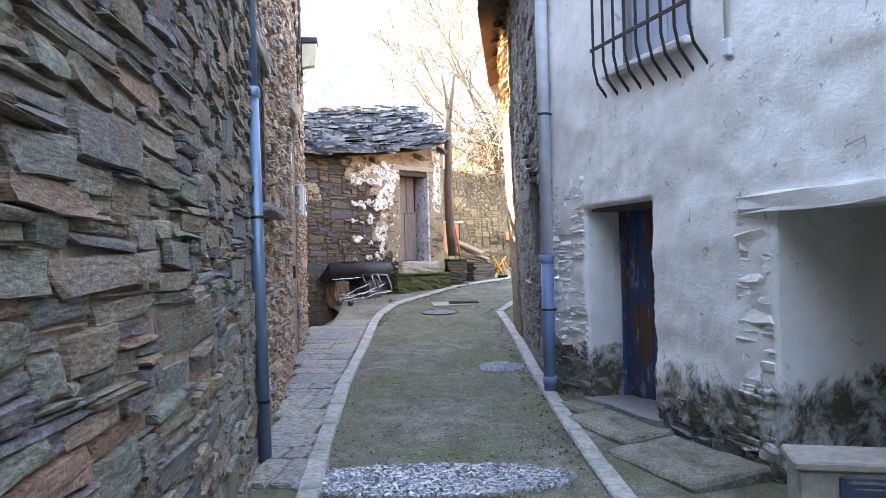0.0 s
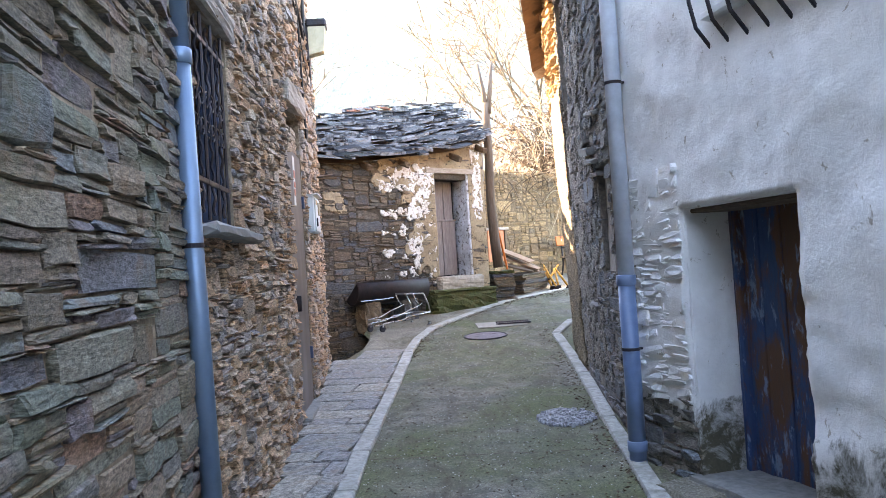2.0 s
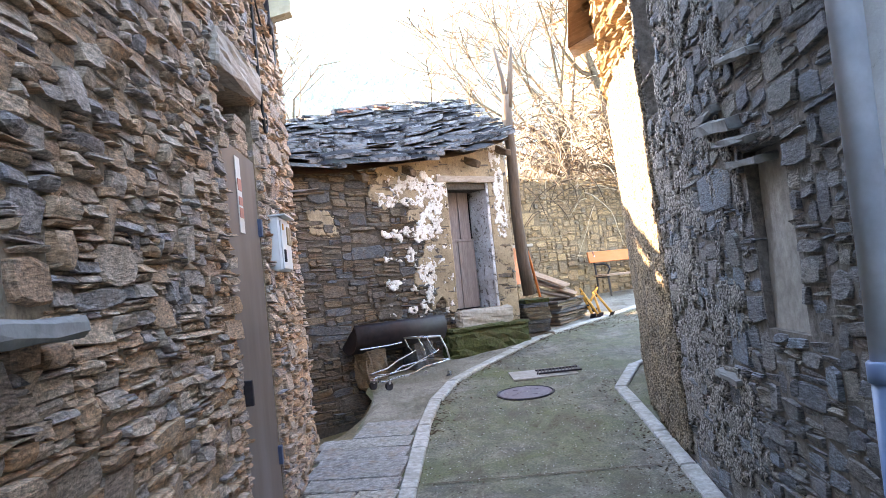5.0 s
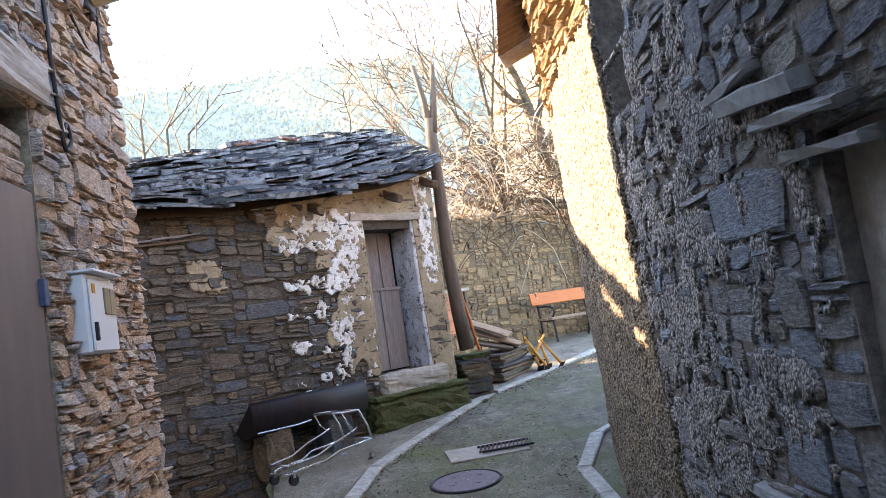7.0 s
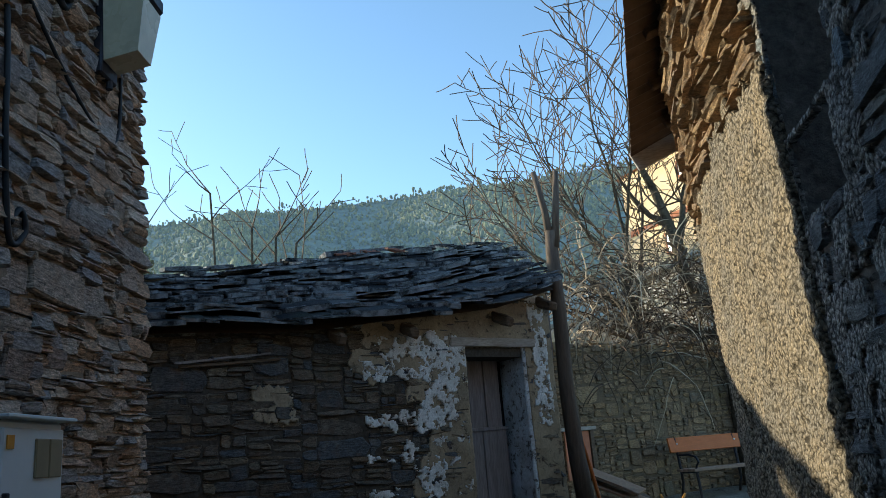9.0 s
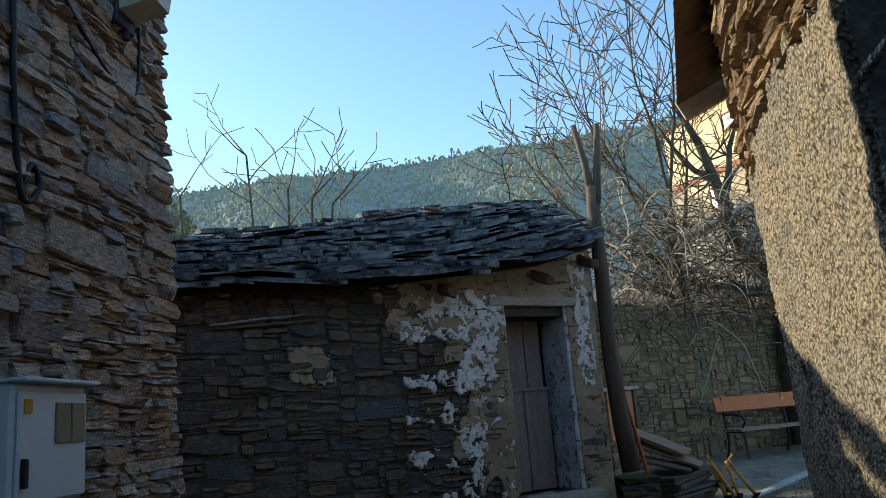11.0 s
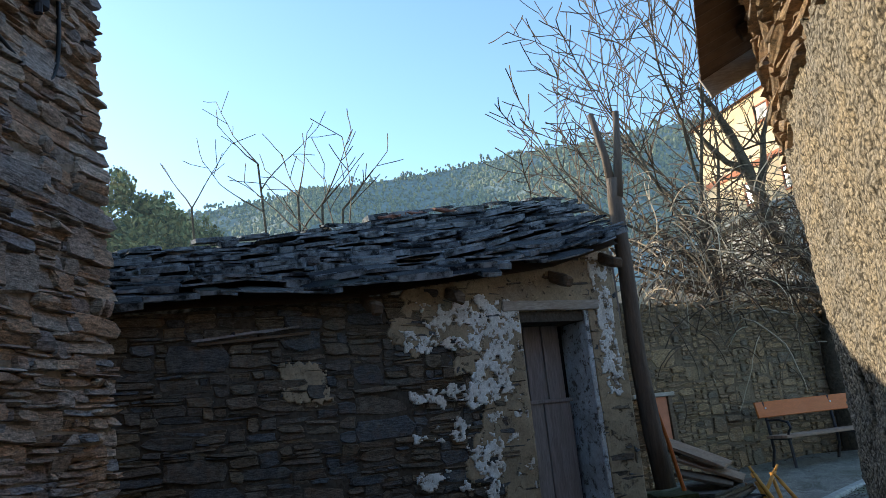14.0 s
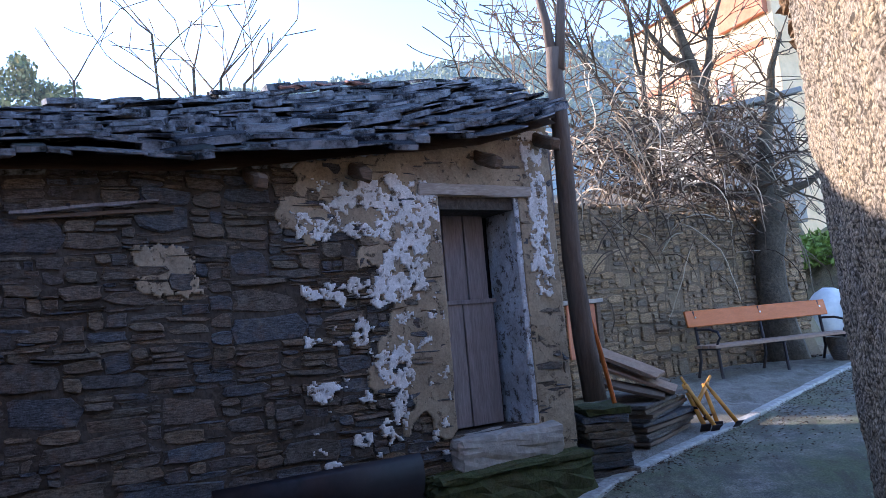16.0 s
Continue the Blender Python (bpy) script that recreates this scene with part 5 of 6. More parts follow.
cream = plaster_sheet("render_coat", SHED, SH - 0.5, SHED.length, 0.9, 3.72, 0.013, cream_keep, M["shed_cream"], 0.026, 0.012, 4.0, holes=[S_DOOR], parent=shed_wall)
tagged(cream, "crumbling ochre earth render")
lime = plaster_sheet("limewash_coat", SHED, SH - 0.4, SHED.length - 0.02, 1.1, 3.70, 0.010, white_keep, M["shed_white"], 0.036, 0.010, 5.0, holes=[S_DOOR], parent=shed_wall)
tagged(lime, "flaking white limewash patches")

sd = thing("door_3", "grey weathered plank door in two halves", "door", kind="structure")
placed(sd, on(SHED, (u_d0 + u_d1) / 2, 0.0))
sw = u_d1 - u_d0
for k, (z0, z1, n_) in enumerate(((1.32, 2.28, 2), (2.31, 3.07, 3))):
    wdt = (sw - 0.16) / n_
    for i in range(n_):
        ob = part("plank", rough_box((wdt - 0.012, 0.03, z1 - z0), 400 + k * 5 + i, 0.002, 4, 0.004), M["grey_wood"], sd)
        ob.matrix_basis = pose(-sw / 2 + 0.03 + (i + 0.5) * wdt, 0.27 + 0.05 * k, (z0 + z1) / 2, 0, 0, 0)
part("middle_rail", boxes(((-0.05, 0.255, 2.295), (sw - 0.12, 0.03, 0.035))), M["grey_wood"], sd)
part("door_post", boxes(((-sw / 2 + 0.015, 0.25, 2.2), (0.03, 0.10, 1.8))), M["old_wood"], sd)
# added dark sheet behind the planks for the shed's unlit inside
part("shade_panel", boxes(((0, 0.44, 2.2), (sw + 0.3, 0.03, 2.2))), M["glass_and_shade"], sd)
M["jamb_blue"] = flaking_material("bluish_limewash_jamb", (0.66, 0.70, 0.75), (0.45, 0.46, 0.48), (0.13, 0.12, 0.115), 0.53)
part("jamb", rough_box((0.05, 0.42, 1.8), 410, 0.008, 6), M["jamb_blue"], sd).matrix_basis = Matrix.Translation((sw / 2 - 0.015, 0.19, 2.2))
part("lintel", rough_box((sw + 0.30, 0.22, 0.09), 411, 0.006, 5), M["lintel"], sd).matrix_basis = Matrix.Translation((-0.02, 0.06, 3.145))
part("sill_block", rough_box((sw + 0.2, 0.34, 0.24), 412, 0.012, 5, 0.02), M["cement"], sd).matrix_basis = Matrix.Translation((0.04, 0.03, 1.18))

lg = thing("mossy_ledge", "low stone ledge thick with moss below the shed door", "ledge", kind="structure")
placed(lg, on(SHED, SH + 2.42, 0.0))
part("ledge_core", rough_box((1.42, 0.34, 0.66), 420, 0.026, 9, 0.05), M["moss"], lg).matrix_basis = Matrix.Translation((0, -0.10, 0.70))
part("ledge_top", rough_box((1.40, 0.33, 0.05), 421, 0.016, 9, 0.015), M["moss"], lg).matrix_basis = Matrix.Translation((0, -0.10, 1.05))

for i, (s, z, ln) in enumerate(((0.6, 3.19, 0.42), (1.35, 3.26, 0.42), (2.45, 3.40, 0.5), (3.05, 3.58, 0.5))):
    rf = part("rafter_end", rough_box((0.10, ln, 0.10), 430 + i, 0.01, 4, 0.02), M["old_wood"], shed_roof)
    placed(rf, on(SHED, s + SH, z, 0.06) @ pose(0, 0, 0, 22, 8, 0))
sk = part("wall_lath", rough_box((0.85, 0.03, 0.022), 440, 0.004, 6, 0.004), M["old_wood"])
tagged(sk, "thin weathered lath fixed flat to the shed wall", "lath")
placed(sk, on(SHED, SH - 0.33, 2.945, 0.045) @ pose(0, 0, 0, 0, -4, 0))

tr = thing("steel_trough", "dark rusted half-barrel steel trough beside the shed", "trough")
placed(tr, on(SHED, SH + 0.82, 1.00, 0.34))
bm = bmesh.new()
outer, inner = [], []
for k in range(17):
    a = math.pi + math.pi * k / 16
    outer.append((0.22 * math.cos(a), 0.22 * math.sin(a)))
    inner.append((0.205 * math.cos(a), 0.205 * math.sin(a)))
for x0, x1 in ((-0.68, 0.68),):
    ro = [[bm.verts.new((x, p[0], 0.22 + p[1])) for p in outer] for x in (x0, x1)]
    ri = [[bm.verts.new((x, p[0], 0.22 + p[1])) for p in inner] for x in (x0, x1)]
    for k in range(16):
        bm.faces.new((ro[0][k], ro[0][k + 1], ro[1][k + 1], ro[1][k]))
        bm.faces.new((ri[0][k], ri[1][k], ri[1][k + 1], ri[0][k + 1]))
    for k in (0, 16):
        bm.faces.new((ro[0][k], ro[1][k], ri[1][k], ri[0][k]))
    for e in (0, 1):
        for k in range(16):
            bm.faces.new((ro[e][k], ri[e][k], ri[e][k + 1], ro[e][k + 1]))
part("shell", bm, M["trough_black"], tr, smooth=True).rotation_euler = (radians(-38), 0, 0)
for x in (-0.67, 0.67):
    bm = bmesh.new()
    f = [bm.verts.new((x, p[0], 0.22 + p[1])) for p in inner]
    g = [bm.verts.new((x + 0.015, p[0], 0.22 + p[1])) for p in inner]
    bm.faces.new(f)
    bm.faces.new(g)
    for k in range(17):
        bm.faces.new((f[k], f[(k + 1) % 17], g[(k + 1) % 17], g[k]))
    part("end_plate", bm, M["trough_black"], tr).rotation_euler = (radians(-38), 0, 0)
bm = bmesh.new()
tube(bm, [(-0.66, -0.10, 0.02), (-0.3, -0.20, 0.03), (-0.1, -0.16, 0.04)], 0.008, 6)
part("loose_rod", bm, M["chrome"], tr)
for i, x in enumerate((-0.45, 0.45)):
    sb = part("support_stone", rough_box((0.30, 0.34, 0.52), 450 + i, 0.02, 3, 0.03), M["slate_shed"])
    tagged(sb, "rough dark stone block propping the trough", "stone", "trough supports")
    placed(sb, on(SHED, SH + 0.82 + x * 0.8, 0.755, 0.16))

sc_ = thing("shopping_trolley", "overturned chrome shopping trolley frame", "trolley")
tz = 0.54
placed(sc_, on(SHED, SH + 0.60, tz, 0.78) @ pose(0, 0, 0, 0, 3, 8))


def rod(name, pts, r=0.011):
    bm = bmesh.new()
    tube(bm, pts, r, 8)
    return part(name, bm, M["chrome"], sc_, smooth=True)


for y in (-0.20, 0.20):
    rod("side_tube", [(-0.50, y * 0.7, 0.10), (-0.40, y * 0.8, 0.13), (-0.1, y * 0.9, 0.16), (0.05, y, 0.22), (0.25, y, 0.24), (0.48, y, 0.27)])
    rod("upper_tube", [(-0.50, y * 0.7, 0.18), (-0.2, y * 0.9, 0.22), (0.0, y, 0.30), (0.2, y, 0.36), (0.30, y, 0.40)], 0.008)
    rod("upright", [(0.48, y, 0.27), (0.44, y, 0.40), (0.34, y, 0.56), (0.12, y, 0.56)])
    rod("brace", [(0.12, y, 0.56), (0.18, y, 0.45), (0.26, y, 0.38)], 0.008)
for x, z in ((-0.50, 0.10), (-0.50, 0.18), (0.48, 0.27), (0.34, 0.56), (0.12, 0.56)):
    k = 0.14 if x < -0.4 else 0.20
    rod("cross_bar", [(x, -k, z), (x, k, z)])
for i in range(5):
    rod("wire", [(0.14 + i * 0.05, -0.2, 0.56), (0.14 + i * 0.05, 0.2, 0.56)], 0.004)
for x, y in ((-0.46, -0.14), (-0.46, 0.14), (0.46, -0.2), (0.46, 0.2)):
    bm = bmesh.new()
    tube(bm, [(x, y - 0.014, 0.05), (x, y + 0.014, 0.05)], 0.05, 16)
    wh_ = part("wheel", bm, M["iron"], sc_)
    part("fork", boxes(((x, y, 0.10), (0.03, 0.045, 0.06)), bevel=0.004), M["chrome"], wh_)

# a stick laid along two pegs below the eave, and broken ridge pieces
RIDGE_A = [0.678, 0.723, 0.776, 0.588, 0.604]   # along the ridge
ws_ = thing("wall_batten", "thin pale batten on pegs under the shed eave", "batten")
placed(ws_, on(SHED, SH - 0.40, 2.98, 0.08))
part("batten", rough_box((0.80, 0.03, 0.018), 470, 0.004, 6, 0.003), M["grey_wood"], ws_).matrix_basis = pose(0, 0, 0, 0, -6, 0)
for x in (-0.1, 0.3):
    part("peg", boxes(((x, 0.04, 0.015 + x * 0.1), (0.02, 0.12, 0.02)), bevel=0.003), M["iron"], ws_)
M["red_tile"] = plain_material("broken_red_tile", (0.22, 0.10, 0.07), 0.85, vary=0.4, scale=16, bump=0.5, second=(0.13, 0.07, 0.06))
for i, (a, w_, mt) in enumerate(((RIDGE_A[0], 0.26, "red_tile"), (RIDGE_A[1], 0.30, "red_tile"), (RIDGE_A[2], 0.24, "red_tile"), (RIDGE_A[3], 0.14, "shed_white"), (RIDGE_A[4], 0.50, "roof_slate"))):
    ob = part("ridge_piece", rough_box((w_, 0.22, 0.035), 480 + i, 0.012, 3, 0.008), M[mt], shed_roof)
    q = roof_at(a, 0.97, 0.06)
    ob.matrix_basis = Matrix.Translation(q) @ pose(0, 0, 0, 14 + 6 * (i % 2), -7 + 5 * (i % 3), 41.5)

# ---- pole, stack of slabs, boards, props, bench ----
pl_ = thing("leaning_pole", "dark weathered timber pole forked at the top", "pole", at=(0.06, 16.12, 0))
bm = bmesh.new()
tube(bm, [(0.10, 0, 1.40), (0.06, 0, 1.9), (0.03, 0, 2.6), (0.05, 0.02, 3.5), (0.05, 0.02, 4.2), (0.06, 0, 4.45)], 0.09, 12, radii=[0.10, 0.095, 0.085, 0.08, 0.075, 0.065])
part("shaft", bm, M["pole"], pl_, smooth=True)
for x, z in ((-0.06, 5.18), (0.20, 5.16)):
    bm = bmesh.new()
    tube(bm, [(0.06 + x * 0.15, 0, 4.25), (0.05 + x * 0.5, 0, 4.7), (x, 0, z)], 0.04, 8, radii=[0.05, 0.04, 0.032])
    part("prong", bm, M["pole"], pl_, smooth=True)
bm = bmesh.new()
tube(bm, [(-0.10, -0.03, 3.0), (-0.09, -0.03, 3.7)], 0.03, 8)
part("side_stick", bm, M["grey_wood"], pl_)
for i, (x0, z0, x1, z1, mt) in enumerate(((0.22, 1.40, 0.10, 2.55, "plank"), (0.32, 1.35, 0.14, 2.35, "orange_wood"))):
    bm = bmesh.new()
    tube(bm, [(x0, 16.25, z0), ((x0 + x1) / 2 + 0.01, 16.27, (z0 + z1) / 2), (x1, 16.28, z1)], 0.02, 8)
    tagged(part("leaning_stick", bm, M[mt]), "brown stick leaning against the pole", "stick", "sticks by the pole")

rnd = random.Random(95)
for i in range(9):
    z = ground_z(16.3) + 0.03 + i * 0.062
    sl = part("slate_slab", rough_box((0.42 * rnd.uniform(0.85, 1.1), 0.5, 0.056), 500 + i, 0.012, 2, 0.008), M["slate_shed"] if i < 8 else M["moss"])
    tagged(sl, "thick dark slate slab in a low stack under the pole", "slab", "slab stack")
    placed(sl, pose(0.17 + rnd.uniform(-0.025, 0.025), 16.3, z, rnd.uniform(-1, 1), rnd.uniform(-1, 1), 20 + rnd.uniform(-6, 6)))
for i in range(9):
    z = ground_z(17.4) + 0.05 + i * 0.042
    bd = part("board", rough_box((0.62 * rnd.uniform(0.85, 1.1), 1.1, 0.036), 520 + i, 0.006, 2, 0.006), M["slate_shed"] if i % 3 else M["old_wood"])
    tagged(bd, "dark weathered board lying in a pile", "board", "board pile")
    placed(bd, pose(0.62 + rnd.uniform(-0.05, 0.05), 17.5, z, 1.5, rnd.uniform(-2, 2), -30 + rnd.uniform(-8, 8)))
for i, (x, y, z, ry, ln) in enumerate(((0.50, 17.55, 1.62, 24, 0.8), (0.58, 17.75, 1.52, 26, 0.8), (0.66, 17.5, 1.44, 22, 0.7), (0.56, 17.3, 1.36, 16, 0.6), (0.70, 17.7, 1.40, 28, 0.7))):
    bd = part("board", rough_box((ln, 0.32, 0.035), 540 + i, 0.005, 2, 0.006), M["plank"] if i % 2 == 0 else M["old_wood"])
    tagged(bd, "brown board leaning on the pile", "board", "board pile")
    placed(bd, pose(x, y, z, 6, ry, -20 + i * 5))


def prop(label, m):
    t = thing("steel_prop", label, "prop", "yellow props")
    bm = bmesh.new()
    tube(bm, [(0, 0, 0.0), (0, 0, 0.62)], 0.028, 12)
    part("tube", bm, M["yellow_steel"], t, smooth=True)
    bm = bmesh.new()
    tube(bm, [(0, 0, 0.60), (0, 0, 0.78)], 0.02, 10)
    part("inner_tube", bm, M["yellow_steel"], t, smooth=True)
    part("base_plate", boxes(((0, 0, 0), (0.12, 0.12, 0.012)), bevel=0.002), M["rust_dark"], t, "rusty square base plate")
    return placed(t, m)


pr0 = prop("short yellow steel prop with a rusty foot plate", pose(1.22, 17.5, ground_z(17.5) + 0.06, -52, 0, 12) @ Matrix.Diagonal((0.85, 0.85, 0.8, 1)))
for x, y, z, rx, rz in ((1.31, 17.45, 0.06, -50, 22), (1.36, 17.62, 0.06, -46, 6), (1.26, 17.6, 0.14, -44, 26), (1.55, 17.6, 0.06, -44, 36), (1.16, 17.7, 0.20, -56, -35)):
    copy_thing(pr0, pose(x, y, ground_z(y) + z, rx, 0, rz) @ Matrix.Diagonal((0.9, 0.9, 0.85, 1)))

bn = thing("park_bench", "long bench with orange slats on dark iron legs", "bench")
b0, b1 = Vector((1.66, 20.98, 0)), Vector((3.98, 22.40, 0))
bd_ = (b1 - b0).normalized()
bl = (b1 - b0).length
bm_ = Matrix((bd_, Vector((-bd_.y, bd_.x, 0)), Vector((0, 0, 1)))).transposed().to_4x4()
bm_.translation = (b0 + b1) / 2 + Vector((0, 0, ground_z(21.8)))
placed(bn, bm_)
part("back_slat", boxes(((0, 0.03, 0.84), (bl, 0.035, 0.24), Euler((radians(-12), 0, 0)).to_matrix()), bevel=0.008), M["orange_wood"], bn)
M["seat_wood"] = plain_material("worn_brown_seat", (0.26, 0.17, 0.12), 0.7, vary=0.25, scale=16, bump=0.2, second=(0.35, 0.27, 0.22))
for y in (-0.40, -0.24, -0.09):
    part("seat_slat", boxes(((0.05, y, 0.44), (bl, 0.13, 0.045)), bevel=0.006), M["seat_wood"], bn)
for x in (-bl / 2 + 0.15, 0.0, bl / 2 - 0.15):
    for pts in ([(x, -0.42, 0.0), (x, -0.40, 0.25), (x, -0.38, 0.42)], [(x, 0.06, 0.0), (x, -0.02, 0.25), (x, -0.01, 0.45), (x, 0.05, 0.95)], [(x, -0.42, 0.41), (x, 0.0, 0.41)]):
        bm = bmesh.new()
        tube(bm, pts, 0.022, 8)
        part("leg", bm, M["iron"], bn)
for x in (-bl / 2 + 0.15, bl / 2 - 0.15):
    bm = bmesh.new()
    tube(bm, [(x, 0.02, 0.68), (x, -0.25, 0.68), (x, -0.42, 0.64), (x, -0.46, 0.56), (x, -0.40, 0.50), (x, -0.38, 0.44)], 0.018, 8)
    part("armrest", bm, M["iron"], bn)
for x in (-bl / 2 + 0.15, 0.0, bl / 2 - 0.15):
    bm = bmesh.new()
    tube(bm, [(x, -0.01, 0.86), (x, 0.0, 0.86)], 0.014, 8)
    part("bolt", bm, M["chrome"], bn)

nd = thing("wall_hatch", "small dark wooden hatch in the rubble wall", "hatch")
placed(nd, on(BACK, BACK.u_at_y(20.52), 1.9, 0.04))
part("board", boxes(((0, 0, 0), (0.50, 0.03, 0.75))), M["house_red"], nd)
part("lintel", rough_box((0.75, 0.14, 0.06), 560, 0.006, 3), M["lintel"], nd).matrix_basis = Matrix.Translation((0, 0, 0.41))
part("post", boxes(((0.29, -0.01, 0), (0.07, 0.07, 0.76))), M["old_wood"], nd)

pt = thing("stone_planter", "dark round stone tub beside the bench", "planter", at=(4.05, 22.05, ground_z(22.05)))
bm = bmesh.new()
tube(bm, [(0, 0, 0), (0, 0, 0.1), (0, 0, 0.3), (0, 0, 0.36)], 0.2, 18, radii=[0.16, 0.20, 0.25, 0.25])
part("tub", bm, M["slate_shed"], pt)
for i, (x, y, s, w_) in enumerate(((5.15, 25.9, 0.62, 1.3), (5.85, 25.6, 0.55, 1.2), (6.3, 26.6, 0.85, 1.1))):
    bm = bmesh.new()
    bmesh.ops.create_icosphere(bm, subdivisions=3, radius=1)
    for v in bm.verts:
        q = v.co.copy()
        v.co = Vector((q.x * w_ * 0.5, q.y * 0.45, max(q.z, -0.55) * s)) * (1 + 0.22 * noise.noise(q * 2.1 + Vector((i, 0, 0))) + 0.08 * noise.noise(q * 6))
    ob = tagged(part("bulk_sack", bm, M["sack"], smooth=True), "slumped white bulk sack lying on the verge", "sack", "sacks on the verge")
    placed(ob, pose(x, y, ground_z(y) + 0.55 * s - 0.02))

# ---- corrugated eave of the stone house ----
ev = thing("eave_roof", "brown corrugated sheet eave on timber rafters", "roof", kind="structure")
bm = bmesh.new()
cols = []
for k in range(0, 181):
    y = 7.2 + 6.74 * k / 180
    wx = interp(y, [7.2, 9.6, 13.94], [0.44, 0.46, 0.86])
    rz_ = 0.018 * math.sin(2 * math.pi * y / 0.15)
    row = [bm.verts.new((wx + t * 3.6, y + t * 0.2, 4.42 + t * 1.5 + rz_)) for t in (0, 0.12, 0.3, 1)]
    row2 = [bm.verts.new((wx + t * 3.6, y + t * 0.2, 4.405 + t * 1.5 + rz_)) for t in (0, 0.12, 0.3, 1)]
    cols.append((row, row2))
for (a, a2), (b, b2) in zip(cols, cols[1:]):
    for i in range(3):
        bm.faces.new((a[i], a[i + 1], b[i + 1], b[i]))
        bm.faces.new((a2[i], b2[i], b2[i + 1], a2[i + 1]))
    bm.faces.new((a[0], b[0], b2[0], a2[0]))
for row, row2 in (cols[0], cols[-1]):
    for i in range(3):
        bm.faces.new((row[i], row2[i], row2[i + 1], row[i + 1]))
part("sheet", bm, M["sheet_rust"], ev)
for k in range(9):
    y = 7.4 + k * 0.74
    wx = interp(y, [7.2, 9.5, 10.9, 11.7, 12.5, 13.3, 13.5], [0.86, 0.88, 0.88, 0.93, 1.04, 1.24, 1.3])
    part("rafter", rough_box((0.42, 0.08, 0.10), 600 + k, 0.004, 3), M["old_wood"], ev).matrix_basis = pose(wx + 0.02, y, 4.52, 0, -22.6, 0)
part("fascia_board", boxes(((1.52, 13.90, 4.62), (1.4, 0.03, 0.18), Euler((0, radians(-22.6), 0)).to_matrix())), M["lintel"], ev)

# rough-cast on the rounded corner
def roughcast_material(name, pebble, second, pit, scale):
    """Lime and coarse pebbles thrown on, with dark pits between."""
    k = Nodes(name, 0.95, spec=0.15)
    v = k.coord(True)
    warp = k.n("ShaderNodeMix")
    warp.data_type = "RGBA"
    warp.inputs[0].default_value = 0.03
    nz = k.n("ShaderNodeTexNoise", Scale=14.0, Detail=4.0)
    k.link(v, nz.inputs["Vector"])
    k.link(v, warp.inputs[6])
    k.link(nz.outputs["Color"], warp.inputs[7])
    vor = k.n("ShaderNodeTexVoronoi", Scale=scale)
    k.link(warp.outputs[2], vor.inputs["Vector"])
    big, fine = k.noise(v, 4.0, 6, 0.7, 0.4), k.noise(v, 70.0, 5, 0.75)
    col = k.mix(grey_ramp(k, big, 0, 1, 0.38, 0.62), pebble, second)
    col = k.mix(1.0, col, grey_ramp(k, fine, 0.55, 1.45, 0.35, 0.65), "MULTIPLY")
    gaps = k.math("MULTIPLY", grey_ramp(k, vor.outputs["Distance"], 0.0, 1.0, 0.42, 0.62), grey_ramp(k, k.noise(v, 46.0, 4, 0.7), 0.2, 1.0, 0.38, 0.56))
    col = k.mix(gaps, col, pit)
    k.bump(k.math("SUBTRACT", k.math("MULTIPLY", fine, 0.4), vor.outputs["Distance"]), 0.9, 0.014)
    return k.done(col)


M["roughcast"] = roughcast_material("coarse_sandy_roughcast", (0.32, 0.255, 0.172), (0.23, 0.20, 0.16), (0.06, 0.05, 0.037), 58.0)
u_near, u_far = UR(10.12), UR(14.6)


def cast_keep(u, v):
    f = 0.16 * fbm(u, v, 2.0, 7) + 0.08 * fbm(u, v, 7.0, 8)
    hole = (abs(u - (UR(11.75))) / 0.07) ** 2 + ((v - 2.13 + 0.4 * (u - UR(11.75))) / 0.15) ** 2 < 1 + 2 * f
    return u < u_near - 0.02 + 0.15 * f and v < 3.38 + f and v > 0.35 + f and not hole


def island_keep(u, v):
    """Roughcast left between the stones beside the corner."""
    return 0.4 < v < 4.0 and u < UR(8.3) + 0.2 * fbm(u, v, 2.0, 7) and fbm(u, v, 3.2, 17) + 0.7 * fbm(u, v, 11.0, 18) > -0.3 + 0.25 * (u - u_near)


castc = plaster_sheet("roughcast_coat", R_HOUSE, u_far, u_near + 0.1, 0.1, 3.7, 0.021, cast_keep, M["roughcast"], 0.032, 0.026, 3.0, holes=R_HOLES, parent=wall_right, fine=0.013)
tagged(castc, "coarse sandy roughcast, broken at its edges")
M["grey_cast"] = roughcast_material("grey_gritty_mortar", (0.38, 0.345, 0.30), (0.26, 0.25, 0.235), (0.07, 0.065, 0.06), 58.0)
isl = plaster_sheet("mortar_patches", R_HOUSE, u_near - 0.15, UR(8.2), 0.3, 4.1, 0.024, island_keep, M["grey_cast"], 0.016, 0.012, 4.0, holes=R_HOLES, parent=wall_right, fine=0.007)
tagged(isl, "gritty grey mortar smeared between the stones")
# slates that stick out of the wall, and dark gaps below them
for i, (y, z, w_, d_, rr_) in enumerate(((8.2, 2.26, 0.5, 0.06, 6), (8.6, 2.46, 0.36, 0.05, -4), (8.0, 2.62, 0.45, 0.05, 8), (8.9, 1.05, 0.4, 0.04, 3), (8.4, 2.37, 0.55, 0.07, 7), (8.15, 2.15, 0.45, 0.03, 4))):
    ob = part("ledge_slate", rough_box((w_, 0.30, 0.035 if i != 4 else 0.065), 620 + i, 0.006, 3, 0.006), M["slab_grey"], wall_right)
    ob.matrix_basis = on(R_HOUSE, UR(y), z, d_ - 0.14) @ pose(0, 0, 0, 8, rr_, 0)
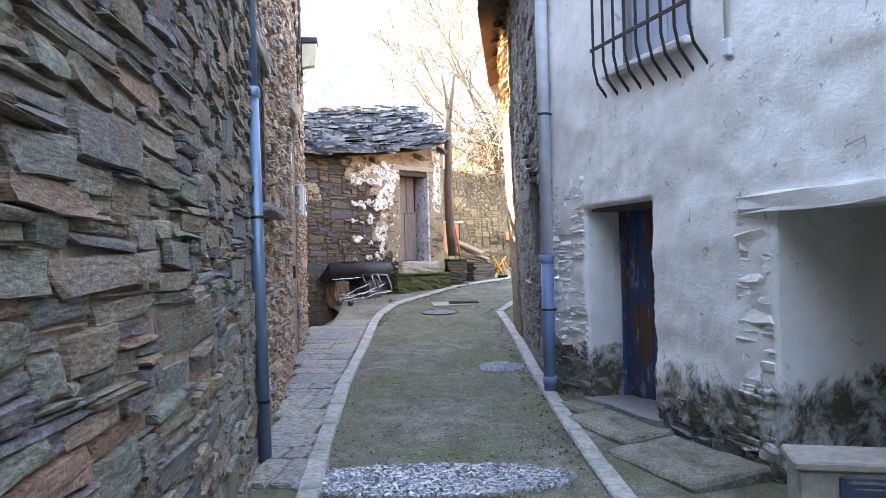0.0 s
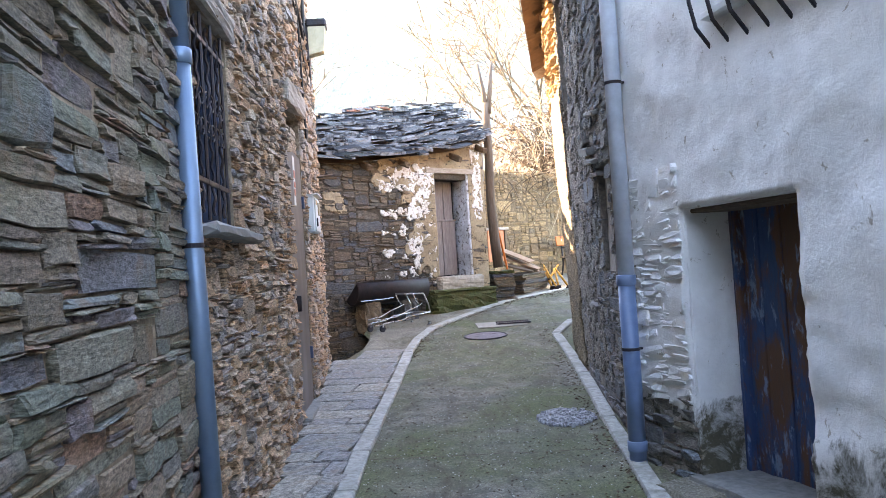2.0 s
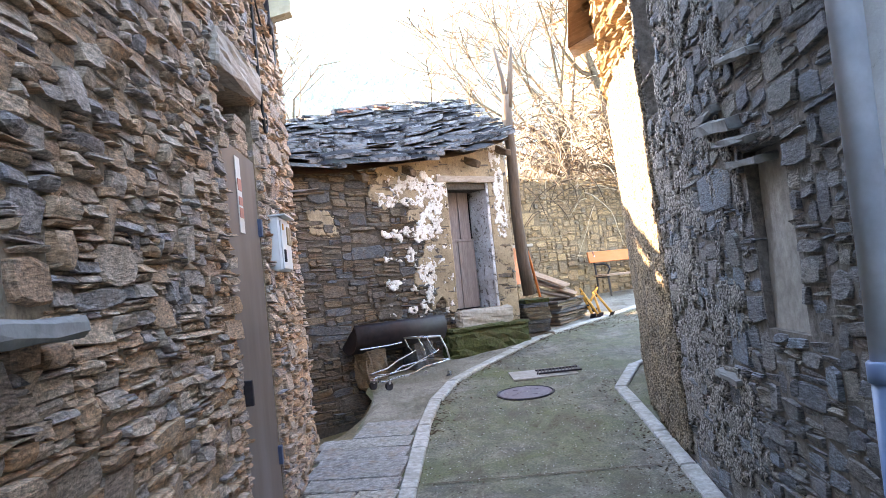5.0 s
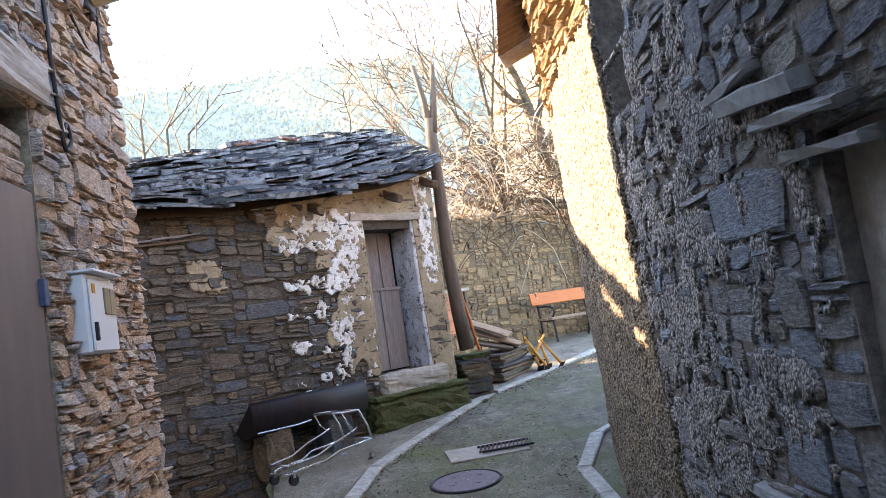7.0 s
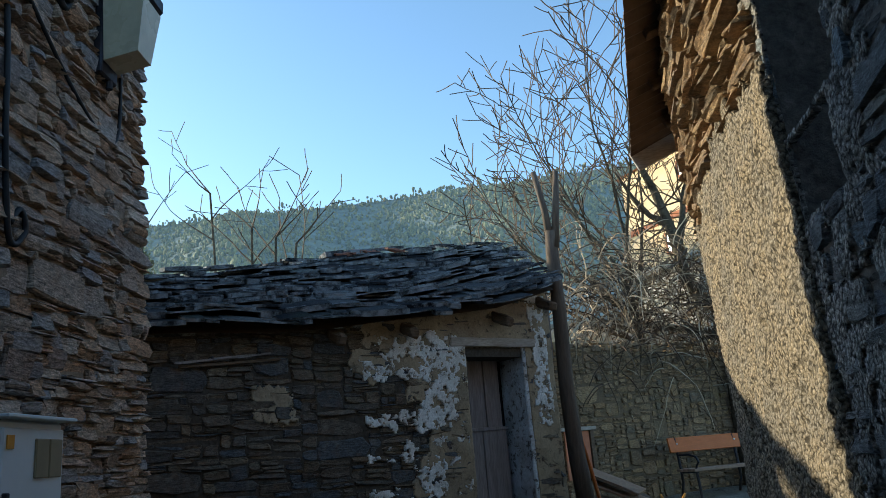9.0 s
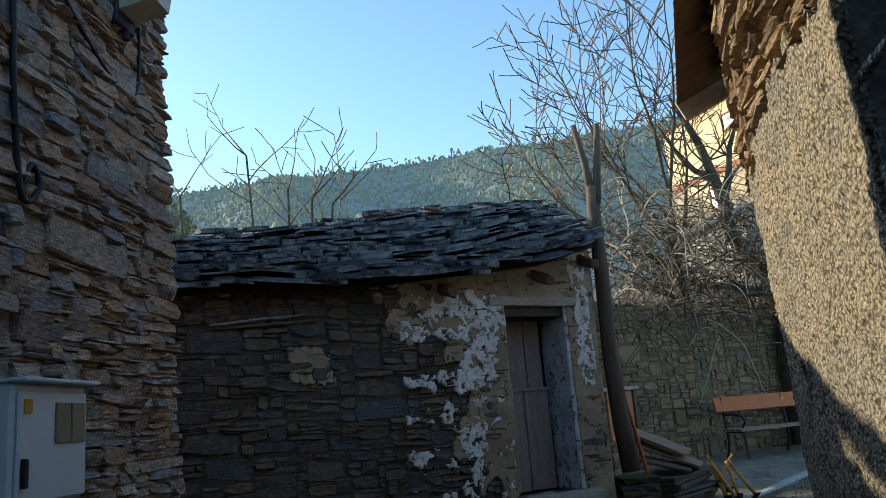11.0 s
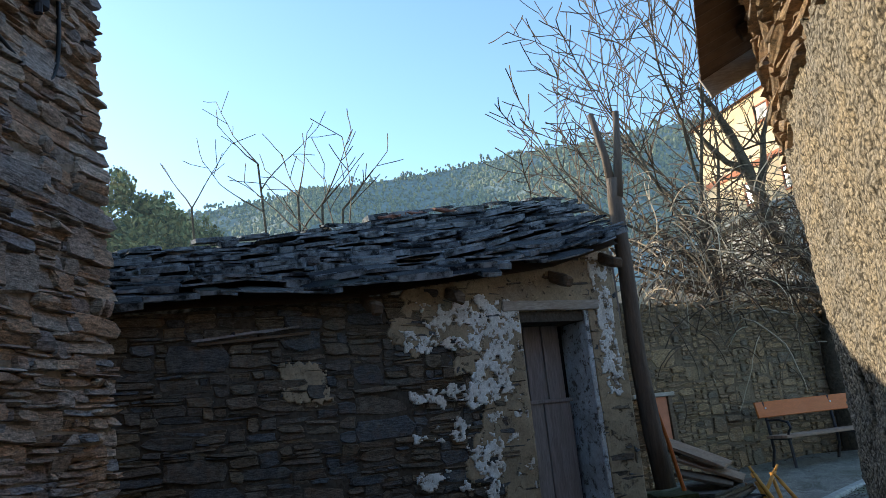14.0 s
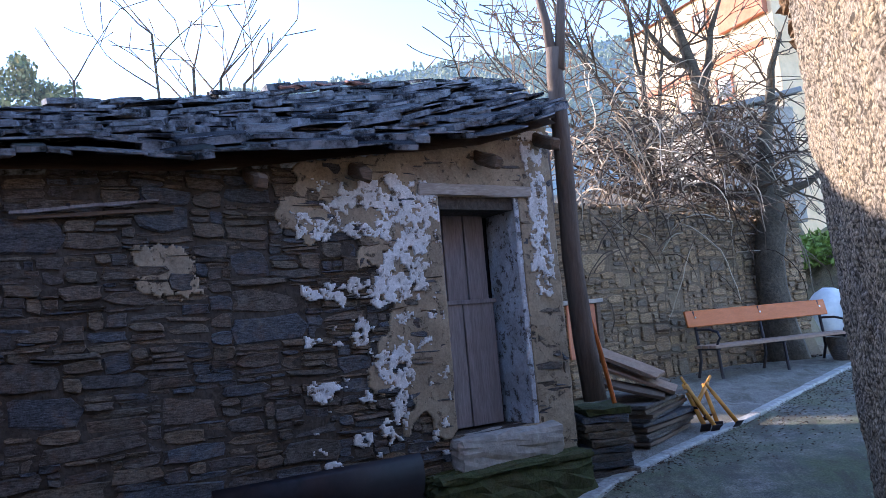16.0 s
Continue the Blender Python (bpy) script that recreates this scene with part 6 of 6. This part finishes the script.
for i, (y, z, w_, h_, d_) in enumerate(((7.95, 1.76, 0.7, 1.0, 0.07),)):
    ob = part("niche_back", rough_box((w_, 0.04, h_), 640 + i, 0.008, 3, 0.01), M["cement"], wall_right)
    ob.matrix_basis = on(R_HOUSE, UR(y), z, -d_)

# ---- bare trees and brambles ----
def grow(r, start, direction, length, radius, depth, out, spread=0.55, lift=0.15, splits=(2, 4)):
    pts, radii = [start.copy()], [radius]
    d = direction.normalized()
    n_ = 5
    for i in range(n_):
        d = (d + Vector((r.gauss(0, 1), r.gauss(0, 1), r.gauss(0, 1))) * 0.16 + Vector((0, 0, lift * 0.3))).normalized()
        pts.append(pts[-1] + d * length / n_)
        radii.append(radius * (1 - 0.45 * (i + 1) / n_))
    out.append((pts, radii))
    if depth <= 0:
        return
    for _ in range(r.randint(*splits)):
        i = r.randint(2, n_)
        nd_ = (d + Vector((r.gauss(0, spread), r.gauss(0, spread), r.gauss(0, spread) + lift))).normalized()
        grow(r, pts[i], nd_, length * r.uniform(0.55, 0.8), radii[i] * r.uniform(0.5, 0.7), depth - 1, out, spread, lift, splits)


def shoot(r, start, direction, length, radius, depth, out, step=0.16, rise=0.10):
    """A limb that bends upwards, with shoots set on it left and right in turn."""
    d = direction.normalized()
    n_ = max(3, int(length / step))
    pts, radii = [start.copy()], [radius]
    turn_ = r.uniform(0, 6.28)
    for i in range(n_):
        d = (d + Vector((r.gauss(0, 0.09), r.gauss(0, 0.09), r.gauss(rise * 0.6, 0.07)))).normalized()
        pts.append(pts[-1] + d * length / n_)
        radii.append(radius * (1 - 0.85 * (i + 1) / n_))
        if depth and i >= n_ * 0.25 and r.random() < 0.85:
            side = d.orthogonal().normalized()
            turn_ += 2.4 + r.uniform(-0.5, 0.5)
            side = side * math.cos(turn_) + d.cross(side) * math.sin(turn_)
            q = (d * r.uniform(0.6, 1.0) + side * r.uniform(0.55, 0.95)).normalized()
            shoot(r, pts[-1], q, length * r.uniform(0.22, 0.42), radii[-1] * 0.6, depth - 1, out, step * 0.75, rise)
    out.append((pts, radii))


def branches(limbs, big, parent, name_big, name_small, mat_big, mat_small, thin=0.0065):
    a, b = bmesh.new(), bmesh.new()
    for pts, radii in limbs:
        if radii[0] > big:
            tube(a, pts, 0, 8, radii=radii, cap=False)
        else:
            tube(b, pts, 0, 3, radii=[max(q, thin) for q in radii], cap=False)
    if len(a.verts):
        part(name_big, a, mat_big, parent, smooth=True)
    else:
        a.free()
    tagged(part(name_small, b, mat_small, parent), kind="stuff")


r = random.Random(12)
TX, TY, TZ = 3.33, 22.70, ground_z(22.70)
tree = thing("bare_tree", "leafless tree with a crooked mossy trunk and tangled twigs", "tree", at=(TX, TY, TZ))


def limb_path(*xz):
    """Points of a limb given by their place along the wall and their height."""
    return [Vector((x - TX, 0.12 * noise.noise(Vector((x * 2, z * 2, 1))), z - TZ)) for x, z in xz]


limbs = []
main = [
    (limb_path((3.42, 1.05), (3.34, 1.7), (3.30, 2.3), (3.30, 2.8), (3.43, 3.4), (3.38, 3.85), (3.30, 4.2)), [0.34, 0.28, 0.25, 0.24, 0.24, 0.21, 0.17]),
    (limb_path((3.32, 4.1), (3.10, 4.42), (2.87, 4.6), (2.62, 5.04), (2.58, 5.65), (2.48, 6.18), (2.3, 6.84), (2.09, 7.41), (1.9, 7.9)), [0.17, 0.15, 0.14, 0.12, 0.11, 0.10, 0.08, 0.06, 0.03]),
    (limb_path((3.38, 3.9), (3.45, 4.4), (3.47, 4.75), (3.64, 5.26), (3.72, 5.9), (3.95, 6.5)), [0.16, 0.14, 0.12, 0.09, 0.06, 0.03]),
    (limb_path((3.36, 3.75), (3.7, 3.84), (4.04, 3.94), (4.35, 4.15), (4.5, 4.5)), [0.09, 0.08, 0.06, 0.045, 0.02]),
    (limb_path((3.25, 3.75), (2.85, 3.9), (2.4, 4.05), (2.0, 4.1), (1.6, 4.25), (1.2, 4.5)), [0.10, 0.085, 0.075, 0.06, 0.045, 0.025]),
    (limb_path((2.58, 5.6), (2.75, 6.1), (2.85, 6.7), (3.1, 7.3)), [0.08, 0.065, 0.05, 0.025]),
    (limb_path((2.50, 6.1), (2.15, 6.35), (1.85, 6.75), (1.6, 7.3)), [0.07, 0.055, 0.04, 0.02]),
]
limbs += main
for pts, radii in main[1:]:
    for i in range(1, len(pts)):
        for _ in range(3):
            q = pts[i - 1].lerp(pts[i], r.random())
            d = Vector((r.gauss(0, 0.8), r.gauss(0, 0.6), r.gauss(0.15, 0.6)))
            grow(r, q, d, r.uniform(0.45, 1.0), min(0.026, radii[i] * 0.5), 2, limbs, 0.6, 0.05, (2, 3))
branches(limbs, 0.03, tree, "trunk", "crown", M["bark"], M["twig"], 0.008)

r = random.Random(14)
tr2 = thing("bare_tree", "leafless fig-like tree with many upswept dark shoots", "tree", at=(1.55, 22.35, 2.85))
limbs = [([Vector((0.1, 0, -0.3)), Vector((0.05, 0, 0.6)), Vector((0, 0, 1.2)), Vector((-0.05, 0, 1.9))], [0.13, 0.12, 0.11, 0.09])]
for tx, tz, ty, z0 in ((-3.1, 4.3, 0.0, 1.1), (-2.5, 4.8, 0.3, 1.5), (-1.8, 5.7, -0.2, 1.7), (-1.4, 6.4, 0.3, 1.9), (-0.35, 6.8, 0.0, 1.9), (0.25, 6.7, -0.3, 1.9), (-2.9, 3.0, 0.2, 1.0), (-2.3, 2.8, -0.3, 1.2), (1.1, 5.9, 0.1, 1.5), (-0.9, 6.2, 0.5, 1.7), (-2.2, 4.6, -0.4, 1.4)):
    v = Vector((tx, ty, tz - z0))
    shoot(r, Vector((0, 0, z0)), v.normalized() - Vector((0, 0, 0.22)), v.length * 1.02, 0.042, 2, limbs, 0.24, 0.055)
branches(limbs, 0.022, tr2, "trunk", "crown", M["bark"], M["twig"], 0.011)

r = random.Random(16)
bm = bmesh.new()
for _ in range(1050):
    x = r.uniform(0.25, 3.9)
    y = 20.55 + (x - 0.2) * 0.7 + r.uniform(-0.7, 1.2)
    p = Vector((x, y, min(6.0, max(2.9, r.gauss(4.4, 0.7)))))
    d = Vector((r.gauss(0, 1), r.gauss(0, 0.5), r.gauss(0.35, 0.7))).normalized()
    pts = [p.copy()]
    ln, droop = r.uniform(0.4, 1.5), r.uniform(0.08, 0.38)
    for i in range(8):   # arching out, then hanging
        d = (d + Vector((r.gauss(0, 0.13), r.gauss(0, 0.12), r.gauss(-droop, 0.10)))).normalized()
        pts.append(pts[-1] + d * ln / 8)
    w = r.uniform(0.7, 1.2)
    tube(bm, pts, 0, 3, radii=[q * w for q in (0.012, 0.0115, 0.011, 0.0105, 0.010, 0.009, 0.008, 0.007, 0.006)], cap=False)
k = Nodes("dry_brambles", 0.85, spec=0.2)
M["bramble"] = k.done(k.ramp(k.n("ShaderNodeNewGeometry").outputs["Random Per Island"], [(0.1, (0.06, 0.042, 0.03)), (0.45, (0.18, 0.13, 0.09)), (0.75, (0.36, 0.28, 0.19)), (1.0, (0.5, 0.42, 0.31))]))
tagged(part("brambles", bm, M["bramble"]), "dense dry bramble tangle hanging over the wall", "brambles", kind="stuff")

r = random.Random(18)
SAPLINGS = (
    (20.6, (-5.95, 4.3), (-6.25, 7.3), ((-6.7, 8.75), (-7.05, 8.05), (-5.35, 8.1), (-7.6, 7.6))),
    (20.4, (-7.55, 4.2), (-7.75, 6.6), ((-8.1, 7.75), (-7.1, 7.85))),
    (18.9, (-4.55, 4.4), (-4.45, 5.9), ((-4.45, 6.95), (-4.9, 6.6), (-4.2, 6.5), (-5.2, 6.3))),
    (18.6, (-4.05, 4.4), (-3.85, 5.6), ((-3.65, 6.75), (-3.3, 6.45), (-4.1, 6.7), (-4.35, 6.2))),
    (18.4, (-3.75, 4.3), (-3.4, 5.4), ((-2.85, 6.35), (-2.95, 6.0), (-3.2, 6.4), (-3.5, 6.2))),
)
for yy, foot, fork, tips in SAPLINGS:
    foot, fork, *tips = [(-5.3 + (x + 5.3) * 0.85, 4.3 + (z - 4.3) * 0.97) for x, z in (foot, fork, *tips)]
    sp = thing("bare_sapling", "thin leafless sapling rising behind the shed roof", "sapling", "saplings behind the shed", at=(foot[0], yy, 0.3))
    limbs = []
    top = Vector((fork[0] - foot[0], 0, fork[1] - 0.3))
    stem = [Vector((top.x * (k / 6) ** 2 + 0.04 * noise.noise(Vector((foot[0], k, 0))), 0, top.z * k / 6)) for k in range(7)]
    limbs.append((stem, [0.032, 0.030, 0.028, 0.026, 0.024, 0.022, 0.02]))
    for j, (tx, tz) in enumerate(tips):
        q = stem[6] if j < 2 else stem[5].lerp(stem[6], r.uniform(0.0, 0.7))
        v = Vector((tx - foot[0], r.uniform(-0.3, 0.3), tz - 0.3)) - q
        shoot(r, q, v.normalized() + Vector((0.3 * (1 if v.x > 0 else -1), 0, -0.1)), v.length * 1.03, 0.017, 1, limbs, 0.22, 0.05)
    branches(limbs, 0.018, sp, "stem", "crown", M["bark"], M["twig"], 0.0075)

r = random.Random(19)
bm = bmesh.new()
bank = bmesh.new()
bmesh.ops.create_icosphere(bank, subdivisions=5, radius=1)
for v in bank.verts:
    q = v.co.copy()
    v.co = Vector((q.x * 1.5, q.y * 0.9, q.z * 1.75)) * (1 + 0.16 * noise.noise(q * 1.7) + 0.07 * noise.noise(q * 5.3) + 0.04 * noise.noise(q * 13))
tagged(part("earth_bank", bank, M["earth"], smooth=True), "bare brown earth bank under a green shrub", "bank", kind="structure").matrix_basis = pose(5.7, 27.9, 1.25)
for _ in range(2600):
    a, q = r.uniform(0, 6.28), math.sqrt(r.random())
    x, y = 5.6 + 1.15 * q * math.cos(a), 27.7 + 0.8 * q * math.sin(a)
    c = Vector((x, y, 2.75 + (1.0 - 0.5 * q) * r.random() * (0.9 + 0.4 * noise.noise(Vector((x * 2, y * 2, 0))))))
    a, b = Vector((r.gauss(0, 1), r.gauss(0, 1), r.gauss(0, 1))).normalized() * 0.09, Vector((r.gauss(0, 1), r.gauss(0, 1), r.gauss(0, 1))).normalized() * 0.04
    bm.faces.new([bm.verts.new(c + q_) for q_ in (-a, b, a, -b)])
M["leaf"] = plain_material("bright_green_leaves", (0.17, 0.24, 0.04), 0.6, vary=0.4, scale=3, bump=0.1, second=(0.26, 0.27, 0.06))
tagged(part("shrub_leaves", bm, M["leaf"]), "sunlit bright green shrub on the bank", "shrub", kind="stuff")

# ---- house on the terrace ----
fh = thing("far_house", "sunlit ochre rendered house behind the trees", "house", at=(4.3, 47.0, 0), rz=-57)
part("wall", boxes(((4.2, 3.0, 9.65), (8.4, 6.0, 11.3)), bevel=0.02), M["house_yellow"], fh)
part("balcony_front", boxes(((7.0, -0.10, 14.1), (2.4, 0.3, 1.8)), bevel=0.02), M["house_red"], fh, "red brick balcony front")
part("brick_band", boxes(((4.0, -0.03, 12.2), (7.6, 0.10, 0.28)), bevel=0.01), M["house_red"], fh, "red brick band between the storeys")
bm = bmesh.new()
vs = [bm.verts.new(p) for p in ((-0.3, -0.2, 15.3), (8.7, -0.2, 15.3), (8.7, 6.4, 15.3), (-0.3, 6.4, 15.3), (-0.3, 3.0, 15.9), (8.7, 3.0, 15.9))]
for f in ((0, 1, 5, 4), (2, 3, 4, 5), (0, 4, 3), (1, 2, 5), (0, 3, 2, 1)):
    bm.faces.new([vs[i] for i in f])
part("roof", bm, M["tile"], fh)
for x, z, w_, h_ in ((4.7, 14.25, 0.85, 0.75), (3.2, 11.0, 0.85, 1.0), (5.6, 11.0, 0.85, 1.0)):
    wn_ = part("window", boxes(((x, -0.02, z), (w_, 0.06, h_))), M["glass_and_shade"], fh)
    part("frame", boxes(((x, -0.05, z + h_ / 2), (w_ + 0.1, 0.08, 0.07)), ((x, -0.05, z - h_ / 2), (w_ + 0.1, 0.08, 0.07)), ((x - w_ / 2, -0.05, z), (0.07, 0.08, h_)), ((x + w_ / 2, -0.05, z), (0.07, 0.08, h_))), M["house_red"], wn_)
lh = thing("stone_outhouse", "low pale outhouse with a slate roof on the terrace", "house", at=(4.5, 30.8, 0), rz=-62)
part("wall", boxes(((0, 0, 5.5), (2.8, 2.4, 3.0)), bevel=0.03), M["cement"], lh)
part("roof", boxes(((0, -0.1, 7.1), (3.2, 3.0, 0.14), Euler((radians(12), 0, 0)).to_matrix()), bevel=0.02), M["slab_grey"], lh)

# ---- the far hillside ----
def hill_z(x, y):
    f = max(0.0, (y - 90) / 410)
    a = x / y
    ridge = 174 + 5 * noise.noise(Vector((x * 0.012, 0, 3))) + 4 * max(0.0, (-x - 150) / 300)
    spurs = 20 * math.exp(-((a + 0.42) / 0.08) ** 2) - 22 * math.exp(-((a + 0.25) / 0.07) ** 2) + 12 * math.exp(-((a + 0.06) / 0.10) ** 2)
    rough = 12 * noise.noise(Vector((x * 0.02, y * 0.008, 1))) + 6 * noise.noise(Vector((x * 0.045, y * 0.02, 5)))
    return -6 + (ridge + 6) * f ** 1.2 + (spurs + rough) * max(0.0, f * (1.0 - f)) * 3.6


# pale base colour already stands in for part of the air's haze
M["wood_far"] = plain_material("wooded_slope", (0.17, 0.20, 0.17), 0.95, vary=0.35, scale=0.16, second=(0.20, 0.20, 0.12), bump=0.5, dist=1.0)
bm = bmesh.new()
hx, hy = np.linspace(-620, 420, 105), np.linspace(90, 560, 48)
g = [[bm.verts.new((x, y, hill_z(x, y) if y < 505 else hill_z(x, 505) - (y - 505) * 0.8)) for x in hx] for y in hy]
for a, b in zip(g, g[1:]):
    for i in range(len(hx) - 1):
        bm.faces.new((a[i], a[i + 1], b[i + 1], b[i]))
def haze_glow(m, strength):
    """Makes a far surface glow faint blue itself, in place of haze in the air."""
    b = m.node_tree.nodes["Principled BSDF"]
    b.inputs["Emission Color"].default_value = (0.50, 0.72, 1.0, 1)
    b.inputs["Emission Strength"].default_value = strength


haze_glow(M["wood_far"], 0.04)
hill = tagged(part("hillside", bm, M["wood_far"], smooth=True), "wooded hillside across the valley with a haze-blue glow", "hill", kind="structure")


def clump_mesh(seed, tall=1.0, blobs=5, jag=0.35, cuts=2):
    """A tree crown seen from far: several ragged lobes."""
    r = random.Random(seed)
    vs, fs = [], []
    for _ in range(blobs):
        bm = bmesh.new()
        bmesh.ops.create_icosphere(bm, subdivisions=cuts, radius=1.0)
        c = Vector((r.uniform(-0.45, 0.45), r.uniform(-0.45, 0.45), r.uniform(0.2, 1.0) * tall))
        s = r.uniform(0.3, 0.55)
        base = len(vs)
        for v in bm.verts:
            k = 1 + jag * noise.noise(v.co * 2.3 + Vector((seed, _, 0))) + r.uniform(-0.5, 0.5) * jag
            vs.append(tuple(c + Vector((v.co.x * s, v.co.y * s, v.co.z * s * (0.8 + 0.4 * tall))) * k))
        fs += [tuple(v.index + base for v in f.verts) for f in bm.faces]
        bm.free()
    return np.array(vs), fs


def scatter(name, spots, shapes, material, label, category):
    vs, fs, n = [], [], 0
    r = random.Random(len(spots))
    for x, y, z, s in spots:
        v, f = shapes[r.randrange(len(shapes))]
        a = r.uniform(0, 6.28)
        c, d = math.cos(a), math.sin(a)
        w = v @ np.array([[c, -d, 0], [d, c, 0], [0, 0, r.uniform(0.8, 1.3)]]).T * s + np.array([x, y, z])
        vs.append(w)
        fs += [tuple(i + n for i in q) for q in f]
        n += len(v)
    return tagged(mesh_object(name, np.vstack(vs), fs, material), label, category, kind="stuff")


def foliage(name, cols, rough=0.8):
    k = Nodes(name, rough, spec=0.2)
    col = k.ramp(k.n("ShaderNodeNewGeometry").outputs["Random Per Island"], [((i + 0.5) / len(cols), c) for i, c in enumerate(cols)])
    a = k.noise(k.coord(True), 0.9, 4, 0.7)
    return k.done(k.mix(1.0, col, grey_ramp(k, a, 0.6, 1.4, 0.3, 0.7), "MULTIPLY"))


M["pine"] = foliage("far_trees", [(0.19, 0.20, 0.13), (0.24, 0.24, 0.12), (0.15, 0.17, 0.12), (0.28, 0.26, 0.13), (0.13, 0.15, 0.11)])
# far trees emit blue as well, painted haze over the wood
haze_glow(M["pine"], 0.036)
rnd = random.Random(5)
spots = []
for _ in range(15000):
    y = rnd.uniform(230, 500)
    x = rnd.uniform(-0.8 * y, 0.32 * y)
    spots.append((x, y, hill_z(x, y) - 0.9, rnd.uniform(0.9, 2.1)))
for _ in range(520):
    x = rnd.uniform(-420, 170)
    spots.append((x, rnd.uniform(488, 504), hill_z(x, 500) - 1.8, rnd.uniform(0.8, 2.4)))
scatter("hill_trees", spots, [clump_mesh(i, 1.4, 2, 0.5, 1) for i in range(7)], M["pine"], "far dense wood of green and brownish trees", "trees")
M["bush"] = foliage("valley_trees", [(0.15, 0.16, 0.065), (0.25, 0.23, 0.09), (0.10, 0.12, 0.05), (0.34, 0.29, 0.11), (0.07, 0.09, 0.05), (0.20, 0.185, 0.075)])

# weaker blue emission on the valley trees, again for haze
haze_glow(M["bush"], 0.010)


def leaf_crown(seed, lobes, leaves, size, tall):
    """A crown of lobes, each a loose shell of small leaf sprays."""
    r = random.Random(seed)
    vs, fs = [], []
    for _ in range(lobes):
        a, q = r.uniform(0, 6.28), math.sqrt(r.random())
        c = Vector((0.75 * q * math.cos(a), 0.75 * q * math.sin(a), tall * (1.0 - 0.65 * q) * r.uniform(0.55, 1.0)))
        s_ = r.uniform(0.28, 0.48)
        for _ in range(leaves):
            d = Vector((r.gauss(0, 1), r.gauss(0, 1), r.gauss(0.25, 1))).normalized()
            p = c + d * s_ * r.uniform(0.55, 1.08)
            u = Vector((r.gauss(0, 1), r.gauss(0, 1), r.gauss(0, 1))).normalized() * size * r.uniform(0.5, 1.3)
            w = d.cross(u).normalized() * size * r.uniform(0.3, 0.8)
            n = len(vs)
            vs += [tuple(p - u), tuple(p + w), tuple(p + u), tuple(p - w)]
            fs.append((n, n + 1, n + 2, n + 3))
    return np.array(vs), fs


spots = []
for _ in range(170):
    y = rnd.uniform(46, 84)
    a = rnd.uniform(-0.95, -0.50)
    top = 2.1 + (y - 9) * interp(a, [-0.95, -0.77, -0.68, -0.61, -0.56, -0.50], [0.50, 0.465, 0.42, 0.365, 0.32, 0.24])
    s_ = rnd.uniform(1.7, 3.0)
    spots.append((a * (y - 9), y, top - rnd.random() ** 1.5 * 14 - 1.9 * s_, s_))
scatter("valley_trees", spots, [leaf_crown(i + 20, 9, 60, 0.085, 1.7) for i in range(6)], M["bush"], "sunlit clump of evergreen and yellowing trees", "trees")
